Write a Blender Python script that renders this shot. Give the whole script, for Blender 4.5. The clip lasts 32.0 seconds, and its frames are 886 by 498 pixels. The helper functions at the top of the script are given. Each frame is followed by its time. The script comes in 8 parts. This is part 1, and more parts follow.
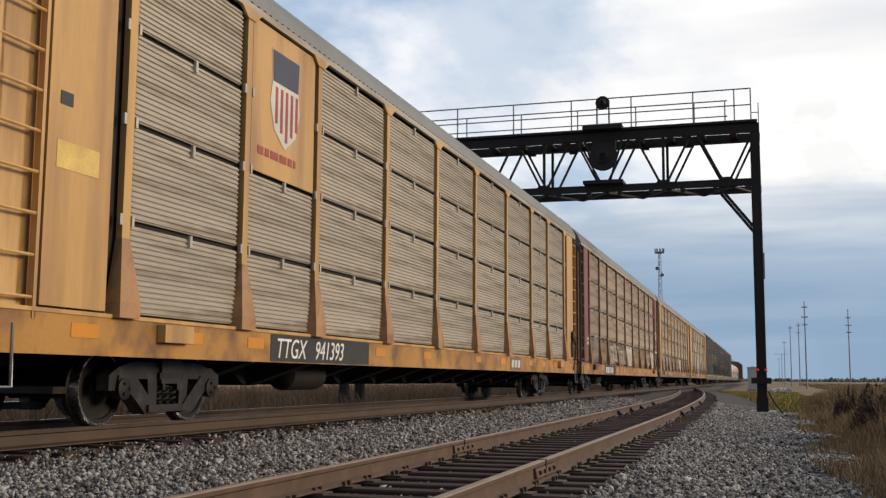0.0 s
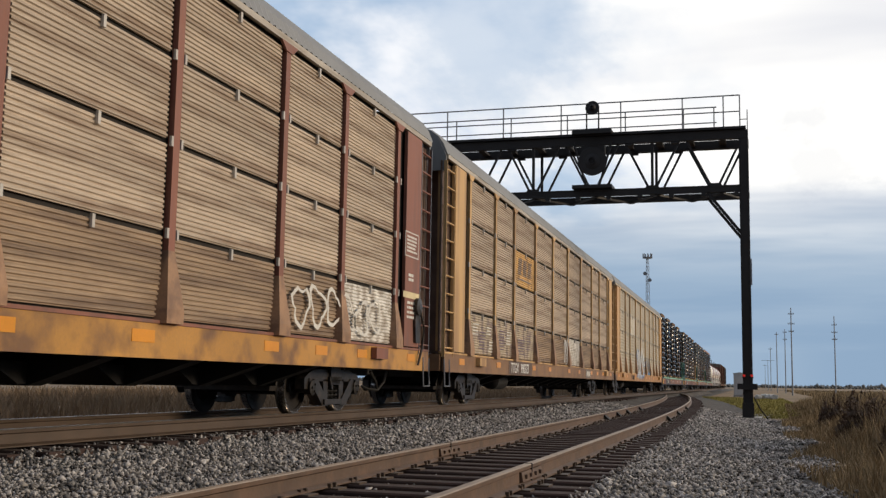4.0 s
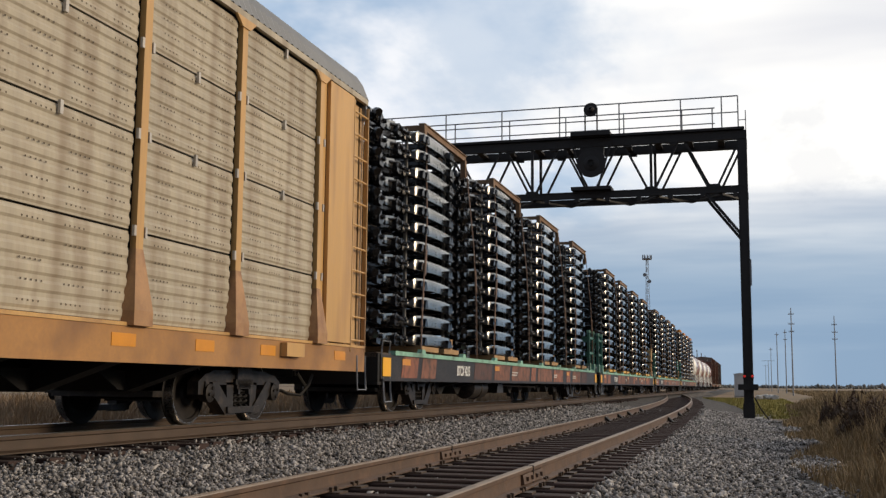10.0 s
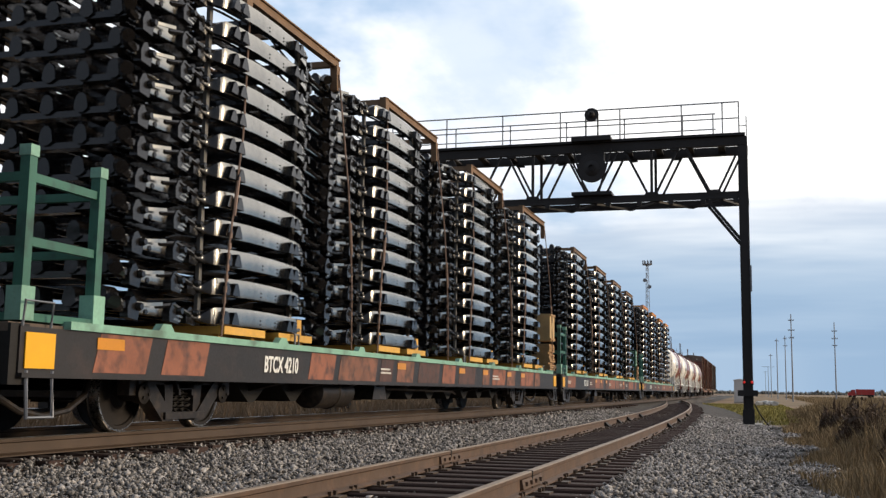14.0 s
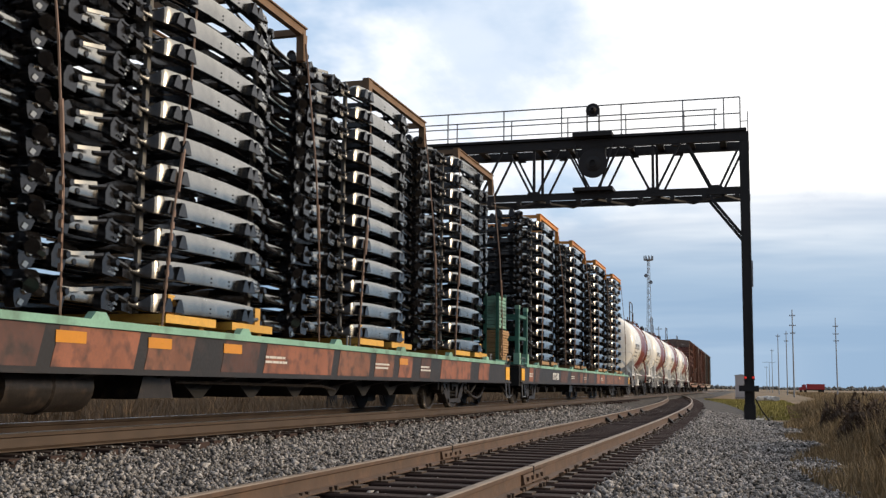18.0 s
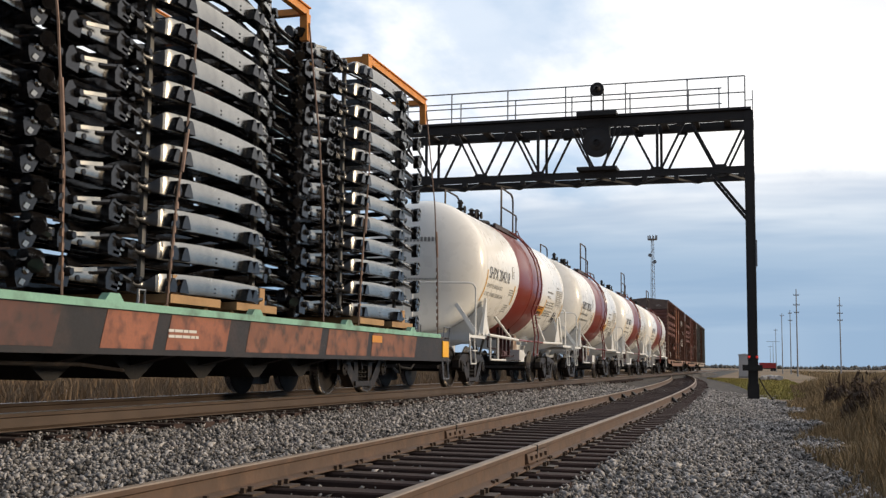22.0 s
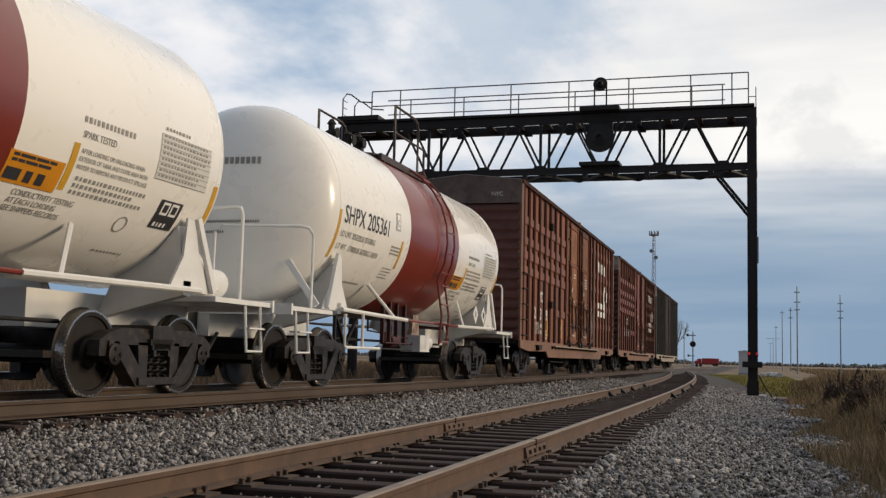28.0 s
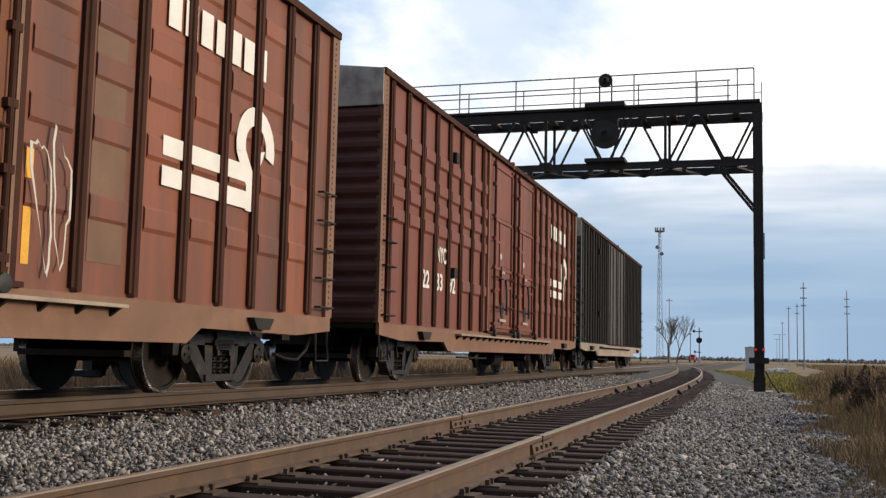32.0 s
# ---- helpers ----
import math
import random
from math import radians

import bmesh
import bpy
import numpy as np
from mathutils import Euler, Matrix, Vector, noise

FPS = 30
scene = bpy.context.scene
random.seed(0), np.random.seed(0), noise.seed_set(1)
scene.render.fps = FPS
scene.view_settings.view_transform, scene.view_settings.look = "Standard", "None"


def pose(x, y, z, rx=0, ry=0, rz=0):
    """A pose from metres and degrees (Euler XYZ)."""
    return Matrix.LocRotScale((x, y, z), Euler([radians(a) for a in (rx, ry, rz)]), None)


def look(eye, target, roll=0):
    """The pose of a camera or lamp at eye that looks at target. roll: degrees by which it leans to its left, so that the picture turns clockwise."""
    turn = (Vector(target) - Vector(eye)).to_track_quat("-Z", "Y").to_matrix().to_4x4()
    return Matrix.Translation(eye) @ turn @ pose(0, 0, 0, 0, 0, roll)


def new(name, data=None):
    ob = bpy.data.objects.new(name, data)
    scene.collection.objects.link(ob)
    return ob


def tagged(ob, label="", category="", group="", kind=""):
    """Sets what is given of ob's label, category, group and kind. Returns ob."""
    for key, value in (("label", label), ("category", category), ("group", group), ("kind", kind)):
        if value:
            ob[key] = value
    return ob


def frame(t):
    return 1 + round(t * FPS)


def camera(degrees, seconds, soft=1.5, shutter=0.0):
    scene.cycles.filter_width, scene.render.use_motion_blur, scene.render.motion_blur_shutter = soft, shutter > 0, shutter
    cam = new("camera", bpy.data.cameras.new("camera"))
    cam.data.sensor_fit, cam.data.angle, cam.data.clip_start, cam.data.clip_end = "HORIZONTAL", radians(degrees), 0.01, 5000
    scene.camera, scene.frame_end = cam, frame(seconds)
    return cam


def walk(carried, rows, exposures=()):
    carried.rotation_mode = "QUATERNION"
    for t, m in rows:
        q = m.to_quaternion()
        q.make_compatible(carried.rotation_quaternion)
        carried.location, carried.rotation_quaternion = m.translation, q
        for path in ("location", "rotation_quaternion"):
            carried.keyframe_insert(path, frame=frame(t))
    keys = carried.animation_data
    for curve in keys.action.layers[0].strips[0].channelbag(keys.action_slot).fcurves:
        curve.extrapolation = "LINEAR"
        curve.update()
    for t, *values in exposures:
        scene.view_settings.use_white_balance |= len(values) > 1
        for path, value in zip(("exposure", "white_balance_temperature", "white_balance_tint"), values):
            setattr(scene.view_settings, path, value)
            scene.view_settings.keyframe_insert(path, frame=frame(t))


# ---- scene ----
# ---- camera ----
ZC = 0.511
cam = camera(45.27, 32.0, 1.35)
TURNS = [
    (0.0, 96.954, -0.371, 17.330), (0.5, 96.760, -0.700, 17.526), (1.0, 96.709, -0.676, 17.416), (1.5, 96.684, -0.519, 17.328),
    (2.0, 96.684, -0.378, 17.125), (2.5, 96.666, -0.856, 17.083), (4.5, 97.178, -0.916, 16.583), (5.0, 97.103, -0.822, 16.650),
    (5.5, 96.977, -0.630, 16.610), (6.0, 96.989, -0.678, 16.637), (6.5, 96.835, -0.808, 16.514), (7.0, 96.646, -1.131, 16.528),
    (7.5, 96.735, -0.851, 16.508), (8.0, 96.800, -0.903, 16.539), (8.5, 96.873, -0.461, 16.620), (9.0, 96.982, -0.381, 16.726),
    (9.5, 97.103, -0.318, 16.753), (10.0, 97.270, -0.491, 16.664), (10.5, 97.498, -0.738, 16.641), (11.0, 97.333, -0.997, 16.681),
    (11.5, 97.065, -1.158, 16.847), (12.0, 97.013, -1.046, 16.964), (12.5, 96.970, -0.928, 16.989), (13.0, 97.166, -0.469, 17.199),
    (13.5, 97.570, -1.024, 16.977), (14.0, 97.510, -0.771, 16.640), (14.5, 97.514, -0.836, 16.388), (16.5, 97.028, -0.902, 16.330),
    (17.0, 97.003, -0.832, 16.482), (17.5, 97.124, -0.905, 16.647), (18.0, 97.260, -0.776, 16.704), (18.5, 97.224, -0.918, 16.646),
    (19.0, 97.194, -0.841, 16.759), (19.5, 97.266, -0.794, 16.820), (20.0, 97.144, -0.764, 16.915), (20.5, 96.934, -0.952, 16.986),
    (21.0, 96.591, -1.046, 16.965), (21.5, 96.256, -0.814, 16.966), (22.0, 96.168, -0.732, 16.920), (22.5, 96.159, -0.908, 16.935),
    (23.0, 96.160, -0.917, 16.879), (23.5, 96.105, -1.039, 16.937), (24.0, 96.169, -1.208, 16.843), (24.5, 96.184, -1.162, 16.815),
    (25.0, 96.045, -1.122, 16.974), (25.5, 95.947, -1.269, 17.105), (27.5, 95.727, -1.006, 16.850), (28.0, 95.801, -1.414, 16.918),
    (28.5, 95.802, -1.494, 16.970), (29.0, 95.603, -1.313, 16.983), (29.5, 95.495, -1.208, 17.043), (30.0, 95.522, -1.601, 17.109),
    (30.5, 95.564, -1.605, 17.274), (31.0, 95.570, -1.368, 17.342), (31.5, 95.562, -1.082, 17.374), (32.0, 95.645, -1.199, 17.246),
]
walk(cam, [(t, pose(0, 0, ZC, rx, ry, rz)) for t, rx, ry, rz in TURNS],
     [(0, -0.2), (2, -0.18), (5, -0.18), (7, -0.22), (9, -0.2), (10, -0.2), (11, 0.1), (15, 0.12), (17, 0.08), (21.5, 0.08), (23, -0.2), (24, -0.38), (28, -0.38), (29.5, -0.18), (30.5, -0.02), (32, 0.08)])

# ---- sky and sun ----
SUN_EL, SUN_AZ = 14.0, 80.0          # degrees; azimuth clockwise from the line ahead
world = bpy.data.worlds.new("sky")
scene.world = world
world.use_nodes = True
wn, wl = world.node_tree.nodes, world.node_tree.links
wn.clear()


def wnode(kind, **values):
    n = wn.new(kind)
    for key, value in values.items():
        n.inputs[key].default_value = value
    return n


def wmath(op, a, b=None, clamp=False):
    n = wn.new("ShaderNodeMath")
    n.operation, n.use_clamp = op, clamp
    for k, v in enumerate((a, b)):
        if v is None:
            continue
        if isinstance(v, (int, float)):
            n.inputs[k].default_value = v
        else:
            wl.new(v, n.inputs[k])
    return n.outputs[0]


def wmix(f, a, b):
    n = wn.new("ShaderNodeMix")
    n.data_type = "RGBA"
    for k, v in ((0, f), (6, a), (7, b)):
        if isinstance(v, (int, float)):
            n.inputs[k].default_value = v
        elif isinstance(v, tuple):
            n.inputs[k].default_value = (*v, 1)
        else:
            wl.new(v, n.inputs[k])
    return n.outputs[2]


def wramp(f, lo, hi):
    n = wn.new("ShaderNodeMapRange")
    n.interpolation_type = "SMOOTHSTEP"
    wl.new(f, n.inputs[0])
    n.inputs[1].default_value, n.inputs[2].default_value = lo, hi
    return n.outputs[0]


sky = wn.new("ShaderNodeTexSky")
sky.sky_type, sky.sun_disc = "NISHITA", False
sky.sun_elevation, sky.sun_rotation = radians(SUN_EL), radians(SUN_AZ)
sky.air_density, sky.dust_density = 1.0, 1.5
coord = wn.new("ShaderNodeTexCoord")
sep = wn.new("ShaderNodeSeparateXYZ")
wl.new(coord.outputs["Generated"], sep.inputs[0])
up = wmath("MAXIMUM", sep.outputs[2], 0.03)
flat = wn.new("ShaderNodeCombineXYZ")       # clouds as on a flat deck overhead
wl.new(wmath("DIVIDE", sep.outputs[0], wmath("ADD", up, 0.22)), flat.inputs[0])
wl.new(wmath("DIVIDE", sep.outputs[1], wmath("ADD", up, 0.22)), flat.inputs[1])


def wnoise(scale, detail, offset, stretch=(1, 1, 1), rough=0.55):
    m = wn.new("ShaderNodeMapping")
    m.inputs["Location"].default_value = offset
    m.inputs["Scale"].default_value = stretch
    wl.new(flat.outputs[0], m.inputs[0])
    n = wnode("ShaderNodeTexNoise", Scale=scale, Detail=detail, Roughness=rough)
    wl.new(m.outputs[0], n.inputs["Vector"])
    return n.outputs[0]


puffs = wnoise(1.5, 6, (0.35, 0.9, 0.0), (1.0, 0.8, 1.0))
bands = wnoise(0.8, 5, (3.1, 4.2, 0.0), (0.5, 1.6, 1.0))
drift = wmath("MULTIPLY", wmath("SUBTRACT", puffs, 0.5), 0.9)
right = wramp(wmath("ADD", sep.outputs[0], drift), -0.36, -0.04)
cloud = wmath("MAXIMUM", wramp(puffs, 0.36, 0.55), right)
# bright deck towards the right and overhead, blue-grey bank low down
side = right
tone = wmix(wramp(bands, 0.35, 0.65), (8.0, 8.5, 9.4), (10.4, 10.3, 10.4))
glow = wmix(wramp(bands, 0.38, 0.62), (8.0, 8.1, 8.5), (11.2, 11.0, 10.6))
lit = wmix(side, tone, glow)
blue = wmix(0.6, sky.outputs[0], (5.3, 7.2, 9.8))


def blob(az, el, size, wobble):
    """1 near a direction of the sky, fading unevenly outwards."""
    a, e = radians(az), radians(el)
    d = wn.new("ShaderNodeVectorMath")
    d.operation = "DISTANCE"
    wl.new(coord.outputs["Generated"], d.inputs[0])
    d.inputs[1].default_value = (math.sin(a) * math.cos(e), math.cos(a) * math.cos(e), math.sin(e))
    q = wmath("ADD", d.outputs["Value"], wmath("MULTIPLY", wmath("SUBTRACT", wobble, 0.5), 0.22))
    return wmath("SUBTRACT", 1.0, wramp(q, size * 0.3, size))


wisps = wnoise(5.0, 6, (1.7, 0.4, 0.0), (1.0, 0.6, 1.0), 0.6)
rift = wmath("MULTIPLY", blob(-14.5, 19.5, 0.15, wisps), 0.6)
high = wmix(rift, wmix(cloud, blue, lit), blue)
high = wmix(wmath("MULTIPLY", blob(2.6, 11.7, 0.05, wisps), 0.28), high, (5.6, 5.9, 6.6))
low = wmix(wramp(bands, 0.42, 0.6), (2.75, 3.95, 5.5), (3.45, 4.6, 6.0))
bank = wmath("ADD", sep.outputs[2], wmath("MULTIPLY", wmath("SUBTRACT", bands, 0.5), 0.13))
ahead = wmix(wramp(bank, 0.105, 0.205), low, high)
# the sky behind is the dull side of the evening
dull = wmix(wramp(bands, 0.4, 0.6), (2.2, 2.7, 3.5), (3.1, 3.5, 4.1))
full = wmix(wramp(sep.outputs[1], -0.45, 0.35), dull, ahead)
below = wmix(wramp(sep.outputs[2], -0.02, 0.0), (0.35, 0.33, 0.28), full)
back = wn.new("ShaderNodeBackground")
back.inputs["Strength"].default_value = 0.116
wl.new(below, back.inputs["Color"])
out = wn.new("ShaderNodeOutputWorld")
wl.new(back.outputs[0], out.inputs[0])

sun = new("sun", bpy.data.lights.new("sun", "SUN"))
sun.data.energy, sun.data.angle, sun.data.color = 2.6, radians(14), (1.0, 0.80, 0.56)
_el, _az = radians(SUN_EL), radians(SUN_AZ)
SUN_DIR = Vector((math.sin(_az) * math.cos(_el), math.cos(_az) * math.cos(_el), math.sin(_el)))
sun.matrix_world = look(SUN_DIR * 50, (0, 0, 0))

# ---- materials ----
MATS = {}


def mat(name, color, rough=0.6, metal=0.0, var=0.25, scale=3.0, fine=60.0, bump=0.0, dirt=None, dirt_amount=0.0,
        streak=False, emit=0.0, spec=0.5, island=0.0, coat=0.0, each=0.0, gloss_var=0.1):
    """A painted, metal, stone or earth surface: two scales of variation, optional dirt or streaks, fine relief."""
    if name in MATS:
        return MATS[name]
    m = MATS[name] = bpy.data.materials.new(name)
    m.use_nodes = True
    nt = m.node_tree
    n, l = nt.nodes, nt.links
    b = n["Principled BSDF"]
    b.inputs["Metallic"].default_value = metal
    b.inputs["Specular IOR Level"].default_value = spec
    b.inputs["Coat Weight"].default_value = coat
    co = n.new("ShaderNodeTexCoord")
    mp = n.new("ShaderNodeMapping")
    l.new(co.outputs["Object"], mp.inputs[0])
    if streak:
        mp.inputs["Scale"].default_value = (1, 0.14, 1.6) if streak == "along" else (1, 1, 0.12)

    def noise_tex(s, d=4.0):
        t = n.new("ShaderNodeTexNoise")
        t.inputs["Scale"].default_value, t.inputs["Detail"].default_value = s, d
        l.new(mp.outputs[0], t.inputs["Vector"])
        return t.outputs[0]

    def span(f, lo, hi, a, c):
        r = n.new("ShaderNodeMapRange")
        l.new(f, r.inputs[0])
        for k, v in enumerate((lo, hi, a, c)):
            r.inputs[k + 1].default_value = v
        return r.outputs[0]

    def times(a, f):
        x = n.new("ShaderNodeVectorMath")
        x.operation = "SCALE"
        if isinstance(a, tuple):
            x.inputs[0].default_value = a
        else:
            l.new(a, x.inputs[0])
        l.new(f, x.inputs["Scale"])
        return x.outputs[0]

    big, small = noise_tex(scale), noise_tex(fine, 3.0)
    c = times(tuple(color), span(big, 0.25, 0.75, 1 - var, 1 + var))
    c = times(c, span(small, 0.25, 0.75, 1 - var * 0.5, 1 + var * 0.5))
    if island:
        geo = n.new("ShaderNodeNewGeometry")
        c = times(c, span(geo.outputs["Random Per Island"], 0, 1, 1 - island, 1 + island))
    if each:
        info = n.new("ShaderNodeObjectInfo")
        c = times(c, span(info.outputs["Random"], 0, 1, 1 - each, 1 + each))
    if dirt:
        x = n.new("ShaderNodeMix")
        x.data_type = "RGBA"
        d = noise_tex(scale * 2.3, 6.0)
        l.new(span(d, 0.62 - dirt_amount * 0.35, 0.75 - dirt_amount * 0.2, 0, 0.85), x.inputs[0])
        l.new(c, x.inputs[6])
        x.inputs[7].default_value = (*dirt, 1)
        c = x.outputs[2]
    l.new(c, b.inputs["Base Color"])
    l.new(span(small, 0.2, 0.8, max(0.03, rough - gloss_var), min(1, rough + gloss_var)), b.inputs["Roughness"])
    if bump:
        bp = n.new("ShaderNodeBump")
        bp.inputs["Strength"].default_value, bp.inputs["Distance"].default_value = 0.6, bump
        l.new(small, bp.inputs["Height"])
        l.new(bp.outputs[0], b.inputs["Normal"])
    if emit:
        b.inputs["Emission Color"].default_value = (*color, 1)
        b.inputs["Emission Strength"].default_value = emit
    return m


RAIL = mat("rusty_rail_steel", (0.076, 0.050, 0.033), 0.6, 0.25, 0.25, 2.0, 40, 0.002)
SIDERAIL = mat("tan_rusted_rail", (0.095, 0.058, 0.038), 0.65, 0.1, 0.25, 2.0, 30, 0.002, (0.13, 0.075, 0.046), 0.4)
SIDETOP = mat("dull_rail_head", (0.25, 0.19, 0.14), 0.55, 0.3, 0.2, 3.0, 40)
RAILTOP = mat("worn_rail_head", (0.34, 0.31, 0.28), 0.32, 0.8, 0.15, 4.0, 60)
TIE = mat("creosoted_tie", (0.038, 0.020, 0.0155), 0.9, 0, 0.5, 3.0, 50, 0.006)
STONE = mat("ballast_stone", (0.225, 0.212, 0.204), 0.8, 0, 0.3, 8.0, 70, 0.004, island=0.9)
BED = mat("ballast_bed", (0.058, 0.05, 0.045), 0.95, 0, 0.5, 1.2, 28, 0.03, (0.04, 0.034, 0.03), 0.4)
EARTH = mat("dry_field_ground", (0.19, 0.12, 0.06), 0.95, 0, 0.35, 0.05, 3.0, 0.02, (0.135, 0.11, 0.05), 0.35)
BLACKSTEEL = mat("black_bridge_paint", (0.013, 0.0105, 0.0105), 0.65, 0.0, 0.4, 1.5, 30, 0.001)
GALV = mat("galvanised_pipe", (0.22, 0.225, 0.24), 0.45, 0.7, 0.15)
GREYRIB = mat("grey_galvanised_panel", (0.43, 0.385, 0.325), 0.55, 0.15, 0.2, 2.2, 25, 0.001, (0.23, 0.19, 0.14), 0.4, "along", each=0.06)
YELLOW = mat("rack_yellow_paint", (0.54, 0.32, 0.115), 0.5, 0, 0.14, 0.9, 30, 0.0005, (0.33, 0.185, 0.08), 0.35, True)
DUSTYEL = mat("dusty_rack_yellow", (0.54, 0.34, 0.145), 0.6, 0, 0.16, 0.9, 30, 0.0005, (0.27, 0.15, 0.075), 0.42, True)
ORANGE = mat("reflective_orange", (0.62, 0.25, 0.015), 0.35, 0, 0.1)
ROOF = mat("zinc_roof", (0.22, 0.225, 0.23), 0.55, 0.3, 0.12, 1.0, 20)
DARK = mat("underframe_black", (0.011, 0.0095, 0.009), 0.75, 0.1, 0.5, 2.0, 30, 0.002)
WHEEL = mat("wheel_steel", (0.022, 0.018, 0.016), 0.55, 0.5, 0.4, 4, 40)
TREAD = mat("bright_wheel_tread", (0.45, 0.43, 0.41), 0.28, 1.0, 0.1)
TRUCK = mat("truck_casting", (0.026, 0.021, 0.018), 0.42, 0.2, 0.5, 4, 40, 0.002, (0.07, 0.052, 0.04), 0.3)
WHITE = mat("white_lettering", (0.80, 0.79, 0.76), 0.55, 0, 0.08)
BLACKINK = mat("black_lettering", (0.03, 0.03, 0.035), 0.55, 0, 0.1)

# ---- building tools ----
class Build:
    """Collects the vertices and faces of one mesh."""

    def __init__(self):
        self.v, self.f, self.m, self.k = [], [], [], 0

    def add(self, verts, faces):
        o = len(self.v)
        self.v.extend(verts)
        self.f.extend([tuple(o + i for i in q) for q in faces])
        self.m.extend([self.k] * len(faces))
        return self

    def box(self, x0, x1, y0, y1, z0, z1):
        v = [(x, y, z) for x in (x0, x1) for y in (y0, y1) for z in (z0, z1)]
        return self.add(v, [(0, 1, 3, 2), (4, 6, 7, 5), (0, 4, 5, 1), (2, 3, 7, 6), (0, 2, 6, 4), (1, 5, 7, 3)])

    def cube(self, cx, cy, cz, sx, sy, sz):
        return self.box(cx - sx / 2, cx + sx / 2, cy - sy / 2, cy + sy / 2, cz - sz / 2, cz + sz / 2)

    def prism(self, ring, a, b, axis="y", cap=True):
        """A closed outline of 2D points run from a to b along an axis."""
        def at(p, s):
            return {"y": (p[0], s, p[1]), "x": (s, p[0], p[1]), "z": (p[0], p[1], s)}[axis]
        n = len(ring)
        v = [at(p, a) for p in ring] + [at(p, b) for p in ring]
        f = [(i, (i + 1) % n, n + (i + 1) % n, n + i) for i in range(n)]
        if cap:
            f += [tuple(range(n - 1, -1, -1)), tuple(range(n, 2 * n))]
        return self.add(v, f)

    def sheet(self, line, a, b, axis="y"):
        """An open line of 2D points run from a to b."""
        def at(p, s):
            return {"y": (p[0], s, p[1]), "x": (s, p[0], p[1]), "z": (p[0], p[1], s)}[axis]
        n = len(line)
        return self.add([at(p, a) for p in line] + [at(p, b) for p in line],
                        [(i, i + 1, n + i + 1, n + i) for i in range(n - 1)])

    def tube(self, path, r, n=8, closed=False):
        pts = [Vector(p) for p in path]
        rings, ref = [], Vector((0.13, 0.21, 0.97))
        for i, p in enumerate(pts):
            a = pts[i] - pts[i - 1] if i else pts[1] - pts[0]
            b = pts[i + 1] - pts[i] if i < len(pts) - 1 else a
            d = (a.normalized() + b.normalized()).normalized()
            u = d.cross(ref if abs(d.dot(ref)) < 0.95 else Vector((1, 0, 0))).normalized()
            w = d.cross(u)
            rings.append([p + r * (math.cos(2 * math.pi * k / n) * u + math.sin(2 * math.pi * k / n) * w) for k in range(n)])
        v = [tuple(q) for ring in rings for q in ring]
        f = [(i * n + k, i * n + (k + 1) % n, (i + 1) * n + (k + 1) % n, (i + 1) * n + k)
             for i in range(len(pts) - 1) for k in range(n)]
        f += [tuple(range(n - 1, -1, -1)), tuple(range((len(pts) - 1) * n, len(pts) * n))]
        return self.add(v, f)

    def beam(self, p, q, w, h):
        """A rectangular bar from p to q."""
        p, q = Vector(p), Vector(q)
        d = (q - p).normalized()
        u = d.cross(Vector((0, 0, 1)) if abs(d.z) < 0.95 else Vector((0, 1, 0))).normalized() * w / 2
        t = d.cross(u).normalized() * h / 2
        v = [tuple(s + a * u + b * t) for s in (p, q) for a, b in ((-1, -1), (1, -1), (1, 1), (-1, 1))]
        return self.add(v, [(3, 2, 1, 0), (4, 5, 6, 7), (0, 1, 5, 4), (1, 2, 6, 5), (2, 3, 7, 6), (3, 0, 4, 7)])

    def lathe(self, prof, n=32, axis="y", center=(0, 0, 0)):
        """(radius, distance along the axis) turned round the axis."""
        v, f = [], []
        for r, s in prof:
            for k in range(n):
                a = 2 * math.pi * k / n
                p = (r * math.cos(a), r * math.sin(a))
                q = {"y": (p[0], s, p[1]), "x": (s, p[0], p[1]), "z": (p[0], p[1], s)}[axis]
                v.append(tuple(q[j] + center[j] for j in range(3)))
        for i in range(len(prof) - 1):
            f += [(i * n + k, i * n + (k + 1) % n, (i + 1) * n + (k + 1) % n, (i + 1) * n + k) for k in range(n)]
        f += [tuple(range(n - 1, -1, -1)), tuple(range((len(prof) - 1) * n, len(prof) * n))]
        return self.add(v, f)

    def mesh(self, name, mats, smooth=False, fix=True):
        me = bpy.data.meshes.new(name)
        me.from_pydata([tuple(p) for p in self.v], [], self.f)
        for m in mats if isinstance(mats, (list, tuple)) else [mats]:
            me.materials.append(m)
        me.polygons.foreach_set("material_index", self.m)
        if fix:
            bm = bmesh.new()
            bm.from_mesh(me)
            bmesh.ops.recalc_face_normals(bm, faces=bm.faces)
            bm.to_mesh(me)
            bm.free()
        if smooth:
            me.polygons.foreach_set("use_smooth", [True] * len(me.polygons))
            me.set_sharp_from_angle(angle=radians(40))
        me.update()
        return me


def part(name, shape, mats, parent, label="", smooth=False, at=None):
    """One mesh object under a thing or a part; shape is a Build or a finished mesh."""
    me = shape.mesh(name, mats, smooth) if isinstance(shape, Build) else shape
    ob = new(name, me)
    ob.parent = parent
    if at is not None:
        ob.matrix_basis = at
    return tagged(ob, label)


def thing(name, label, category, group="", kind="", at=None):
    ob = new(name)
    ob.empty_display_size = 0.3
    if at is not None:
        ob.matrix_basis = at
    return tagged(ob, label, category, group, kind)


LETTERS = {}


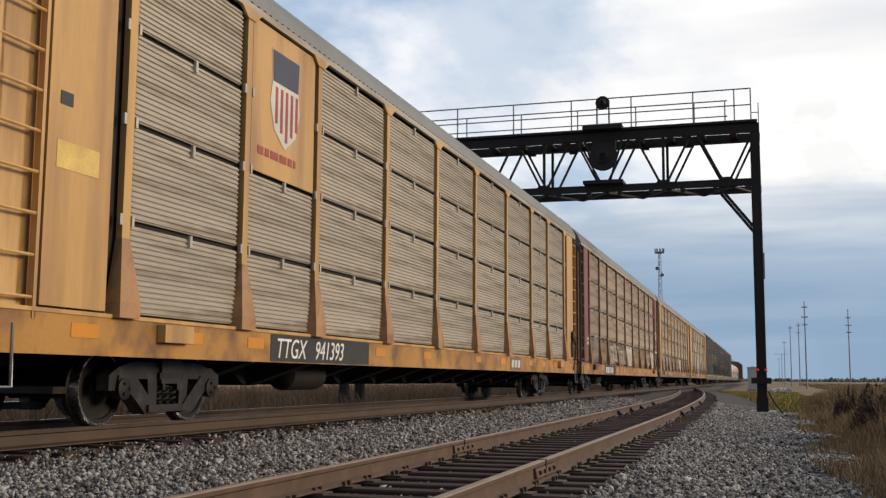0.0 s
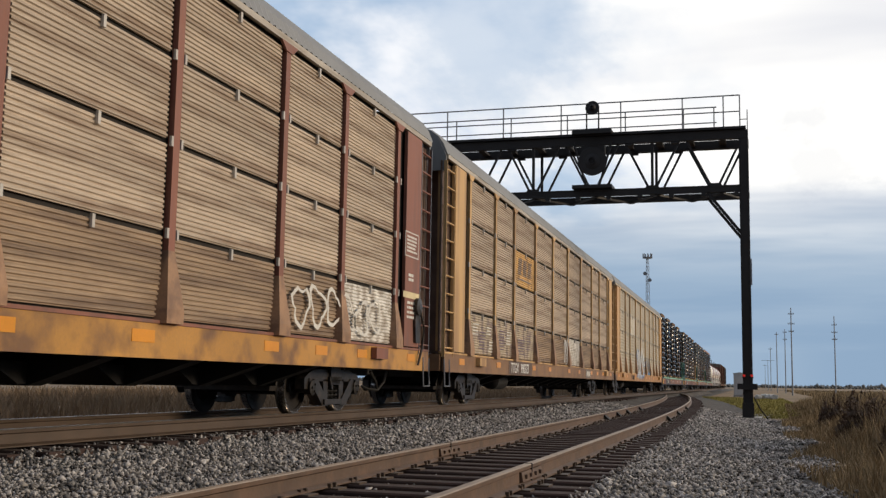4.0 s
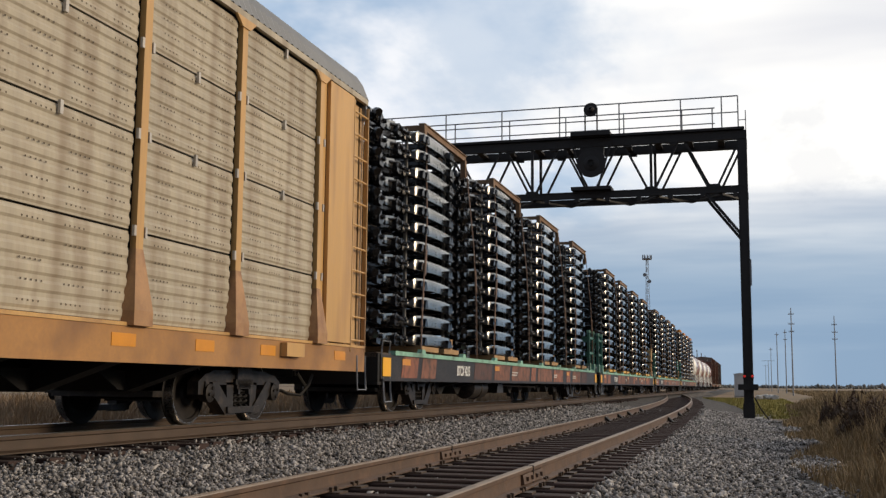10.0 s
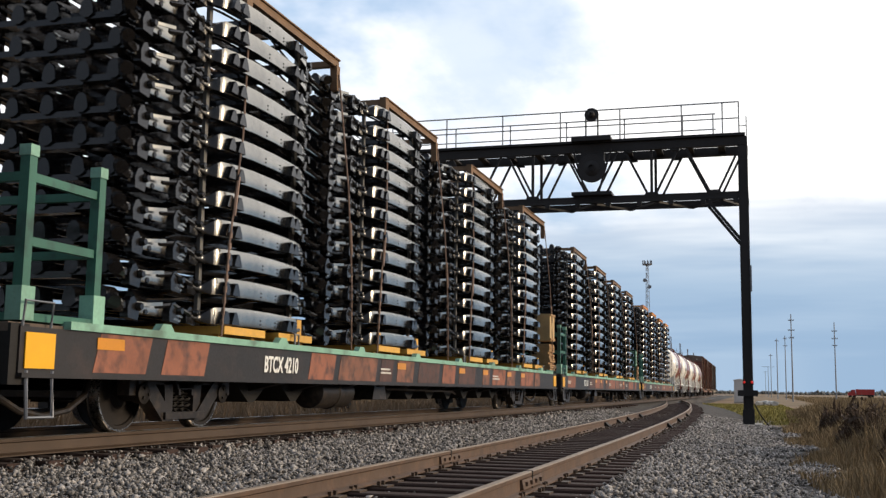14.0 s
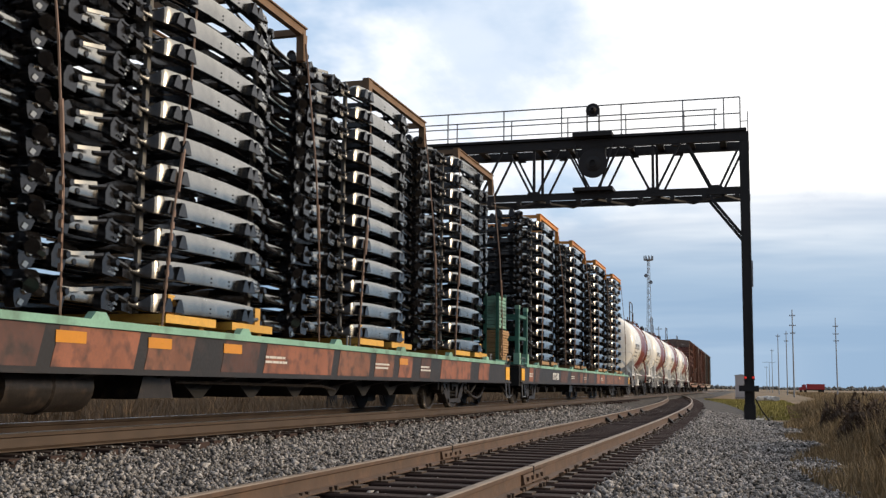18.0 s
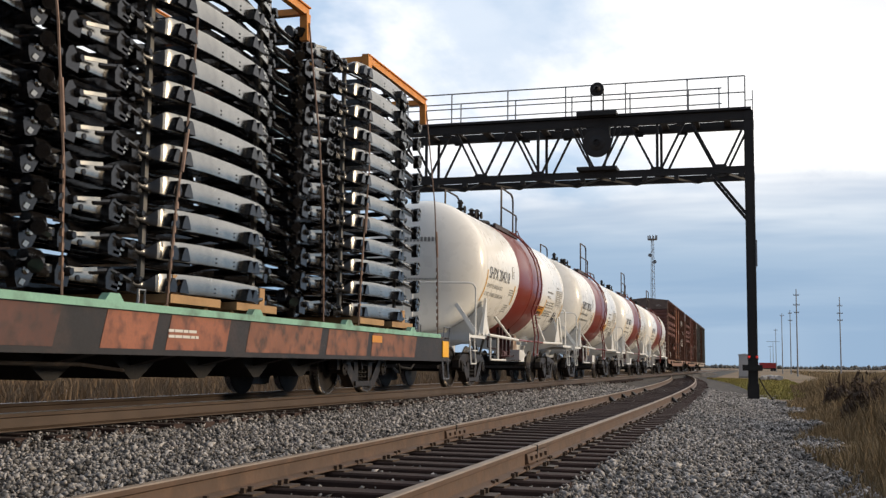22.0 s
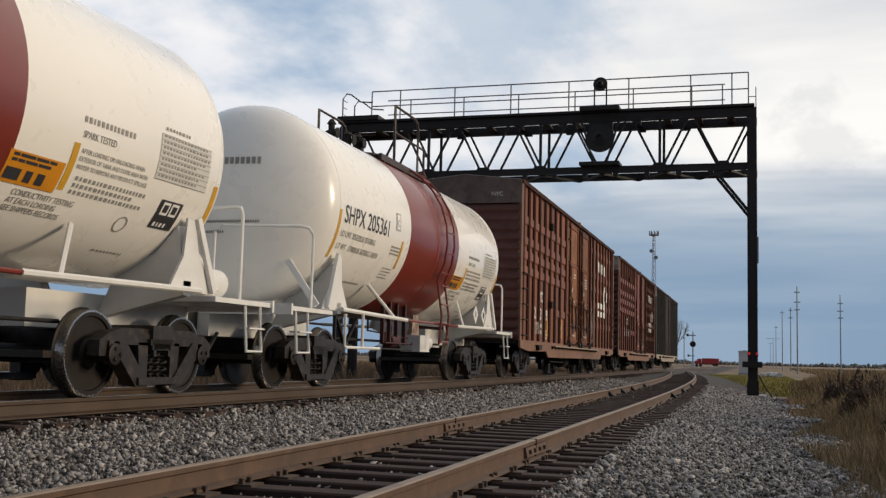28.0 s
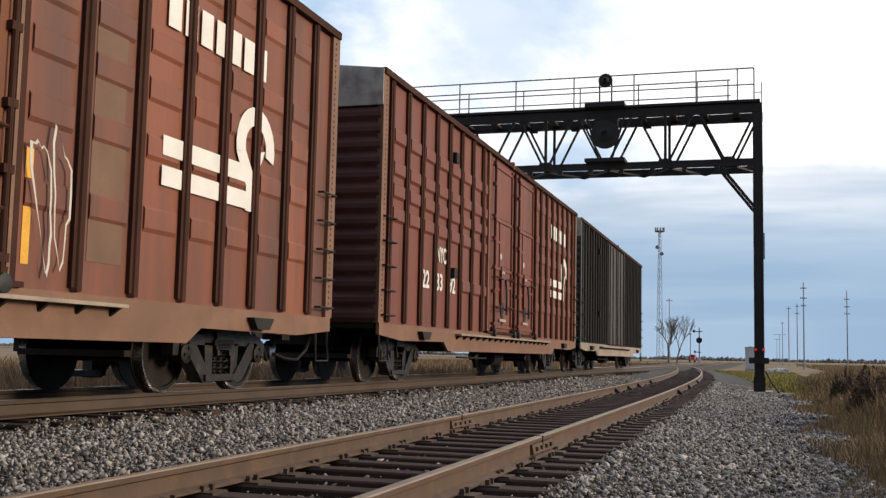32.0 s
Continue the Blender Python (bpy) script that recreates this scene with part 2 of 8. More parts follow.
def letters(text, size, mats, thick=0.004, shear=0.0, squeeze=1.0, bold=0.0):
    """A mesh of built-in lettering, lying in the x-y plane, its lower left corner at the origin."""
    key = (text, size, mats.name, shear, squeeze, bold)
    if key not in LETTERS:
        cu = bpy.data.curves.new("lettering", "FONT")
        cu.body, cu.size, cu.extrude, cu.shear, cu.resolution_u, cu.offset = text, size, thick, shear, 3, bold
        ob = bpy.data.objects.new("lettering", cu)
        scene.collection.objects.link(ob)
        dg = bpy.context.evaluated_depsgraph_get()
        me = bpy.data.meshes.new_from_object(ob.evaluated_get(dg))
        me.transform(Matrix.Diagonal((squeeze, 1, 1, 1)))
        bpy.data.objects.remove(ob)
        bpy.data.curves.remove(cu)
        me.materials.clear()
        me.materials.append(mats)
        LETTERS[key] = me
    return LETTERS[key]


def on_side(y, z, x=0.0):
    """The pose of lettering on a side that faces +x: reads along +y, upright."""
    return Matrix.Translation((x, y, z)) @ Matrix(((0, 0, 1, 0), (1, 0, 0, 0), (0, 1, 0, 0), (0, 0, 0, 1)))


# ---- the line of the tracks ----
X_MAIN, X_SIDE = -7.57, -2.66           # track centres abreast of the camera
Z_SIDE = -0.204                         # the siding lies lower; the main track's rail top is z = 0


def main_x(y):
    if y < 18:
        return X_MAIN
    if y < 38:
        return X_MAIN - 0.0124 * (y - 18) ** 2 / 40
    return X_MAIN - 0.0124 * (y - 28)


def side_x(y):
    return X_SIDE - 0.013 * y - 0.00055 * max(0.0, y - 15.0) ** 2


def travelled(t):
    """Metres that the train has come by t seconds."""
    q = (t - 16) / 16
    s = sum(c * (q ** k - (-1) ** k) for k, c in enumerate((132.2987, -8.6527, 15.7704, -5.0943, -7.0595, 1.8793), 1))
    return s


def car_pose(u, half, t):
    """The pose at t of a car whose middle is u along the train, on trucks half a wheelbase away."""
    y = u - travelled(t)
    a, b = Vector((main_x(y - half), y - half, 0)), Vector((main_x(y + half), y + half, 0))
    m = (a + b) / 2
    return pose(m.x, m.y, 0, 0, 0, -math.degrees(math.atan2(b.x - a.x, b.y - a.y)))

# ---- ground ----
def ground_z(x, y):
    """Height of the ballast and the earth beside it."""
    m, s = main_x(y), side_x(y)
    zm, zs, ze = -0.20, Z_SIDE - 0.20, -0.52
    if x < m - 2.0:
        return max(-0.75, zm - 0.45 * (m - 2.0 - x))
    if x < m + 1.22:
        return zm
    if x < m + 1.42:
        return zm - 0.07 * (x - m - 1.22) / 0.20
    if x < s - 1.35:
        f = (x - m - 1.42) / max(0.2, s - m - 2.77)
        return zm - 0.07 + (zs - zm + 0.07) * min(1, f * 1.15)
    if x < s + 1.25:
        return zs - 0.05
    f = min(1.0, (x - s - 1.25) / 1.6)
    return zs + (ze - 0.10 * min(1, max(0, y) / 45) - zs) * f


def make_ground():
    xs = [-3000, -900, -300, -120, -60, -35, -25] + [-20 + 0.5 * i for i in range(24)] + [-8 + 0.125 * i for i in range(40)] + [-3 + 0.25 * i for i in range(25)]
    xs += [4, 6, 10, 18, 35, 70, 150, 400, 1000, 3000]
    ys = [-3000, -600, -100, -30, -12] + [-6 + 1.0 * i for i in range(70)] + [66 + 4 * i for i in range(25)]
    ys += [180, 220, 300, 450, 800, 1500, 4000]
    v, nx = [], len(xs)
    for y in ys:
        for x in xs:
            z = ground_z(x, y)
            if abs(x) > 25 or y > 170:
                z = min(z, -0.62)
            v.append((x, y, z - 0.02 + 0.02 * noise.noise((x * 0.7, y * 0.7, 0))))
    f = [(j * nx + i, j * nx + i + 1, (j + 1) * nx + i + 1, (j + 1) * nx + i) for j in range(len(ys) - 1) for i in range(nx - 1)]
    b = Build()
    b.add(v, f)
    for k, q in enumerate(b.f):
        cx = sum(v[i][0] for i in q) / 4
        cy = sum(v[i][1] for i in q) / 4
        edge = side_x(cy) + 3.75 + 0.4 * noise.noise((cy * 0.25, 3, 1)) if cy < 115 else main_x(cy) + 3.0
        b.m[k] = 1 if main_x(cy) - 3.2 < cx < edge and -40 < cy < 400 else 0
    ob = new("ground", b.mesh("ground", [EARTH, BED], True, False))
    tagged(ob, "flat dry field with a broad bed of grey crushed stone", "ground", kind="structure")


make_ground()


# ---- tracks ----
def rail_mesh(fx, dx, y0, y1, z, mats):
    """A flat-bottomed rail along x = fx(y) + dx; its head is a second material."""
    prof = [(-0.07, -0.171), (0.07, -0.171), (0.07, -0.158), (0.012, -0.138), (0.009, -0.05), (0.034, -0.038),
            (0.036, -0.008), (0.028, 0.0), (-0.028, 0.0), (-0.036, -0.008), (-0.034, -0.038), (-0.009, -0.05), (-0.012, -0.138), (-0.07, -0.158)]
    ys, y = [], y0
    while y < y1:
        ys.append(y)
        y += 2.0 if y < 60 else 6.0
    ys.append(y1)
    n, b = len(prof), Build()
    v = [(fx(y) + dx + p, y, z + q) for y in ys for p, q in prof]
    f = [(j * n + i, j * n + (i + 1) % n, (j + 1) * n + (i + 1) % n, (j + 1) * n + i) for j in range(len(ys) - 1) for i in range(n)]
    b.add(v, f + [tuple(range(n)), tuple(range((len(ys) - 1) * n, len(ys) * n))])
    for k in range(len(f)):
        b.m[k] = 1 if k % n in (6, 7, 8) else 0
    return b.mesh("rail", mats, True)


main_track = thing("main_track", "main railway track on grey ballast with shiny-headed rails", "railway track", "railway tracks")
side_track = thing("siding_track", "lower siding track with rusty rails on dark ties", "railway track", "railway tracks")
for dx in (-0.752, 0.752):
    part("rail", rail_mesh(main_x, dx, -60, 420, 0.0, [RAIL, RAILTOP]), None, main_track, "brown steel rail with a polished head")
    part("rail", rail_mesh(side_x, dx, -60, 112, Z_SIDE, [SIDERAIL, SIDETOP]), None, side_track, "rusty brown steel rail")

tie_meshes = []
for k in range(5):
    r = random.Random(40 + k)
    b = Build()
    w, e, c = 0.115 + 0.01 * r.random(), 0.04 * r.random(), 0.012
    b.prism([(-w, -0.17), (w, -0.17), (w, -c), (w - c, 0.0), (-w + c, 0.004 * r.random()), (-w, -c)], -1.28 - e, 1.28 + 0.1 * r.random(), "x")
    tie_meshes.append(b.mesh("tie", TIE))
plate = Build()
plate.cube(0, 0, 0.008, 0.36, 0.19, 0.016)
for sx in (-1, 1):
    for sy in (-1, 1):
        plate.cube(sx * 0.088, sy * 0.055, 0.03, 0.03, 0.03, 0.045)
plate_mesh = plate.mesh("tie_plate", RAIL)


def lay_ties(track, fx, z, y0, y1, step, seed, plates):
    r = random.Random(seed)
    y, count = y0, 0
    while y < y1:
        h = math.degrees(math.atan((fx(y + 1) - fx(y - 1)) / 2))
        at = pose(fx(y) + r.uniform(-0.05, 0.05), y, z - 0.187, 0, 0, -h + r.uniform(-1.2, 1.2))
        tie = part("tie", tie_meshes[r.randrange(5)], None, track, at=at)
        if plates and y < 40:
            for dx in (-0.752, 0.752):
                part("tie_plate", plate_mesh, None, tie, at=pose(dx, 0, 0.0))
        y += step * r.uniform(0.93, 1.07)
        count += 1


# ---- signal bridge ----
GY = 39.0
B0 = ZC                          # heights below are above the camera's eye


def make_bridge():
    g = thing("signal_bridge", "black steel signal bridge spanning the tracks on a single visible post", "signal bridge", at=pose(0, GY, 0))
    xr, xl = -0.50, -15.9
    zb, D = -0.60, 0.8
    # posts: two legs laced together
    for x, z0 in ((xr, zb), (xl, -0.75)):
        for sy in (-1, 1):
            b = Build().box(x - 0.125, x + 0.125, sy * D - 0.10, sy * D + 0.10, z0, B0 + 9.0)
            b.box(x - 0.19, x + 0.19, sy * D - 0.14, sy * D + 0.14, z0, z0 + 0.55)
            leg = part("post", b, BLACKSTEEL, g)
            for e in (-1, 1):
                part("post_flange", Build().box(x + e * 0.143 - 0.016, x + e * 0.143 + 0.016, sy * D - 0.13, sy * D + 0.13, z0 + 0.5, B0 + 8.9), BLACKSTEEL, leg)
        for k in range(11):
            z0 = zb + 0.5 + k * 0.8
            part("lacing_bar", Build().beam((x, -D, z0), (x, D, z0 + 0.8 if k % 2 else z0 + 0.02), 0.06, 0.012), BLACKSTEEL, g)
    part("footing", Build().box(xr - 0.4, xr + 0.45, -1.15, 1.15, zb - 0.3, zb + 0.06), mat("concrete", (0.33, 0.32, 0.30), 0.9), g, "concrete footing")
    # chords of the two trusses
    zt0, zt1, zl0, zl1 = B0 + 8.69, B0 + 9.02, B0 + 6.74, B0 + 7.03
    for sy in (-D, D):
        part("top_chord", Build().box(xl, xr + 0.17, sy - 0.08, sy + 0.08, zt0 + 0.04, zt1 - 0.02), BLACKSTEEL, g)
        part("top_chord_flange", Build().box(xl, xr + 0.17, sy - 0.12, sy + 0.12, zt0, zt0 + 0.038), BLACKSTEEL, g)
        part("bottom_chord", Build().box(xl, xr + 0.17, sy - 0.08, sy + 0.08, zl0 + 0.05, zl1 - 0.03), BLACKSTEEL, g)
        part("bottom_chord_flange", Build().box(xl, xr + 0.17, sy - 0.11, sy + 0.11, zl1 - 0.028, zl1), BLACKSTEEL, g)
        # webs: diagonals to a bottom node every 2.18 m, a vertical at every second one
        w = 2.18
        for k in range(7):
            xb = xr - 0.99 - k * w
            for e in (-1, 1):
                xt = min(max(xb + e * 0.97, xl + 0.1), xr - 0.05)
                part("web_bar", Build().beam((xb + e * 0.13, sy, zl1), (xt, sy, zt0 + 0.03), 0.075, 0.075), BLACKSTEEL, g)
                part("gusset", Build().box(min(xt, xt - e * 0.3), max(xt, xt - e * 0.3), sy - 0.09, sy + 0.09, zt0 - 0.08, zt0 - 0.002), BLACKSTEEL, g) if k % 2 else None
            if k % 2 == 1:
                part("web_bar", Build().beam((xb, sy, zl1), (xb, sy, zt0 + 0.03), 0.095, 0.085), BLACKSTEEL, g)
            part("node_plate", Build().prism([(xb - 0.30, zl1 - 0.1), (xb + 0.30, zl1 - 0.1), (xb + 0.2, zl1 + 0.09), (xb - 0.2, zl1 + 0.09)], sy - 0.095, sy + 0.095), BLACKSTEEL, g)
    n = 14
    for k in range(n):
        x0 = xl + 0.1 + k * 1.12
        a, b_ = (-D, D) if k % 2 else (D, -D)
        part("cross_bar", Build().beam((x0, a, zl0 + 0.03), (min(x0 + 1.12, xr), b_, zl0 + 0.03), 0.07, 0.07), BLACKSTEEL, g)
        part("cross_bar", Build().beam((x0, -D, zt0 + 0.14), (x0, D, zt0 + 0.14), 0.24, 0.07), BLACKSTEEL, g)
        part("drain_clip", Build().box(x0 + 0.4, x0 + 0.56, -D - 0.12, -D + 0.1, zl0 - 0.09, zl0 + 0.05), BLACKSTEEL, g)
    for sy in (-D, D):
        part("knee_brace", Build().beam((xr - 1.25, sy, zl0 + 0.05), (xr - 0.1, sy, B0 + 5.3), 0.10, 0.10), BLACKSTEEL, g)
    # walkway
    part("walkway", Build().box(xl - 0.2, xr + 0.1, -1.0, -0.25, zt1 + 0.002, zt1 + 0.09), BLACKSTEEL, g)
    part("walkway", Build().box(xl - 0.2, xl + 1.5, -1.1, 0.8, zt1 + 0.09, zt1 + 0.26), BLACKSTEEL, g)
    zw = zt1 + 0.09
    for sy, top, x0, posts in ((-0.93, 1.13, xl + 1.17, [-0.60, -1.16] + [-2.58 - 2.195 * k for k in range(6)] + [xl + 1.17]),
                               (0.55, 1.12, xl + 1.3, [-1.54, -2.64] + [-4.79 - 2.21 * k for k in range(5)])):
        x1 = posts[0] + (0.0 if sy < 0 else 0.09)
        part("handrail", Build().tube([(x0, sy, zw + top), (x1, sy, zw + top)], 0.024, 6), GALV, g)
        part("handrail", Build().tube([(x0, sy, zw + top * 0.48), (x1, sy, zw + top * 0.48)], 0.022, 6), GALV, g)
        for x in posts:
            part("rail_post", Build().tube([(x, sy, zw), (x, sy, zw + top)], 0.026, 6), GALV, g)
    for xq in (xr - 0.12, xr + 0.14):
        part("ladder_rail", Build().tube([(xq, 0.3, zt1 - 0.6), (xq, 0.3, zw + 0.9)], 0.02, 6), GALV, g)
    part("ladder_rung", Build().tube([(xr - 0.12, 0.3, zw + 0.55), (xr + 0.14, 0.3, zw + 0.55)], 0.016, 6), GALV, g)
    for sy in (-0.93, 0.3):
        part("ladder_hoop", Build().tube([(xl - 0.05, sy, zw - 1.2), (xl - 0.05, sy, zw + 0.9), (xl + 0.1, sy, zw + 1.1),
                                          (xl + 0.3, sy, zw + 1.05), (xl + 0.7, sy, zw + 0.75), (xl + 1.2, sy, zw + 0.7)], 0.03, 6), GALV, g)
    for k in range(8):
        part("ladder_rung", Build().tube([(xl - 0.05, -0.93, zw - 1.1 + 0.28 * k), (xl - 0.05, -0.5, zw - 1.1 + 0.28 * k)], 0.014, 6), GALV, g)
    # signals: a small one above the walkway, a large one below it
    xs = -5.80
    part("signal_platform", Build().box(xs - 0.72, xs + 0.72, -1.25, -0.2, zt1 + 0.03, zt1 + 0.17), BLACKSTEEL, g)
    part("signal_platform", Build().box(xs - 0.72, xs + 0.72, -1.2, -0.3, zl1 + 0.02, zl1 + 0.14), BLACKSTEEL, g)
    lens = mat("dark_signal_glass", (0.02, 0.02, 0.022), 0.15, 0, 0.1)
    for zc, r, legs in ((B0 + 10.06, 0.26, True), (B0 + 8.06, 0.53, False)):
        s = part("signal_head", Build().lathe([(r * 0.4, 0.25), (r * 0.55, 0.2), (r * 0.55, -0.05), (r * 0.3, -0.12)], 20, center=(xs, -1.0, zc)), BLACKSTEEL, g, smooth=True)
        part("target", Build().lathe([(r, 0.0), (r, -0.02), (r - 0.02, -0.035)], 28, center=(xs, -1.0, zc)), BLACKSTEEL, s, "round black signal target")
        part("hood", Build().lathe([(r * 0.22, -0.05), (r * 0.22, -0.2), (r * 0.19, -0.2), (r * 0.19, -0.05)], 18, center=(xs, -1.0, zc)), BLACKSTEEL, s)
        part("lens", Build().lathe([(r * 0.18, -0.06), (r * 0.12, -0.09)], 18, center=(xs, -1.0, zc)), lens, s)
        if legs:
            for sx in (-0.22, 0.22):
                part("signal_leg", Build().tube([(xs + sx, -0.95, zw), (xs + sx, -0.95, zc)], 0.03, 6), BLACKSTEEL, g)
        else:
            for sx in (-1, 1):
                part("signal_leg", Build().beam((xs + sx * 0.70, -0.95, zt0 + 0.1), (xs + sx * 0.20, -0.95, zl1), 0.07, 0.07), BLACKSTEEL, g)
            part("signal_case", Build().box(xs - 0.42, xs + 0.42, -0.9, -0.5, B0 + 8.1, zt0 + 0.06), BLACKSTEEL, g)
    part("cable_arm", Build().tube([(xl - 2.0, 0, zt0 + 0.05), (xl + 1.0, 0, zt0 + 0.05)], 0.025, 6), GALV, g)
    # boxes and red marker lamps on the post
    red = mat("red_marker_lamp", (0.8, 0.03, 0.02), 0.4, 0, 0.05, emit=0.3)
    part("junction_box", Build().box(xr - 0.34, xr + 0.32, -1.05, -0.55, B0 - 0.10, B0 + 0.10), BLACKSTEEL, g)
    for sx in (-0.12, 0.14):
        part("marker_lamp", Build().lathe([(0.03, -0.04), (0.045, 0.0), (0.03, 0.04)], 12, center=(xr + sx, -0.98, B0 + 0.37)), red, g, "small red lamp")
        part("lamp_bracket", Build().box(xr + sx - 0.05, xr + sx + 0.05, -0.95, -0.85, B0 + 0.28, B0 + 0.42), BLACKSTEEL, g)
    part("post_bracket", Build().box(xr + 0.165, xr + 0.215, -0.9, -0.7, B0 + 3.5, B0 + 4.4), GALV, g)
    part("guy_cable", Build().tube([(xr + 0.2, -0.8, B0 - 0.35), (xr + 0.4, -0.9, B0 - 0.75), (xr + 0.65, -0.95, -0.58)], 0.025, 6), DARK, g)


make_bridge()

# ---- the train: trucks ----
MOVING, WHEELS = [], []
HALF_W = 1.53


def wheelset_mesh(r):
    b = Build()
    prof = [(0.08, -1.02), (0.08, -0.84), (0.15, -0.835), (0.17, -0.80), (r * 0.55, -0.79), (r - 0.075, -0.80), (r - 0.065, -0.822), (r - 0.024, -0.823), (r - 0.004, -0.822),
            (r, -0.80), (r + 0.003, -0.715), (r + 0.026, -0.70), (r + 0.026, -0.685), (r - 0.06, -0.68), (r * 0.6, -0.72), (0.17, -0.70), (0.09, -0.68)]
    full = prof + [(q, -s) for q, s in reversed(prof)]
    b.lathe(full, 28, "x")
    n = 28
    for k in range((len(full) - 1) * n):
        i = k // n
        b.m[k] = 1 if i in (7, 8, 9) or (len(full) - 2 - i) in (7, 8, 9) else 0
    for s in (-1, 1):
        b.lathe([(0.05, s * 1.02), (0.105, s * 1.0), (0.115, s * 1.12), (0.06, s * 1.135)], 14, "x")
        for a in range(3):
            b.cube(s * 1.14, 0.06 * math.cos(a * 2.094), 0.06 * math.sin(a * 2.094), 0.02, 0.03, 0.03)
    return b.mesh("wheelset", [WHEEL, TREAD], True)


def side_frame_mesh(r):
    b = Build()
    x0, x1 = 0.93, 1.08
    top = r + 0.23
    b.prism([(-1.12, r - 0.02), (-1.12, r + 0.14), (-0.95, top), (0.95, top), (1.12, r + 0.14), (1.12, r - 0.02), (1.0, r - 0.02),
             (0.99, r + 0.10), (0.78, r + 0.10), (0.76, top - 0.13), (-0.76, top - 0.13), (-0.78, r + 0.10), (-0.99, r + 0.10), (-1.0, r - 0.02)], x0, x1, "x")
    for s in (-1, 1):
        b.prism([(s * 0.90, r + 0.13), (s * 0.82, r + 0.0), (s * 0.46, 0.11), (s * 0.24, 0.11), (s * 0.30, 0.21), (s * 0.68, r + 0.14)], x0, x1 + 0.02, "x")
        b.prism([(s * 0.78, r + 0.11), (s * 0.76, r - 0.08), (s * 0.70, r - 0.08), (s * 0.68, r + 0.11)], x0, x1 - 0.03, "x")
        b.prism([(s * 0.38, 0.20), (s * 0.23, 0.20), (s * 0.23, top - 0.10), (s * 0.42, top - 0.10)], x0, x1, "x")
        b.box(x0 + 0.02, x1 + 0.02, s * 0.889 - 0.09, s * 0.889 + 0.09, r + 0.07, r + 0.14)
    b.box(x0 - 0.06, x1 + 0.05, -0.45, 0.45, 0.13, 0.21)
    b.box(x1 - 0.02, x1 + 0.04, -0.17, 0.17, r + 0.06, r + 0.12)
    b.box(x1 - 0.02, x1 + 0.04, -0.17, -0.12, r - 0.02, r + 0.06)
    b.box(x1 - 0.02, x1 + 0.04, 0.12, 0.17, r - 0.02, r + 0.06)
    b.prism([(-0.9, top), (0.9, top), (0.7, top + 0.05), (-0.7, top + 0.05)], x0 + 0.02, x1 - 0.02, "x")
    return b.mesh("side_frame", TRUCK)


def spring_mesh(r):
    b = Build()
    for y in (-0.15, 0.0, 0.15):
        pts = [(1.01 + 0.055 * math.cos(a * 0.7), y + 0.055 * math.sin(a * 0.7), 0.21 + a * (r - 0.10) / 40) for a in range(41)]
        b.tube(pts, 0.016, 5)
    b.box(0.9, 1.12, -0.24, 0.24, r + 0.10, r + 0.17)
    return b.mesh("spring", DARK, True)


TRUCKS = {}


def add_truck(car, y, r, u):
    """A two-axle truck under a car whose middle is u along the train."""
    if r not in TRUCKS:
        bol = Build().box(-1.12, 1.12, -0.2, 0.2, r + 0.05, r + 0.32)
        bol.box(-0.7, 0.7, -1.5, -0.95, r - 0.05, r + 0.02)
        bol.box(-0.6, 0.6, -0.55, 0.55, r - 0.12, r + 0.10)
        side = side_frame_mesh(r)
        other = side.copy()
        other.transform(Matrix.Diagonal((-1, 1, 1, 1)))
        other.flip_normals()
        TRUCKS[r] = (bol.mesh("truck", TRUCK), side, other, spring_mesh(r), wheelset_mesh(r))
    bol, side, other, spring, wheel = TRUCKS[r]
    t = part("truck", bol, None, car, at=pose(0, y, 0))
    part("side_frame", side, None, t)
    part("side_frame", other, None, t)
    part("spring", spring, None, t)
    for dy in (-0.889, 0.889):
        w = part("wheelset", wheel, None, t, "steel wheelset with bright worn treads", at=pose(0, dy, r))
        WHEELS.append((w, dy, r, u))


def coupler(car, y, s, z=0.86):
    b = Build().box(-0.12, 0.12, min(y, y + s * 0.75), max(y, y + s * 0.75), z - 0.09, z + 0.09)
    b.box(-0.2, 0.14, y + s * 0.45 - 0.12, y + s * 0.45 + 0.16, z - 0.17, z + 0.17)
    part("coupler", b, DARK, car)
    hose = Build().tube([(0.35, y - s * 0.05, z - 0.12), (0.38, y + s * 0.2, z - 0.32), (0.33, y + s * 0.42, z - 0.48), (0.2, y + s * 0.6, z - 0.46), (0.1, y + s * 0.7, z - 0.40)], 0.028, 6)
    part("air_hose", hose, DARK, car, smooth=True)


def lettering(name, text, size, m, parent, y, z, x, shear=0.0, squeeze=1.0, bold=0.0):
    return part(name, letters(text, size, m, 0.003, shear, squeeze, bold), None, parent, at=on_side(y, z, x))


def bars(parent, m, y, z, x, length, rows, h=0.05, gap=0.045, name="small_print"):
    """Rows of small print, as plain bars."""
    r = random.Random(int(y * 100) + rows)
    b = Build()
    for k in range(rows):
        p, e = y, y + length * r.uniform(0.7, 1.0)
        while p < e - 0.02:
            w = min(e - p, r.uniform(0.06, 0.22))
            b.box(x - 0.003, x + 0.004, p, p + w, z - k * (h + gap) - h, z - k * (h + gap))
            p += w + h * 0.5
    return tagged(part(name, b, m, parent), kind="stuff")


def car_root(name, label, u0, u1, spacing, group="", category="railway car"):
    c = thing(name, label, category, group)
    MOVING.append((c, (u0 + u1) / 2, spacing / 2, None))
    return c


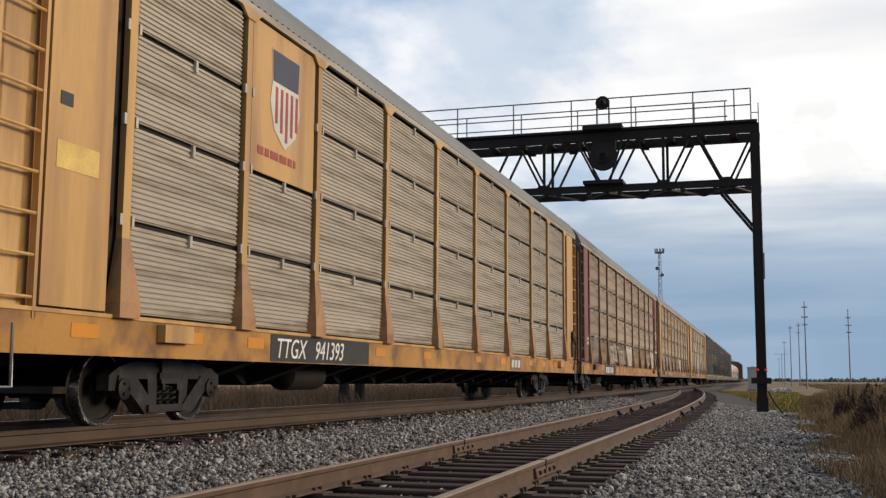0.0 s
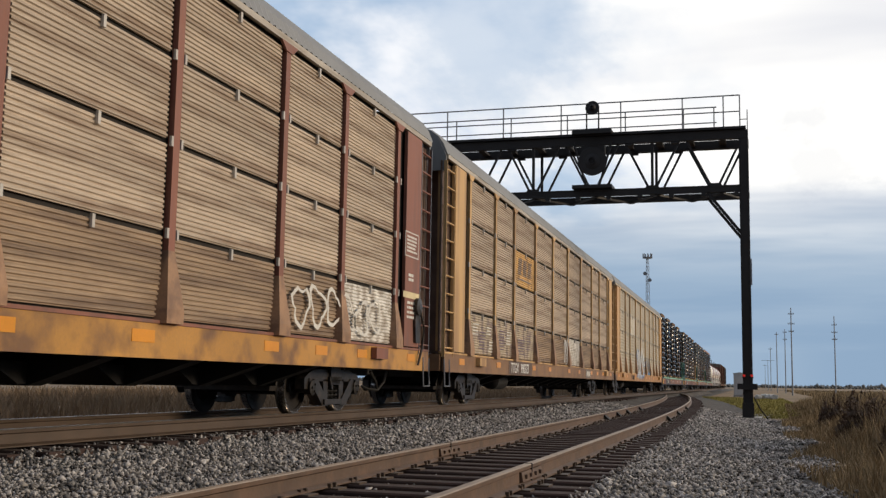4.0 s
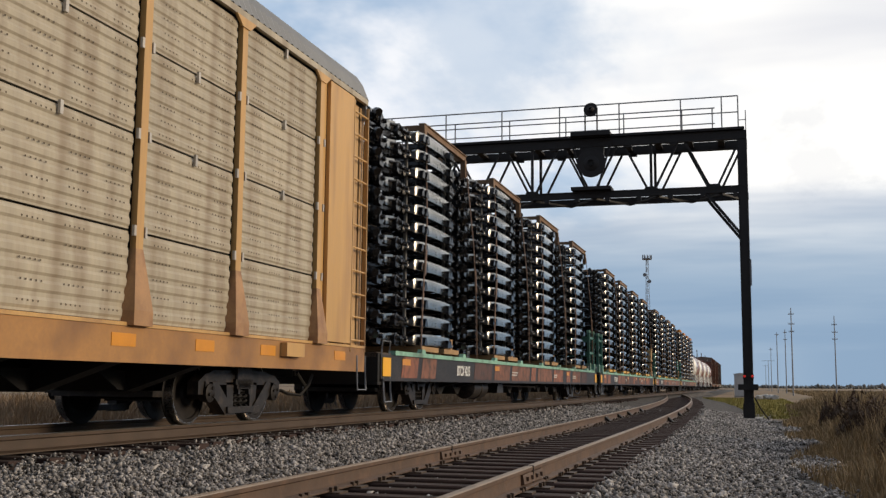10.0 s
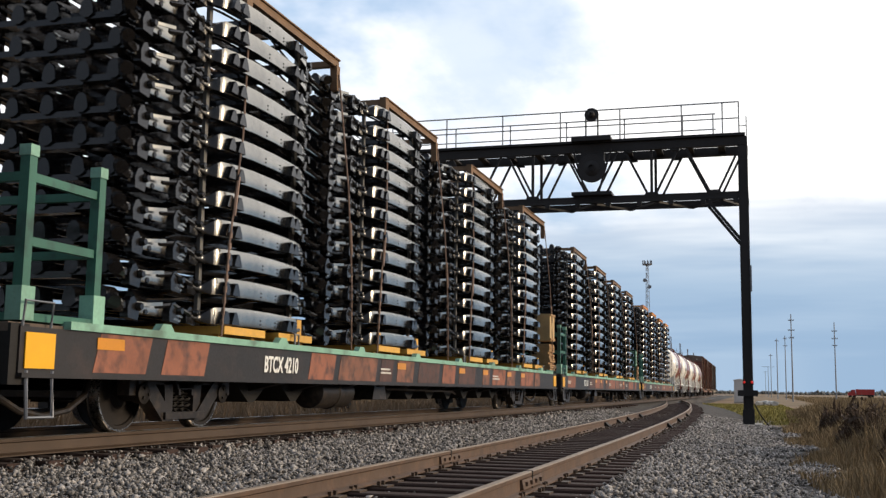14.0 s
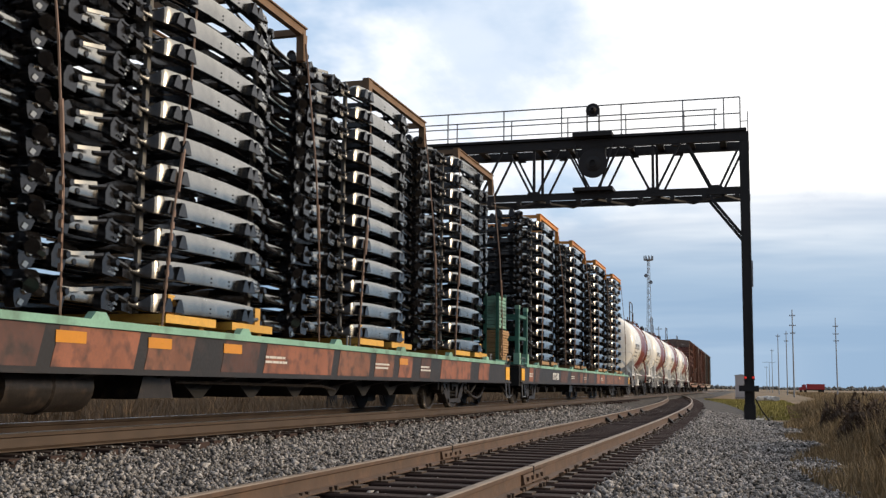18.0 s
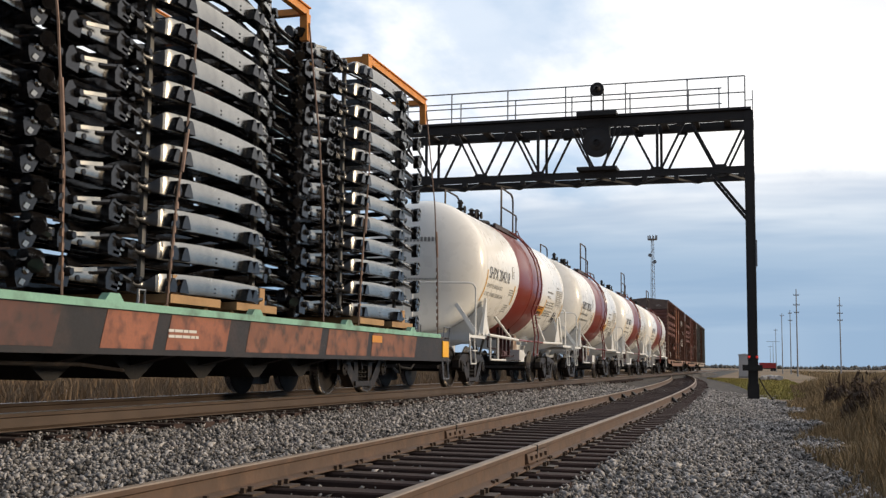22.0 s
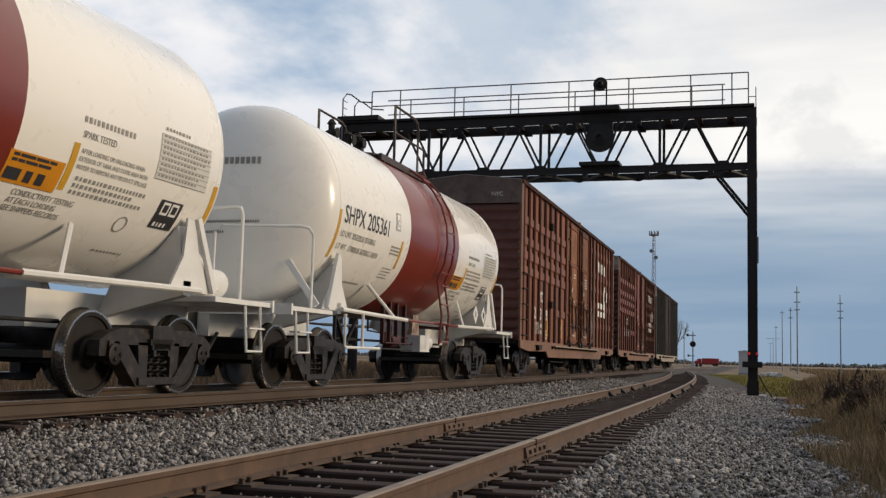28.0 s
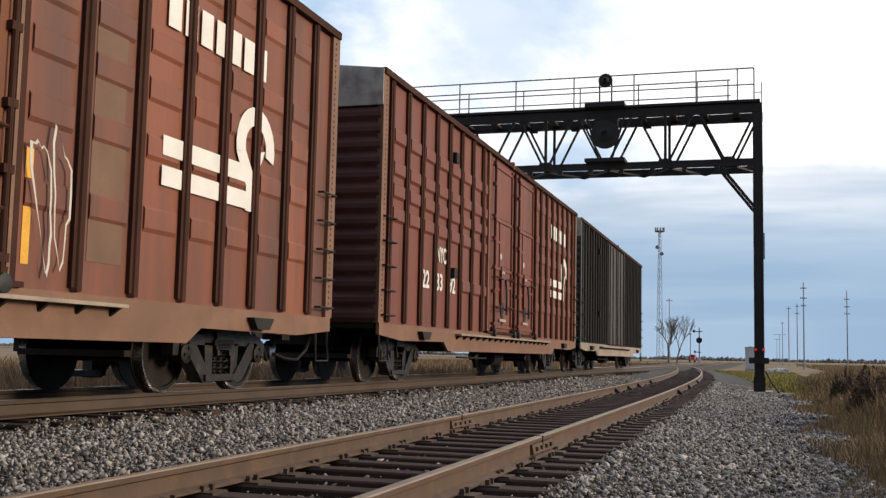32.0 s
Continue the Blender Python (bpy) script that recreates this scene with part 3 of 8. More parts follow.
# ---- covered car carriers ----
PANEL_A = GREYRIB
PANEL_B = mat("dusty_brown_panel", (0.47, 0.385, 0.30), 0.6, 0.05, 0.28, 2.0, 25, 0.001, (0.22, 0.15, 0.10), 0.45, "along", each=0.10)
PANEL_W = mat("whitewashed_panel", (0.70, 0.68, 0.64), 0.6, 0, 0.2, 2.2, 14, 0.001, (0.27, 0.22, 0.165), 0.62, each=0.06)
PANEL_L = mat("mud_stained_panel", (0.31, 0.225, 0.15), 0.65, 0.05, 0.3, 2.0, 25, 0.001, (0.15, 0.10, 0.07), 0.5, "along", each=0.12)
PANEL_V = mat("violet_scrawled_panel", (0.43, 0.36, 0.26), 0.6, 0, 0.3, 1.6, 10, 0.001, (0.14, 0.095, 0.11), 0.5)
PANEL_Y = mat("yellow_ribbed_panel", (0.58, 0.36, 0.13), 0.6, 0, 0.15, 1.2, 25, 0.001, (0.30, 0.18, 0.08), 0.4)
PANEL_C = mat("tan_weathered_panel", (0.40, 0.35, 0.265), 0.6, 0.05, 0.2, 1.6, 25, 0.001, (0.27, 0.215, 0.15), 0.42, True, each=0.09)
PANEL_D = mat("bare_patched_panel", (0.60, 0.56, 0.48), 0.6, 0.1, 0.2, 1.5, 20, 0.001, (0.36, 0.31, 0.24), 0.5)
REDPAINT = mat("red_oxide_rack_paint", (0.22, 0.085, 0.055), 0.6, 0, 0.2, 0.9, 30, 0.0005, (0.10, 0.06, 0.05), 0.3, True)
SILLYEL = mat("yellow_sill_paint", (0.43, 0.215, 0.045), 0.5, 0, 0.2, 0.9, 30, 0.0005, (0.13, 0.065, 0.035), 0.45)
SILLMID = mat("worn_ochre_sill", (0.37, 0.185, 0.06), 0.6, 0, 0.2, 0.6, 25, 0.0005, (0.20, 0.10, 0.045), 0.5)
SILLBRN = mat("dirty_ochre_sill", (0.22, 0.12, 0.055), 0.6, 0, 0.2, 0.6, 25, 0.0005, (0.15, 0.08, 0.045), 0.55)
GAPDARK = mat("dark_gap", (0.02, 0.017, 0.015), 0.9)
SEAMS = [1.10, 2.03, 3.03, 3.99, 4.97]
BAYS = [2.0, 4.45, 6.57, 9.37, 12.13, 14.88, 17.68, 20.40, 22.55, 25.0]
PANELS = {}


def panel_mesh(w, h, m, shallow):
    key = (round(w, 2), round(h, 2), m.name, shallow)
    if key not in PANELS:
        b = Build()
        n = max(3, int(h / (0.13 if shallow else 0.054)))
        d = 0.013 if shallow else 0.018
        line = [(0.0, 0.0)]
        for k in range(n):
            z, s = k * h / n, h / n
            line += [(0.0, z + s * 0.16), (d, z + s * 0.34), (d, z + s * 0.70), (0.0, z + s * 0.90)]
        line.append((0.0, h))
        b.sheet(line, 0.0, w)
        b.box(-0.03, -0.004, 0, w, 0, h)
        PANELS[key] = b.mesh("panel", m)
    return PANELS[key]


def hole_mesh(w, h):
    """Rows of small dark vent holes on one panel."""
    key = ("holes", round(w, 2), round(h, 2))
    if key not in PANELS:
        b = Build()
        n = max(3, int(h / 0.155))
        for k in range(n):
            z = (k + 0.52) * h / n
            for g in range(int(w / 0.6)):
                for q in range(5):
                    y = 0.2 + g * 0.6 + q * 0.07 + (0.03 if k % 2 else 0)
                    if y < w - 0.1:
                        b.add([(0.0, y, z - 0.009), (0.0, y + 0.022, z - 0.009), (0.0, y + 0.022, z + 0.009), (0.0, y, z + 0.009)], [(0, 1, 2, 3)])
        PANELS[key] = b.mesh("vent_holes", mat("grimy_vent_hole", (0.10, 0.075, 0.052), 0.9))
    return PANELS[key]


def roof_mesh(length, key):
    prof = [(1.53, 5.08), (1.44, 5.30), (1.33, 5.46), (1.16, 5.59), (0.8, 5.71), (0.4, 5.78), (0, 5.80)]
    prof = prof + [(-x, z) for x, z in reversed(prof[:-1])]
    b, n, step = Build(), len(prof), 0.085
    ny = int(length / step)
    v = []
    for j in range(ny + 1):
        d = 0.022 if j % 2 else 0.0
        v += [(x * (1 + d / 2), -length / 2 + j * length / ny, z + d) for x, z in prof]
    b.add(v, [(j * n + i, j * n + i + 1, (j + 1) * n + i + 1, (j + 1) * n + i) for j in range(ny) for i in range(n - 1)])
    b.add([(x, s * length / 2, z) for s in (-1, 1) for x, z in prof], [tuple(range(n)), tuple(range(n, 2 * n))])
    return b.mesh("roof", ROOF, False, False)


ROOFS = {}
FOOTTAN = mat("tan_stained_foot", (0.37, 0.205, 0.095), 0.6, 0, 0.2, 2.0, 30, 0.0005, (0.24, 0.12, 0.06), 0.4)
HINGE = mat("pale_worn_hinge", (0.46, 0.43, 0.39), 0.5, 0.3, 0.2)
FOOTBRN = mat("brown_stained_foot", (0.30, 0.175, 0.10), 0.65, 0, 0.25, 2.0, 30, 0.0005, (0.16, 0.09, 0.06), 0.45)
# dark brown that puts the recess shade into door slot and ladder backing
BROWNBACK = mat("end_recess_shade", (0.10, 0.06, 0.042), 0.7, 0, 0.3, 2.0, 30)


def autorack(u0, u1, paint, panel, label, shallow=False, logo=-1, sill=SILLYEL, painted=None):
    L = u1 - u0
    c = car_root("auto_carrier_car", label, u0, u1, 19.8, "covered car carriers", "railway car")
    u, y0, x = (u0 + u1) / 2, -L / 2, HALF_W
    k = L / 27.0
    for s in (1, -1):
        part("side_sill", Build().box(s * x - (0.05 if s > 0 else -0.05), s * x, y0 + 0.1, -y0 - 0.1, 0.70, 1.06), sill, c, "yellow painted side sill")
        part("sill_lip", Build().box(s * (x - 0.12), s * (x + 0.012), y0 + 0.1, -y0 - 0.1, 1.063, 1.10), paint, c)
    part("floor", Build().box(-x + 0.06, x - 0.06, y0 + 0.1, -y0 - 0.1, 0.98, 1.05), DARK, c)
    part("center_sill", Build().box(-0.35, 0.35, y0 + 0.2, -y0 - 0.2, 0.60, 0.97), DARK, c)
    for j in range(11):
        yy = y0 + 5.0 + j * (L - 10.0) / 10
        part("bearer_gusset", Build().prism([(yy - 0.7, 0.64), (yy + 0.7, 0.64), (yy + 0.25, 0.42), (yy - 0.25, 0.42)], -0.5, 0.5, "x"), DARK, c)
        part("cross_bearer", Build().prism([(-1.46, 0.94), (1.46, 0.94), (1.46, 0.72), (0.5, 0.40), (-0.5, 0.40), (-1.46, 0.72)], yy - 0.12, yy + 0.12), DARK, c)
    part("brake_tank", Build().lathe([(0.1, -0.62), (0.22, -0.55), (0.22, 0.55), (0.1, 0.62)], 16, center=(0.8, y0 + 7.6, 0.55)), DARK, c, smooth=True)
    bays = [y0 + q * k for q in BAYS]
    for i in range(len(bays) - 1):
        a, b_ = bays[i] + 0.13, bays[i + 1] - 0.13
        for j in range(4):
            if i == logo and j >= 2:
                continue
            gap = 0.012 if shallow else 0.03
            z0, z1 = SEAMS[j] + gap, SEAMS[j + 1] - gap
            part("panel", panel_mesh(b_ - a, z1 - z0, (painted or {}).get((i, j), panel), shallow), None, c, at=pose(x - 0.055, a, z0))
            if shallow:
                tagged(part("vent_holes", hole_mesh(b_ - a, z1 - z0), None, c, at=pose(x - 0.04, a, z0)), kind="stuff")
            if not (shallow and j == 0):
                part("clip", Build().cube(x - 0.015, (a + b_) / 2, z1 - 0.03, 0.03, 0.045, 0.13), HINGE, c)
        if i == logo:
            part("logo_panel", Build().box(x - 0.06, x - 0.03, a, b_, SEAMS[2] + 0.02, SEAMS[4]), paint, c, "plain painted panel that carries a faded emblem")
        part("panel", Build().box(-x + 0.02, -x + 0.06, a, b_, SEAMS[0], SEAMS[4]), panel, c)
    # near-black sheet added behind the panels as the shade in their gaps
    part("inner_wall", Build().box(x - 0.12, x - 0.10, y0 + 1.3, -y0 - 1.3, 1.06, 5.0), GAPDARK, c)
    for q in bays:
        for s in (1, -1):
            b = Build()
            e = s * x
            b.box(min(e, e - s * 0.07), max(e, e - s * 0.07), q - 0.065, q + 0.065, 1.55, 4.99)
            p = part("post", b, paint, c)
            foot = Build()
            lo, hi = [(e - s * 0.07, q - 0.19), (e + s * 0.085, q - 0.17), (e + s * 0.085, q + 0.17), (e - s * 0.07, q + 0.19)], [(e - s * 0.07, q - 0.067), (e + s * 0.004, q - 0.067), (e + s * 0.004, q + 0.067), (e - s * 0.07, q + 0.067)]
            foot.add([(X, Y, 1.07) for X, Y in lo] + [(X, Y, 1.22) for X, Y in lo] + [(X, Y, 1.85) for X, Y in hi],
                     [(0, 1, 5, 4), (1, 2, 6, 5), (2, 3, 7, 6), (3, 0, 4, 7), (4, 5, 9, 8), (5, 6, 10, 9), (6, 7, 11, 10), (7, 4, 8, 11), (3, 2, 1, 0), (8, 9, 10, 11)])
            part("post_foot", foot, FOOTTAN if paint is YELLOW else FOOTBRN, p)
            if s > 0:
                for z in SEAMS[1:4]:
                    for d in (-0.1, 0.1):
                        part("hinge", Build().cube(e - 0.004, q + d, z, 0.03, 0.04, 0.11), HINGE, p)
                part("gusset", Build().prism([(q - 0.26, 5.0), (q + 0.26, 5.0), (q + 0.10, 4.88), (q - 0.10, 4.88)], e - 0.02, e + 0.016, "x"), paint, p)
    for s in (1, -1):
        part("top_rail", Build().box(min(s * (x - 0.05), s * (x + 0.01)), max(s * (x - 0.05), s * (x + 0.01)), y0 + 0.15, -y0 - 0.15, 5.0, 5.085), PANEL_C if shallow else GREYRIB, c)
    # ends: painted bay, dark slot, folding doors, ladders
    for s in (-1, 1):
        ye = s * L / 2
        a, b_ = sorted((ye - s * 0.75, ye - s * (1.70 if paint is YELLOW else 1.58)))
        for e in (1, -1):
            part("end_panel", Build().box(e * (x - 0.02) - 0.03, e * (x - 0.02) + 0.03, a, b_, 1.12, 4.98), paint, c)
        a, b_ = sorted((ye - s * (1.72 if paint is YELLOW else 1.60), ye - s * 1.93))
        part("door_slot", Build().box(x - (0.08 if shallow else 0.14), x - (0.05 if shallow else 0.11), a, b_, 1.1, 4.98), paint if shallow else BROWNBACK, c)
        part("end_door", Build().box(-x + 0.12, x - 0.22, ye - s * 0.66 - 0.04, ye - s * 0.66 + 0.04, 1.08, 5.3), mat("rusty_end_door", (0.16, 0.10, 0.075), 0.7, 0, 0.3), c, "dark folding end door")
        for e in (0.25, 0.62):
            part("door_fold", Build().box(x - 0.2 - e * 0.1, x - 0.10, ye - s * e - 0.03, ye - s * e + 0.03, 1.12, 4.95), paint, c)
        part("roof_end", Build().prism([(1.5, 5.05), (1.33, 5.44), (0.8, 5.70), (0, 5.79), (-0.8, 5.70), (-1.33, 5.44), (-1.5, 5.05), (-1.5, 4.75), (1.5, 4.75)], ye - s * 0.15, ye - s * 0.10), ROOF, c)
        for q in (0.10, 0.70):
            part("ladder_rail", Build().box(x - 0.06, x + 0.0, ye - s * q - 0.025, ye - s * q + 0.025, 1.0, 4.95), paint, c)
            # thin strip that stands for the glint along the ladder rail's edge
            part("rail_edge", Build().box(x + 0.002, x + 0.012, ye - s * q - 0.032, ye - s * q - 0.012, 1.0, 4.95), GALV if paint is REDPAINT else DUSTYEL, c)
        for j in range(11):
            part("ladder_rung", Build().tube([(x - 0.01, ye - s * 0.10, 1.18 + 0.36 * j), (x - 0.01, ye - s * 0.70, 1.18 + 0.36 * j)], 0.016, 6), paint, c)
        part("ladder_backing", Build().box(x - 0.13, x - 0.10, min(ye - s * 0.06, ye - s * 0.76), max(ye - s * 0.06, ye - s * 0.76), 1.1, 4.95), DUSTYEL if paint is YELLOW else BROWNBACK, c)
        part("corner_step", Build().tube([(x, ye - s * 0.08, 0.95), (x + 0.02, ye - s * 0.08, 0.42), (x + 0.02, ye - s * 0.44, 0.42), (x, ye - s * 0.44, 0.95)], 0.016, 6), GALV, c)
        part("end_sill", Build().box(-1.45, 1.45, ye - s * 0.12 - 0.09, ye - s * 0.12 + 0.09, 0.72, 1.05), sill, c)
        part("latch_box", Build().box(x - 0.02, x + 0.10, ye - s * 2.9 - 0.28, ye - s * 2.9 + 0.28, 0.86, 1.04), paint, c)
        coupler(c, ye, s, 0.8)
        add_truck(c, s * 9.9 + (0.15 if shallow else 0.0), 0.385, u)
    key = round(L, 1)
    if key not in ROOFS:
        ROOFS[key] = roof_mesh(L - 0.2, key)
    part("roof", ROOFS[key], None, c, "corrugated zinc-grey roof")
    for q in (0.045, 0.115, 0.17, 0.33, 0.42, 0.55, 0.63, 0.74, 0.80, 0.86, 0.95):
        part("reflector", Build().box(x, x + 0.006, y0 + L * q, y0 + L * q + 0.42, 0.86, 0.99), ORANGE, c)
    return c, bays


def shape(parent, name, pts, y, z, x, m, label=""):
    """A flat painted shape: (along, up) outline placed on the side."""
    b = Build()
    b.prism([(y + p, z + q) for p, q in pts], x - 0.002, x + 0.003, "x")
    return part(name, b, m, parent, label)


NAVY = mat("navy_emblem", (0.05, 0.055, 0.10), 0.6, 0, 0.15)
MAROON = mat("faded_red_stripe", (0.33, 0.07, 0.06), 0.6, 0, 0.15)
PALE = mat("worn_white_paint", (0.60, 0.58, 0.54), 0.65, 0, 0.12)
SPRAY_W = mat("spray_white", (0.62, 0.62, 0.62), 0.6, 0, 0.2, 6, 40)
SPRAY_B = mat("spray_blue", (0.06, 0.19, 0.42), 0.6, 0, 0.2, 6, 40)
EMBLEM = mat("faded_block_emblem", (0.16, 0.13, 0.115), 0.65, 0, 0.25, 5, 40)
SPRAY_V = mat("spray_violet", (0.13, 0.09, 0.12), 0.6, 0, 0.3, 6, 40)
SPRAY_G = mat("spray_grey", (0.13, 0.12, 0.12), 0.6, 0, 0.2, 6, 40)
BLACKPATCH = mat("black_number_patch", (0.03, 0.028, 0.026), 0.6, 0, 0.2)

c1, bays = autorack(6.9, 33.9, YELLOW, PANEL_A, "yellow-framed auto carrier with grey ribbed side panels", logo=1)
yb = (bays[1] + bays[2]) / 2
xf = HALF_W - 0.026
shape(c1, "emblem", [(-0.42, 0.95), (-0.30, 0.85), (0.30, 0.85), (0.42, 0.95), (0.38, 0.55), (0.44, 0.25), (0.32, -0.1), (0, -0.32), (-0.32, -0.1), (-0.44, 0.25), (-0.38, 0.55)], yb, 3.78, xf, PALE, "worn shield emblem with stripes")
shape(c1, "emblem_field", [(-0.40, 0.93), (0.40, 0.93), (0.37, 0.52), (-0.37, 0.52)], yb, 3.785, xf + 0.004, NAVY)
for j in range(5):
    shape(c1, "emblem_stripe", [(-0.30 + j * 0.15, 0.46), (-0.23 + j * 0.15, 0.46), (-0.23 + j * 0.15, -0.02 - 0.1 * (2 - abs(j - 2))), (-0.30 + j * 0.15, -0.02 - 0.1 * (2 - abs(j - 2)))], yb, 3.785, xf + 0.004, MAROON)
bars(c1, MAROON, yb - 0.75, 3.38, xf, 1.5, 1, 0.10)
shape(c1, "number_patch", [(0, 0), (3.4, 0), (3.4, 0.34), (0, 0.34)], bays[1] + 0.75, 0.715, HALF_W + 0.003, BLACKPATCH)
lettering("car_mark", "TTGX   941393", 0.36, WHITE, c1, bays[1] + 0.88, 0.76, HALF_W + 0.009, 0.25, 0.95)
bars(c1, BLACKINK, -12.6, 3.05, HALF_W + 0.014, 0.3, 1, 0.12)
shape(c1, "data_plate", [(0, 0), (0.62, 0), (0.62, 0.25), (0, 0.25)], -12.62, 2.35, HALF_W + 0.012, mat("pale_yellow_plate", (0.62, 0.43, 0.12), 0.5))

c2, bays = autorack(34.8, 61.85, REDPAINT, PANEL_B, "brown-framed auto carrier with dusty ribbed panels and scrawls", painted={(4, 0): PANEL_W, (8, 0): PANEL_W, **{(q, 0): PANEL_L for q in (0, 1, 2, 3, 5, 6, 7)}})
shape(c2, "number_patch", [(0, 0), (3.0, 0), (3.0, 0.34), (0, 0.34)], bays[1] + 1.2, 0.715, HALF_W + 0.003, BLACKPATCH)
bars(c2, WHITE, bays[1] + 1.35, 1.0, HALF_W + 0.009, 2.6, 1, 0.24, name="car_mark")
c3, bays = autorack(62.62, 89.72, DUSTYEL, PANEL_B, "yellow-framed auto carrier with grimy brown ribbed panels", sill=SILLBRN,
                    painted={(3, 0): PANEL_L, (4, 0): PANEL_L, (6, 0): PANEL_L, (7, 0): PANEL_L, (8, 0): PANEL_L, (0, 0): PANEL_V, (1, 0): PANEL_V, (2, 0): PANEL_V, (5, 0): PANEL_W, (2, 2): PANEL_Y})
shape(c3, "number_patch", [(0, 0), (2.9, 0), (2.9, 0.34), (0, 0.34)], -7.62, 0.715, HALF_W + 0.003, mat("brown_number_patch", (0.10, 0.06, 0.04), 0.6, 0, 0.25))
lettering("car_mark", "TTGX   990373", 0.36, WHITE, c3, -7.42, 0.76, HALF_W + 0.009, 0.25, 0.95)
yb = (bays[2] + bays[3]) / 2
r = random.Random(12)
for j in range(3):
    # three worn blocks, their paint left only on the crests of the ribs
    for k in range(8):
        w = 0.50 - 0.10 * ((k + j) % 3) * r.random()
        shape(c3, "emblem_stroke", [(0, 0), (w, 0), (w - 0.03, 0.036), (0.03, 0.036)], yb - 0.95 + j * 0.62 + 0.012 * k + 0.05 * r.random(), 3.36 + k * 0.056, HALF_W - 0.034, EMBLEM)
shape(c3, "emblem_stroke", [(0, 0), (1.6, 0), (1.6, 0.04), (0, 0.04)], yb - 0.85, 3.22, HALF_W - 0.034, EMBLEM)
shape(c3, "number_patch", [(0, 0), (1.1, 0), (1.1, 0.30), (0, 0.30)], 5.30, 0.73, HALF_W + 0.003, EMBLEM)
for j in range(3):
    shape(c3, "faded_mark", [(0, 0), (0.22, 0), (0.27, 0.18), (0.05, 0.18)], 5.40 + j * 0.32, 0.79, HALF_W + 0.009, PALE)
shape(c1, "number_patch", [(0, 0), (1.1, 0), (1.1, 0.30), (0, 0.30)], 4.45, 0.73, HALF_W + 0.003, EMBLEM)
for j in range(3):
    shape(c1, "faded_mark", [(0, 0), (0.22, 0), (0.27, 0.18), (0.05, 0.18)], 4.55 + j * 0.32, 0.79, HALF_W + 0.009, PALE)
# stencils and a pale band on the end panel of the brown car
ye = (61.85 - 34.8) / 2
for a, b_, z0, z1 in ((1.62, 0.86, 3.15, 3.17), (1.62, 0.86, 2.72, 2.74), (1.62, 1.60, 2.72, 3.17), (0.88, 0.86, 2.72, 3.17)):
    shape(c2, "stencil_frame", [(ye - a, z0), (ye - b_, z0), (ye - b_, z1), (ye - a, z1)], 0, 0, HALF_W + 0.013, PALE)
bars(c2, PALE, ye - 1.52, 3.10, HALF_W + 0.013, 0.6, 5, 0.035, 0.03)
shape(c2, "pale_band", [(ye - 1.68, 1.98), (ye - 0.78, 1.98), (ye - 0.78, 2.09), (ye - 1.68, 2.09)], 0, 0, HALF_W + 0.013, mat("cream_band", (0.62, 0.52, 0.30), 0.6, 0, 0.2))
bars(c2, PALE, ye - 1.45, 1.92, HALF_W + 0.013, 0.55, 4, 0.045, 0.04)
bars(c2, PALE, ye - 1.40, 2.42, HALF_W + 0.013, 0.3, 2, 0.05, 0.03)
# hand brake gear on the near ends of the first cars
for car, half in ((c1, 13.5), (c2, 13.525)):
    b = Build()
    b.lathe([(0.05, -0.05), (0.16, -0.03), (0.16, 0.03), (0.06, 0.05)], 14, "x", (HALF_W + 0.06, half - 0.95, 1.85))
    b.prism([(half - 1.05, 1.2), (half - 0.82, 1.2), (half - 0.78, 1.55), (half - 0.9, 1.95), (half - 1.1, 1.6)], HALF_W + 0.0, HALF_W + 0.06, "x")
    b.tube([(HALF_W + 0.08, half - 0.95, 1.85), (HALF_W + 0.10, half - 0.72, 1.5), (HALF_W + 0.06, half - 0.70, 1.1), (HALF_W + 0.04, half - 0.85, 0.8)], 0.022, 6)
    part("hand_brake", b, TRUCK, car, "rusty hand brake gear")
c4, bays = autorack(90.3, 117.1, YELLOW, PANEL_C, "yellow-framed auto carrier with tan panels and graffiti", True, sill=SILLMID, painted={(2, 2): PANEL_D})
lettering("car_mark", "CN  711894", 0.34, BLACKINK, c4, bays[2] + 0.30, 0.76, HALF_W + 0.006, 0.10, 0.85)


def spray(car, name, m, y0, z0, w, h, seed, n, fat=0.16, label="", line=None):
    """Sprayed bubble shapes that spell nothing: filled, or outlined with a line of the given half width."""
    r = random.Random(seed)
    b = Build()
    x = HALF_W + 0.006 + 0.003 * (seed % 5)
    for j in range(n):
        cy, cz = y0 + w * (j + 0.5) / n, z0 + h * (0.5 + r.uniform(-0.08, 0.08))
        lean, rw = r.uniform(-0.25, 0.25), w / n * fat
        ring = []
        for k in range(18):
            a = 2 * math.pi * k / 18
            q = 1 + 0.22 * math.sin(3 * a + j) + r.uniform(-0.12, 0.12)
            z = math.sin(a) * h * 0.46 * q
            ring.append((cy + math.cos(a) * rw * q + lean * z, cz + z))
        b = Build()
        if line:
            q = 1 - 2 * line / rw
            inner = [(cy + (a - cy) * q, cz + (e - cz) * (1 - 4 * line / h)) for a, e in ring]
            v = [(x + d, a, e) for d in (0, 0.003) for a, e in ring + inner]
            f = []
            for k in range(18):
                p = (k + 1) % 18
                f += [(36 + k, 36 + p, 54 + p, 54 + k), (k, 18 + k, 18 + p, p), (k, p, 36 + p, 36 + k), (18 + k, 54 + k, 54 + p, 18 + p)]
            b.add(v, f)
        else:
            b.prism(ring, x, x + 0.003, "x")
        part(name, b, m, car, label)


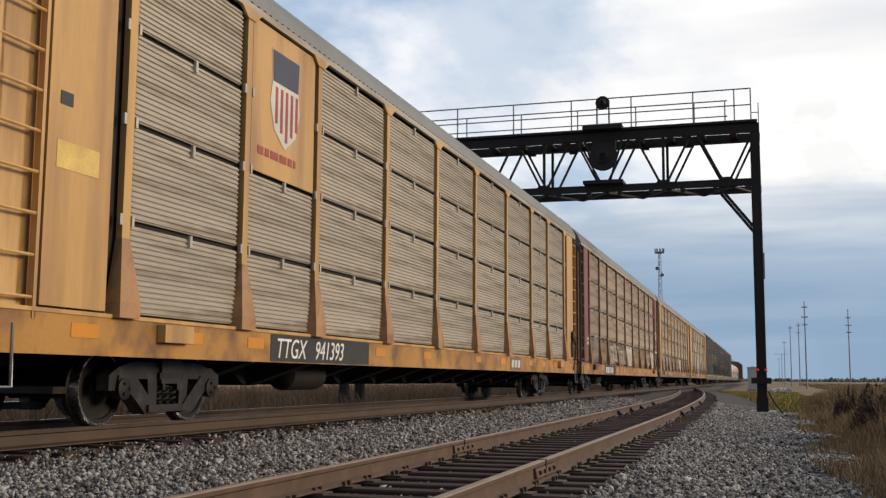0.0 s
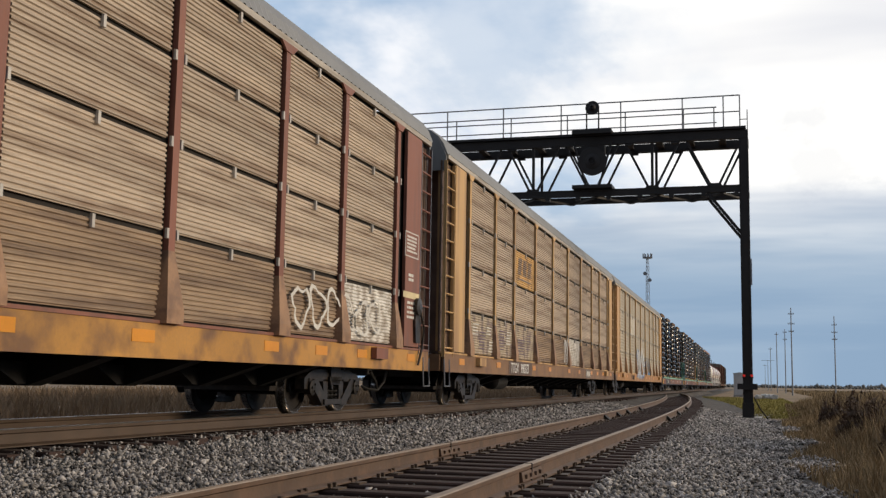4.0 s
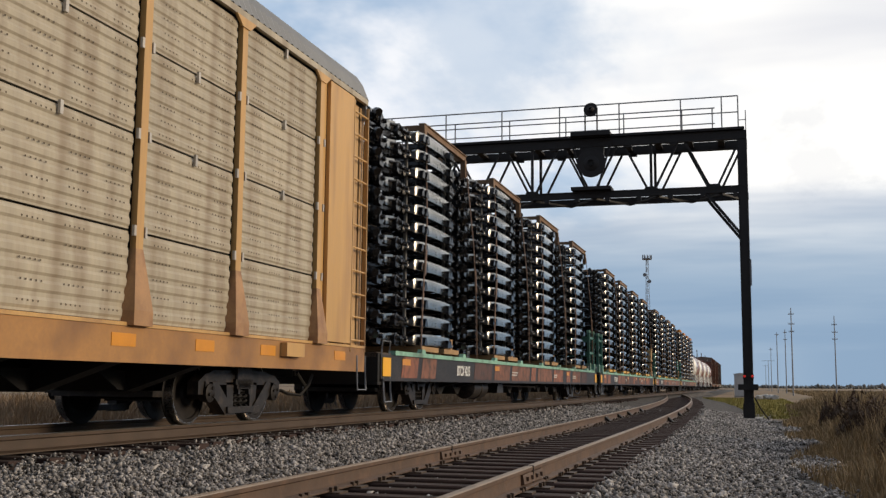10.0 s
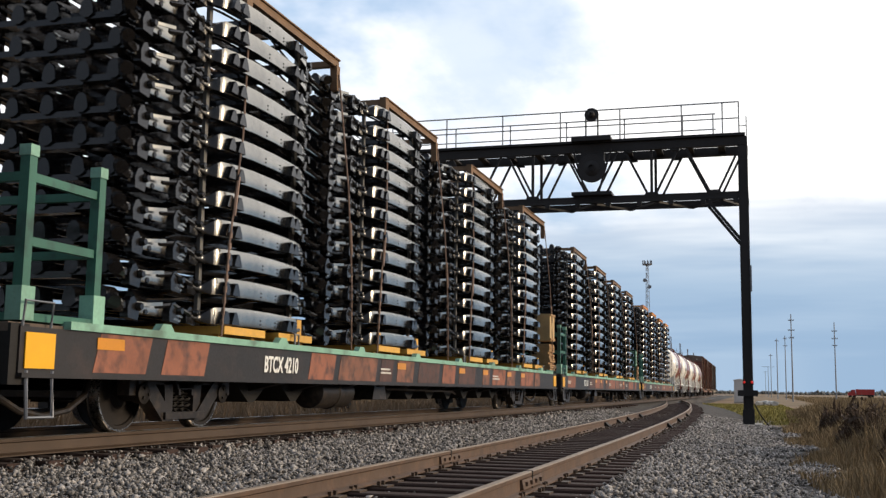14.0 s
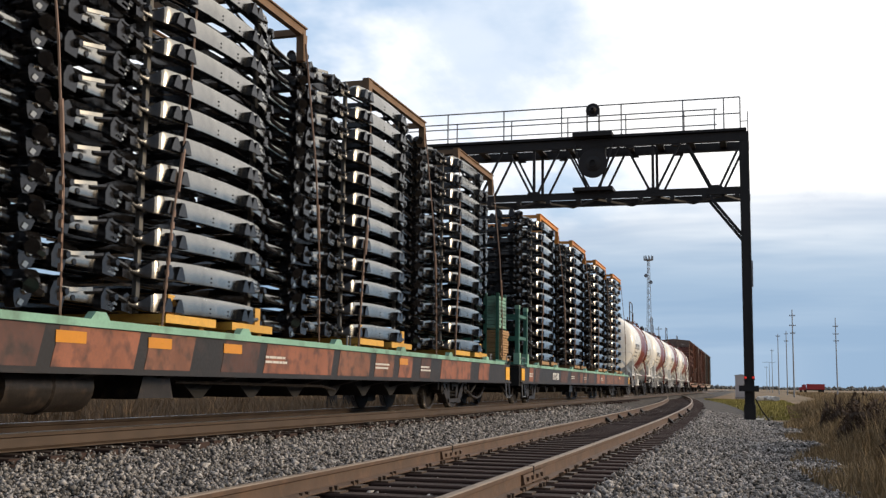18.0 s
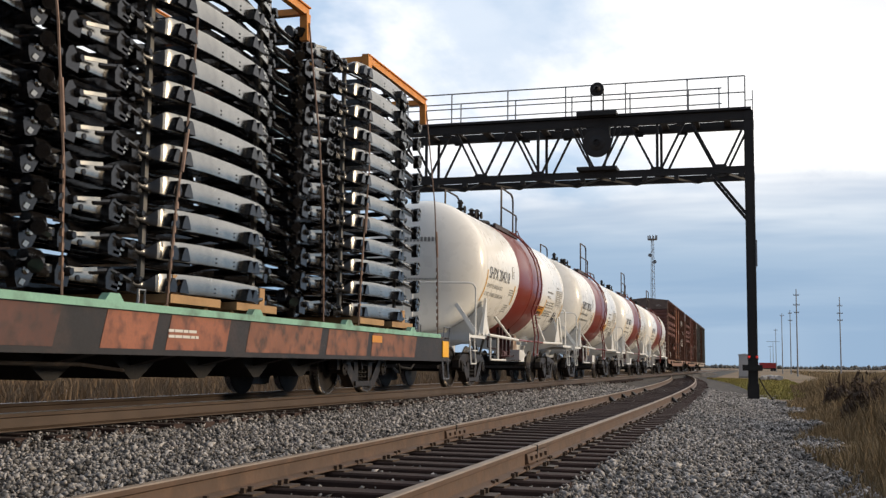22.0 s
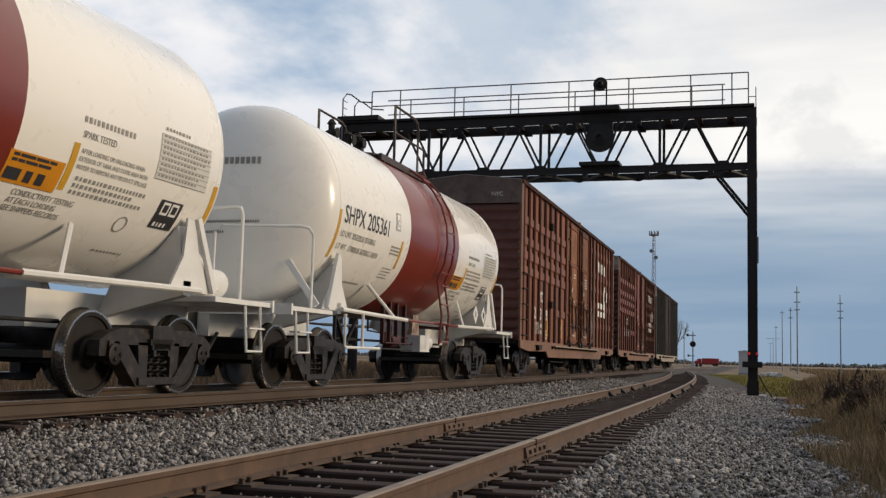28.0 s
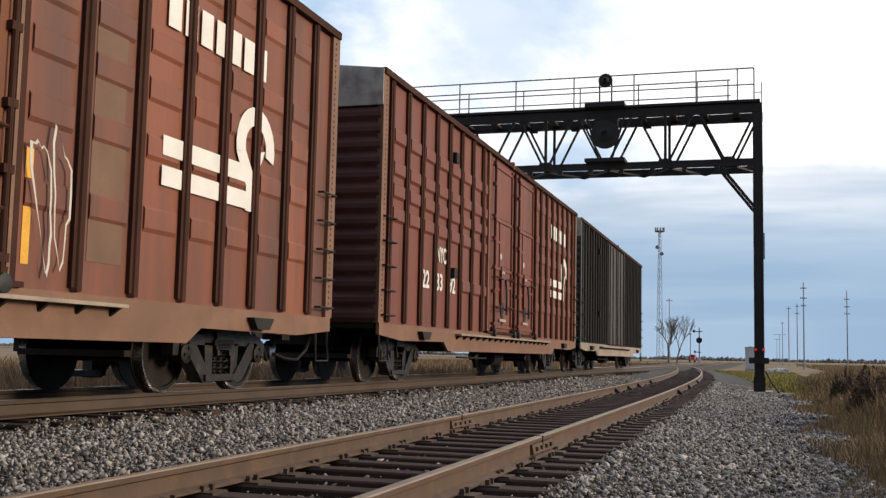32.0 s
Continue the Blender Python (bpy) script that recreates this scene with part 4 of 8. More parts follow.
def stroke(parent, name, m, pts, widths, x, label=""):
    """A sprayed line: a band through (along, up) points, its half width changing from point to point."""
    b, v = Build(), []
    for k, (y, z) in enumerate(pts):
        a, e = pts[max(0, k - 1)], pts[min(len(pts) - 1, k + 1)]
        d = Vector((e[0] - a[0], e[1] - a[1])).normalized()
        w = widths[k] if isinstance(widths, (list, tuple)) else widths
        v += [(x, y - d.y * w, z + d.x * w), (x, y + d.y * w, z - d.x * w)]
    n = len(pts)
    b.add(v + [(p + 0.003, q, w) for p, q, w in v], [f for k in range(n - 1) for f in (
        (2 * k, 2 * k + 1, 2 * k + 3, 2 * k + 2), (2 * n + 2 * k, 2 * n + 2 * k + 2, 2 * n + 2 * k + 3, 2 * n + 2 * k + 1),
        (2 * k, 2 * k + 2, 2 * n + 2 * k + 2, 2 * n + 2 * k), (2 * k + 1, 2 * n + 2 * k + 1, 2 * n + 2 * k + 3, 2 * k + 3))])
    return part(name, b, m, parent, label)


SPRAY_GREY = mat("spray_silver_grey", (0.30, 0.30, 0.30), 0.6, 0, 0.25, 5, 40)
r = random.Random(8)
gx = HALF_W + 0.006
# blue fringe laid on in runs along the ribs, then leaning white forms with dark drop lines
for k in range(17):
    z = 0.95 + k * 0.088
    a = 99.78 - 103.7 + 0.12 * math.sin(k * 0.9)
    stroke(c4, "graffiti", SPRAY_B, [(a + r.uniform(0, 0.2), z), (a + 0.5, z + 0.01), (a + 0.95, z)], [0.02, 0.036, 0.03], gx, "sprayed blue run")
for k in range(12):
    y, z = 100.9 - 103.7 + 0.27 * k, 0.80 + 0.10 * r.random()
    stroke(c4, "graffiti", SPRAY_B, [(y, z), (y + 0.2, z + 0.25), (y + 0.35, z + 0.3)], [0.05, 0.09, 0.05], gx)
for k in range(5):
    z = 1.15 + k * 0.2
    stroke(c4, "graffiti", SPRAY_B, [(103.6 - 103.7, z), (103.95 - 103.7 + 0.3 * r.random(), z + 0.02)], [0.05, 0.02], gx)
for k, (y, lean, top, low) in enumerate(((100.35, 0.30, 2.42, 0.72), (100.85, 0.10, 2.25, 0.82), (101.35, -0.12, 2.42, 0.74), (101.85, 0.22, 2.05, 0.78), (102.35, -0.30, 2.45, 0.70), (102.9, 0.25, 2.60, 0.80), (103.35, -0.20, 2.2, 0.95))):
    y -= 103.7
    mid = (top + low) / 2
    stroke(c4, "graffiti", SPRAY_W, [(y - lean * 0.9, top), (y - lean * 0.4, top - 0.25), (y, mid + 0.15), (y + lean * 0.3, mid - 0.3), (y + lean * 0.7, low)], [0.10, 0.18, 0.20, 0.17, 0.02], gx + 0.004 + 0.0006 * k, "sprayed white form")
    stroke(c4, "graffiti", SPRAY_W, [(y - 0.25, mid + 0.1 - lean * 0.3), (y + 0.05, mid + 0.32), (y + 0.30, mid - 0.02)], [0.06, 0.12, 0.03], gx + 0.009 + 0.0006 * k)
    stroke(c4, "graffiti", SPRAY_GREY, [(y - lean * 0.5 + 0.04, top - 0.35), (y + 0.06, mid), (y + lean * 0.35 + 0.03, low + 0.45)], [0.03, 0.085, 0.02], gx + 0.015)
    stroke(c4, "graffiti", SPRAY_G, [(y - lean * 0.6 + 0.19, top - 0.3), (y + 0.22, mid + 0.1), (y + lean * 0.4 + 0.17, mid - 0.35)], 0.012, gx + 0.017)
stroke(c4, "graffiti", SPRAY_W, [(103.45 - 103.7, 1.62), (103.9 - 103.7, 1.66), (104.3 - 103.7, 1.60)], [0.05, 0.075, 0.04], gx + 0.008)
# a second, darker piece two bays on
for k in range(8):
    y = 105.25 - 103.7 + 0.33 * k
    z1 = 2.02 + 0.12 * math.sin(k * 1.7)
    stroke(c4, "graffiti", SPRAY_G, [(y + 0.03, z1), (y + 0.10, 1.6), (y, 1.12)], [0.05, 0.075, 0.05], gx, "sprayed dark letters")
    stroke(c4, "graffiti", SPRAY_G, [(y - 0.02, 1.62 + 0.1 * (k % 2)), (y + 0.3, 1.66)], 0.035, gx + 0.004)
    stroke(c4, "graffiti", SPRAY_B, [(y - 0.1, 1.16 + 0.05 * (k % 3)), (y + 0.2, 1.13)], [0.06, 0.04], gx + 0.007)
stroke(c4, "graffiti", SPRAY_B, [(104.95 - 103.7, 1.1), (104.93 - 103.7, 1.6), (105.05 - 103.7, 1.9)], 0.06, gx)
spray(c3, "graffiti", SPRAY_W, bays[4] + 1.9, 1.15, 0.85, 0.8, 20, 3, 0.5, "", 0.03)
for j, (yy, z, w, h, m) in enumerate(((0.25, 1.55, 0.5, 0.35, PALE), (0.85, 1.25, 0.55, 0.5, SPRAY_V), (1.55, 1.6, 0.45, 0.28, PALE), (1.75, 1.2, 0.4, 0.3, PALE), (2.75, 1.3, 0.6, 0.55, SPRAY_V),
                                      (3.6, 1.45, 0.5, 0.4, PALE), (4.9, 1.25, 0.9, 0.5, SPRAY_V), (6.1, 1.4, 0.5, 0.45, SPRAY_V))):
    for k in range(int(h / 0.072)):
        shape(c3, "graffiti_stroke", [(0, 0), (w, 0.005), (w - 0.04 * (k % 3), 0.03), (0.05 * (k % 2), 0.03)], bays[0] + yy + 0.02 * k, z + k * 0.0725, HALF_W - 0.032, m)
spray(c2, "graffiti", PALE, bays[0] + 0.6, 1.3, 1.1, 0.8, 23, 4, 0.5, "", 0.022)
spray(c2, "graffiti", PALE, bays[2] + 0.3, 1.15, 2.4, 0.72, 24, 5, 0.55, "sprayed white scrawl", 0.035)
spray(c2, "graffiti", PALE, bays[3] + 0.5, 1.15, 4.2, 0.65, 25, 7, 0.5, "", 0.03)
spray(c2, "graffiti", PALE, bays[7] + 0.4, 1.2, 3.5, 0.6, 27, 6, 0.5, "", 0.03)
bars(c2, PALE, -13.2 + 0.95, 1.95, HALF_W + 0.013, 0.42, 2, 0.10, 0.05, name="scrawl")

# ---- flat cars with stacks of truck frames ----
GREEN = mat("green_rack_paint", (0.035, 0.135, 0.095), 0.5, 0, 0.2, 1.5, 30, 0.0005, (0.02, 0.05, 0.04), 0.3)
MINT = mat("faded_green_deck_edge", (0.22, 0.42, 0.32), 0.6, 0, 0.2, 1.2, 30, 0.0005, (0.10, 0.16, 0.12), 0.35)
OXIDE = mat("brown_oxide_patch", (0.26, 0.092, 0.05), 0.6, 0, 0.3, 2.0, 30, 0.0005, (0.06, 0.03, 0.025), 0.4)
OXIDE2 = mat("dark_oxide_patch", (0.085, 0.036, 0.027), 0.6, 0, 0.35, 2.0, 20, 0.0005, (0.03, 0.02, 0.018), 0.4)
OXIDE3 = mat("umber_oxide_patch", (0.20, 0.08, 0.046), 0.6, 0, 0.35, 2.0, 20, 0.0005, (0.04, 0.025, 0.02), 0.45)
SILLBLK = mat("black_flat_sill", (0.014, 0.011, 0.0105), 0.5, 0, 0.4, 1.5, 30, 0.0005, (0.035, 0.022, 0.018), 0.3)
WOODY = mat("yellow_blocking_timber", (0.62, 0.34, 0.06), 0.6, 0, 0.2, 2, 30)
WOOD = mat("raw_pallet_timber", (0.36, 0.215, 0.10), 0.8, 0, 0.25, 3, 40, 0.002)
FRAMEBLK = mat("black_coated_frame", (0.010, 0.0095, 0.010), 0.19, 0, 0.3, 3, 12, 0, None, 0, False, 0, 0.5)
# the sky's reflection on the black coating, put into a brighter metal colour
FRAMESHEEN = mat("rail_sky_sheen", (0.35, 0.33, 0.295), 0.22, 1.0, 0.2, 1.3, 5)
RACKTOP = mat("timber_top_rack", (0.18, 0.105, 0.055), 0.7, 0, 0.25, 3, 40)
RACKORG = mat("orange_top_rack", (0.62, 0.24, 0.04), 0.55, 0, 0.2, 3, 40)
SPACER = mat("dull_grey_spacer", (0.16, 0.155, 0.145), 0.6, 0.2, 0.2)
CHAIN = mat("rusty_chain", (0.27, 0.18, 0.135), 0.55, 0.6, 0.3, 6, 60)
YPLATE = mat("yellow_end_plate", (0.85, 0.42, 0.01), 0.4, 0, 0.08)


def flatcar(u0, u1, number, label):
    L = u1 - u0
    c = car_root("flat_car", label, u0, u1, L - 7.2, "loaded flat cars", "railway car")
    u, y0, x = (u0 + u1) / 2, -L / 2, HALF_W
    part("deck", Build().box(-x + 0.05, x - 0.05, y0, -y0, 0.95, 1.03), mat("deck_planks", (0.12, 0.09, 0.07), 0.85, 0, 0.3), c)
    for s in (1, -1):
        part("deck_edge", Build().box(min(s * (x - 0.10), s * (x + 0.03)), max(s * (x - 0.10), s * (x + 0.03)), y0 + 0.75, -y0 - 0.75, 1.0, 1.075), MINT, c, "faded green deck edge")
        b = Build().box(min(s * (x - 0.06), s * x), max(s * (x - 0.06), s * x), y0 + 0.1, -y0 - 0.1, 0.60, 0.998)
        part("side_sill", b, SILLBLK, c)
        part("sill_flange", Build().box(min(s * (x - 0.16), s * (x + 0.04)), max(s * (x - 0.16), s * (x + 0.04)), y0 + 0.1, -y0 - 0.1, 0.56, 0.60), SILLBLK, c)
    if u0 < 190:
        part("brake_cylinder", Build().lathe([(0.1, -0.75), (0.25, -0.7), (0.25, -0.05), (0.27, -0.03), (0.27, 0.03), (0.25, 0.05), (0.25, 0.6), (0.1, 0.66)], 18, center=(0.95, y0 + 8.2, 0.44)), TRUCK, c, "brown brake cylinder", smooth=True)
    part("valve_box", Build().prism([(y0 + 9.5, 0.32), (y0 + 10.2, 0.32), (y0 + 10.1, 0.58), (y0 + 9.6, 0.58)], 0.8, 1.25, "x"), TRUCK, c)
    part("brake_rod", Build().tube([(1.2, y0 + 10.3, 0.5), (1.2, y0 + 14.5, 0.46), (1.0, y0 + 15.5, 0.4)], 0.02, 6), TRUCK, c)
    part("center_sill", Build().prism([(y0 + 0.3, 0.9), (-y0 - 0.3, 0.9), (-y0 - 0.3, 0.58), (y0 + 0.3, 0.58)], -0.42, 0.42, "x"), DARK, c)
    for j in range(11):
        yy = y0 + 5.7 + j * (L - 11.4) / 10
        part("bearer_gusset", Build().prism([(yy - 0.6, 0.62), (yy + 0.6, 0.62), (yy + 0.08, 0.30), (yy - 0.08, 0.30)], -0.5, 0.9, "x"), DARK, c)
        part("cross_bearer", Build().prism([(-1.46, 0.94), (1.46, 0.94), (1.46, 0.58), (0.5, 0.36), (-0.5, 0.36), (-1.46, 0.58)], yy - 0.1, yy + 0.1), DARK, c)
    r = random.Random(int(u0))
    yy = y0 + 1.1
    while yy < -y0 - 2.2:
        w = r.choice((0.7, 0.9, 1.6, 2.2, 1.3, 0.6))
        if y0 + 4.1 < yy + w and yy < y0 + 6.1:
            yy = y0 + 6.1
        part("paint_patch", Build().prism([(yy + 0.05, 0.62), (yy + w + 0.05, 0.62), (yy + w + 0.16, 0.99), (yy + 0.16, 0.99)], x, x + 0.004, "x"), r.choice((OXIDE, OXIDE, OXIDE2, OXIDE3)), c, "brown touched-up paint patch")
        if r.random() < 0.35:
            part("reflector", Build().box(x + 0.004, x + 0.009, yy + 0.1, yy + 0.55, 0.84, 0.95), ORANGE, c)
        elif r.random() < 0.4:
            bars(c, PALE, yy + 0.1, 0.84, x + 0.006, min(0.7, w), 2, 0.03, 0.03)
        yy += w + r.choice((0.2, 0.3, 0.5, 0.25, 0.7))
    lettering("car_mark", number, 0.28, WHITE, c, y0 + 4.75, 0.70, x + 0.008, 0.12, 0.76, 0.008)
    for j in range(8):
        yy = y0 + 2.4 + j * (L - 4.8) / 7
        part("stake_bracket", Build().prism([(yy - 0.16, 1.07), (yy + 0.16, 1.07), (yy + 0.08, 1.15), (yy - 0.08, 1.15)], x - 0.07, x + 0.02, "x"), MINT, c)
        if j % 3 == 1:
            part("tie_ring", Build().tube([(x - 0.05, yy + 0.5, 1.07), (x - 0.05, yy + 0.5, 1.22), (x - 0.05, yy + 0.62, 1.22), (x - 0.05, yy + 0.62, 1.07)], 0.016, 6), GALV, c)
    for s in (-1, 1):
        ye = s * L / 2
        part("end_sill", Build().box(-x + 0.02, x - 0.02, ye - s * 0.12 - 0.12, ye - s * 0.12 + 0.12, 0.50, 1.02), DARK, c)
        part("corner_plate", Build().box(x + 0.004, x + 0.016, ye - s * 0.36 - 0.20, ye - s * 0.36 + 0.20, 0.64, 0.95), YPLATE, c, "yellow end marker plate")
        part("corner_step", Build().tube([(x, ye - s * 0.2, 0.62), (x + 0.03, ye - s * 0.2, 0.22), (x + 0.03, ye - s * 0.55, 0.22), (x, ye - s * 0.55, 0.62)], 0.018, 6), GALV, c)
        part("grab_iron", Build().tube([(x, ye - s * 0.12, 1.0), (x + 0.02, ye - s * 0.12, 1.22), (x + 0.02, ye - s * 0.5, 1.22), (x, ye - s * 0.5, 1.0)], 0.014, 6), GALV, c)
        if (u0 < 120 and s < 0) or (u0 > 190 and s > 0):
            coupler(c, ye, s, 0.8)
            add_truck(c, s * (L / 2 - 3.6), 0.419, u)
            continue
        rack = part("end_rack", Build().box(-x + 0.1, x - 0.05, ye - s * 0.74 - 0.6, ye - s * 0.74 + 0.6, 1.05, 1.12), GREEN, c, "green steel end rack")
        near = s < 0 or u0 < 120
        for yq in (ye - s * 0.22, ye - s * 1.26):
            for xq in ((x - 0.12, -x + 0.12) if near else (-x + 0.12,)):
                part("rack_post", Build().box(xq - 0.05, xq + 0.05, yq - 0.05, yq + 0.05, 1.05, 2.50), GREEN, rack)
                part("post_shoe", Build().box(xq - 0.08, xq + 0.08, yq - 0.09, yq + 0.09, 1.052, 1.35), MINT if xq > 0 else GREEN, rack)
                part("post_cap", Build().box(xq - 0.06, xq + 0.06, yq - 0.06, yq + 0.06, 2.50, 2.60), MINT, rack)
            for z in (1.75, 2.32):
                part("rack_bar", Build().box(-x + 0.17, x - (0.17 if near else 1.3), yq - 0.03, yq + 0.03, z - 0.04, z + 0.04), GREEN, rack)
        for z in (1.75, 2.32) if near else ():
            part("rack_bar", Build().box(x - 0.15, x - 0.09, ye - s * 0.74 - 0.46, ye - s * 0.74 + 0.46, z - 0.04, z + 0.04), GREEN, rack)
        part("brake_pipe", Build().tube([(0.9, ye - s * 0.25, 0.62), (0.95, ye - s * 0.5, 0.42), (0.97, ye - s * 0.85, 0.26), (0.97, ye - s * 1.2, 0.20), (0.95, ye - s * 1.6, 0.25), (0.9, ye - s * 1.95, 0.40), (0.8, ye - s * 2.15, 0.6)], 0.034, 8), TRUCK, c, smooth=True)
        coupler(c, ye, s, 0.8)
        add_truck(c, s * (L / 2 - 3.6), 0.419, u)
    return c


# one coated truck frame: two deep side rails bowed outwards, cross members, brackets
LAYER = 0.357


RAIL_LINE = ((-2.95, 0.98, 0.06, 0.12), (-2.55, 1.00, 0.06, 0.13), (-2.2, 1.03, 0.05, 0.14), (-1.98, 1.07, 0.06, 0.12), (-1.80, 1.10, 0.07, 0.075), (-1.60, 1.14, 0.06, 0.06),
             (-1.45, 1.19, 0.03, 0.09), (-1.40, 1.26, 0.015, 0.16), (-1.34, 1.30, 0.01, 0.20), (-1.0, 1.34, 0.015, 0.215), (-0.6, 1.36, 0.025, 0.215), (0.0, 1.37, 0.03, 0.21), (0.5, 1.36, 0.025, 0.21),
             (0.85, 1.34, 0.015, 0.215), (1.1, 1.30, -0.005, 0.215), (1.26, 1.24, -0.025, 0.20), (1.36, 1.15, -0.015, 0.16), (1.50, 1.04, 0.015, 0.12), (1.75, 0.97, 0.04, 0.10), (2.6, 0.93, 0.03, 0.10), (2.75, 0.93, 0.02, 0.10))


def frame_rail(s):
    """A deep pressed rail: a bowed plate, barrelled a little, with flanges; sky sheen is a brighter material on its
    broad middle and ends.
    """
    fine = []
    for (a, b) in zip(RAIL_LINE, RAIL_LINE[1:]):
        for k in range(3):
            fine.append(tuple(p * (1 - k / 3) + q * k / 3 for p, q in zip(a, b)))
    fine.append(RAIL_LINE[-1])
    b, t, v = Build(), -s * 0.09, []
    for y, x, z, h in fine:
        x *= s
        v += [(x - s * 0.004, y, z), (x, y, z + h * 0.2), (x, y, z + h * 0.8), (x - s * 0.008, y, z + h), (x + t, y, z + h), (x + t * 0.9, y, z + h - 0.012),
              (x - s * 0.03, y, z + h - 0.03), (x - s * 0.03, y, z + 0.012), (x + t, y, z + 0.012), (x + t, y, z)]
    m = 10
    b.add(v, [(j * m + i, j * m + (i + 1) % m, (j + 1) * m + (i + 1) % m, (j + 1) * m + i) for j in range(len(fine) - 1) for i in range(m)])
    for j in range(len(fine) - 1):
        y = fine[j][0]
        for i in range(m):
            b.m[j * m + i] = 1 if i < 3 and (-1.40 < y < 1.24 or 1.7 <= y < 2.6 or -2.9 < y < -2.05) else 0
    return b.mesh("frame_rail", [FRAMEBLK, FRAMESHEEN], True)


def frame_cross():
    """Cross members: slim pressed pans and tubes that droop in the middle."""
    out = []
    for y, w, z, d in ((-2.88, 1.02, 0.06, 0.10), (-2.10, 1.0, 0.07, 0.14), (-1.35, 1.17, 0.07, 0), (-0.35, 1.33, 0.05, 0.20), (0.55, 1.32, 0.10, 0), (1.45, 1.02, 0.03, 0.16), (2.45, 0.9, 0.08, 0)):
        b = Build()
        if not d:
            b.tube([(-w, y, z + 0.04), (-w * 0.6, y + 0.04, z + 0.02), (-w * 0.3, y + 0.08, z - 0.03), (w * 0.3, y + 0.08, z - 0.03), (w * 0.6, y + 0.04, z + 0.02), (w, y, z + 0.04)], 0.042, 7)
        else:
            for x0, x1, q in ((-w, -w * 0.45, 0.03), (-w * 0.45, w * 0.45, 0.0), (w * 0.45, w, 0.03)):
                b.prism([(y - d, z + q), (y + d, z + q + 0.01), (y + d * 0.9, z + q + 0.07), (y - d * 0.9, z + q + 0.075)], x0, x1, "x")
        if y < -2.0:
            # upright lugs on the front members
            for q in (-0.84, -0.44, 0.02, 0.46, 0.85) if y < -2.5 else (-0.66, 0.1, 0.7):
                ring = [(q + 0.095 * math.cos(a) * (1.15 if math.sin(a) < 0 else 0.85), z + 0.155 + 0.115 * math.sin(a)) for a in [k * math.pi / 5 for k in range(10)]]
                b.prism(ring, y - 0.12, y + 0.10)
        out.append(b.mesh("cross_member", FRAMEBLK, True))
    return out


def round_plate(b, y, z, ry, rz, x0, x1, n=14, squash=0.18):
    """A thick rounded plate across x, a little lumpy in outline."""
    ring = []
    for k in range(n):
        a = 2 * math.pi * k / n
        q = 1 + squash * math.sin(2 * a + 0.6) + 0.08 * math.sin(5 * a)
        ring.append((y + ry * q * math.cos(a), z + rz * q * math.sin(a)))
    b.prism(ring, x0, x1, "x")


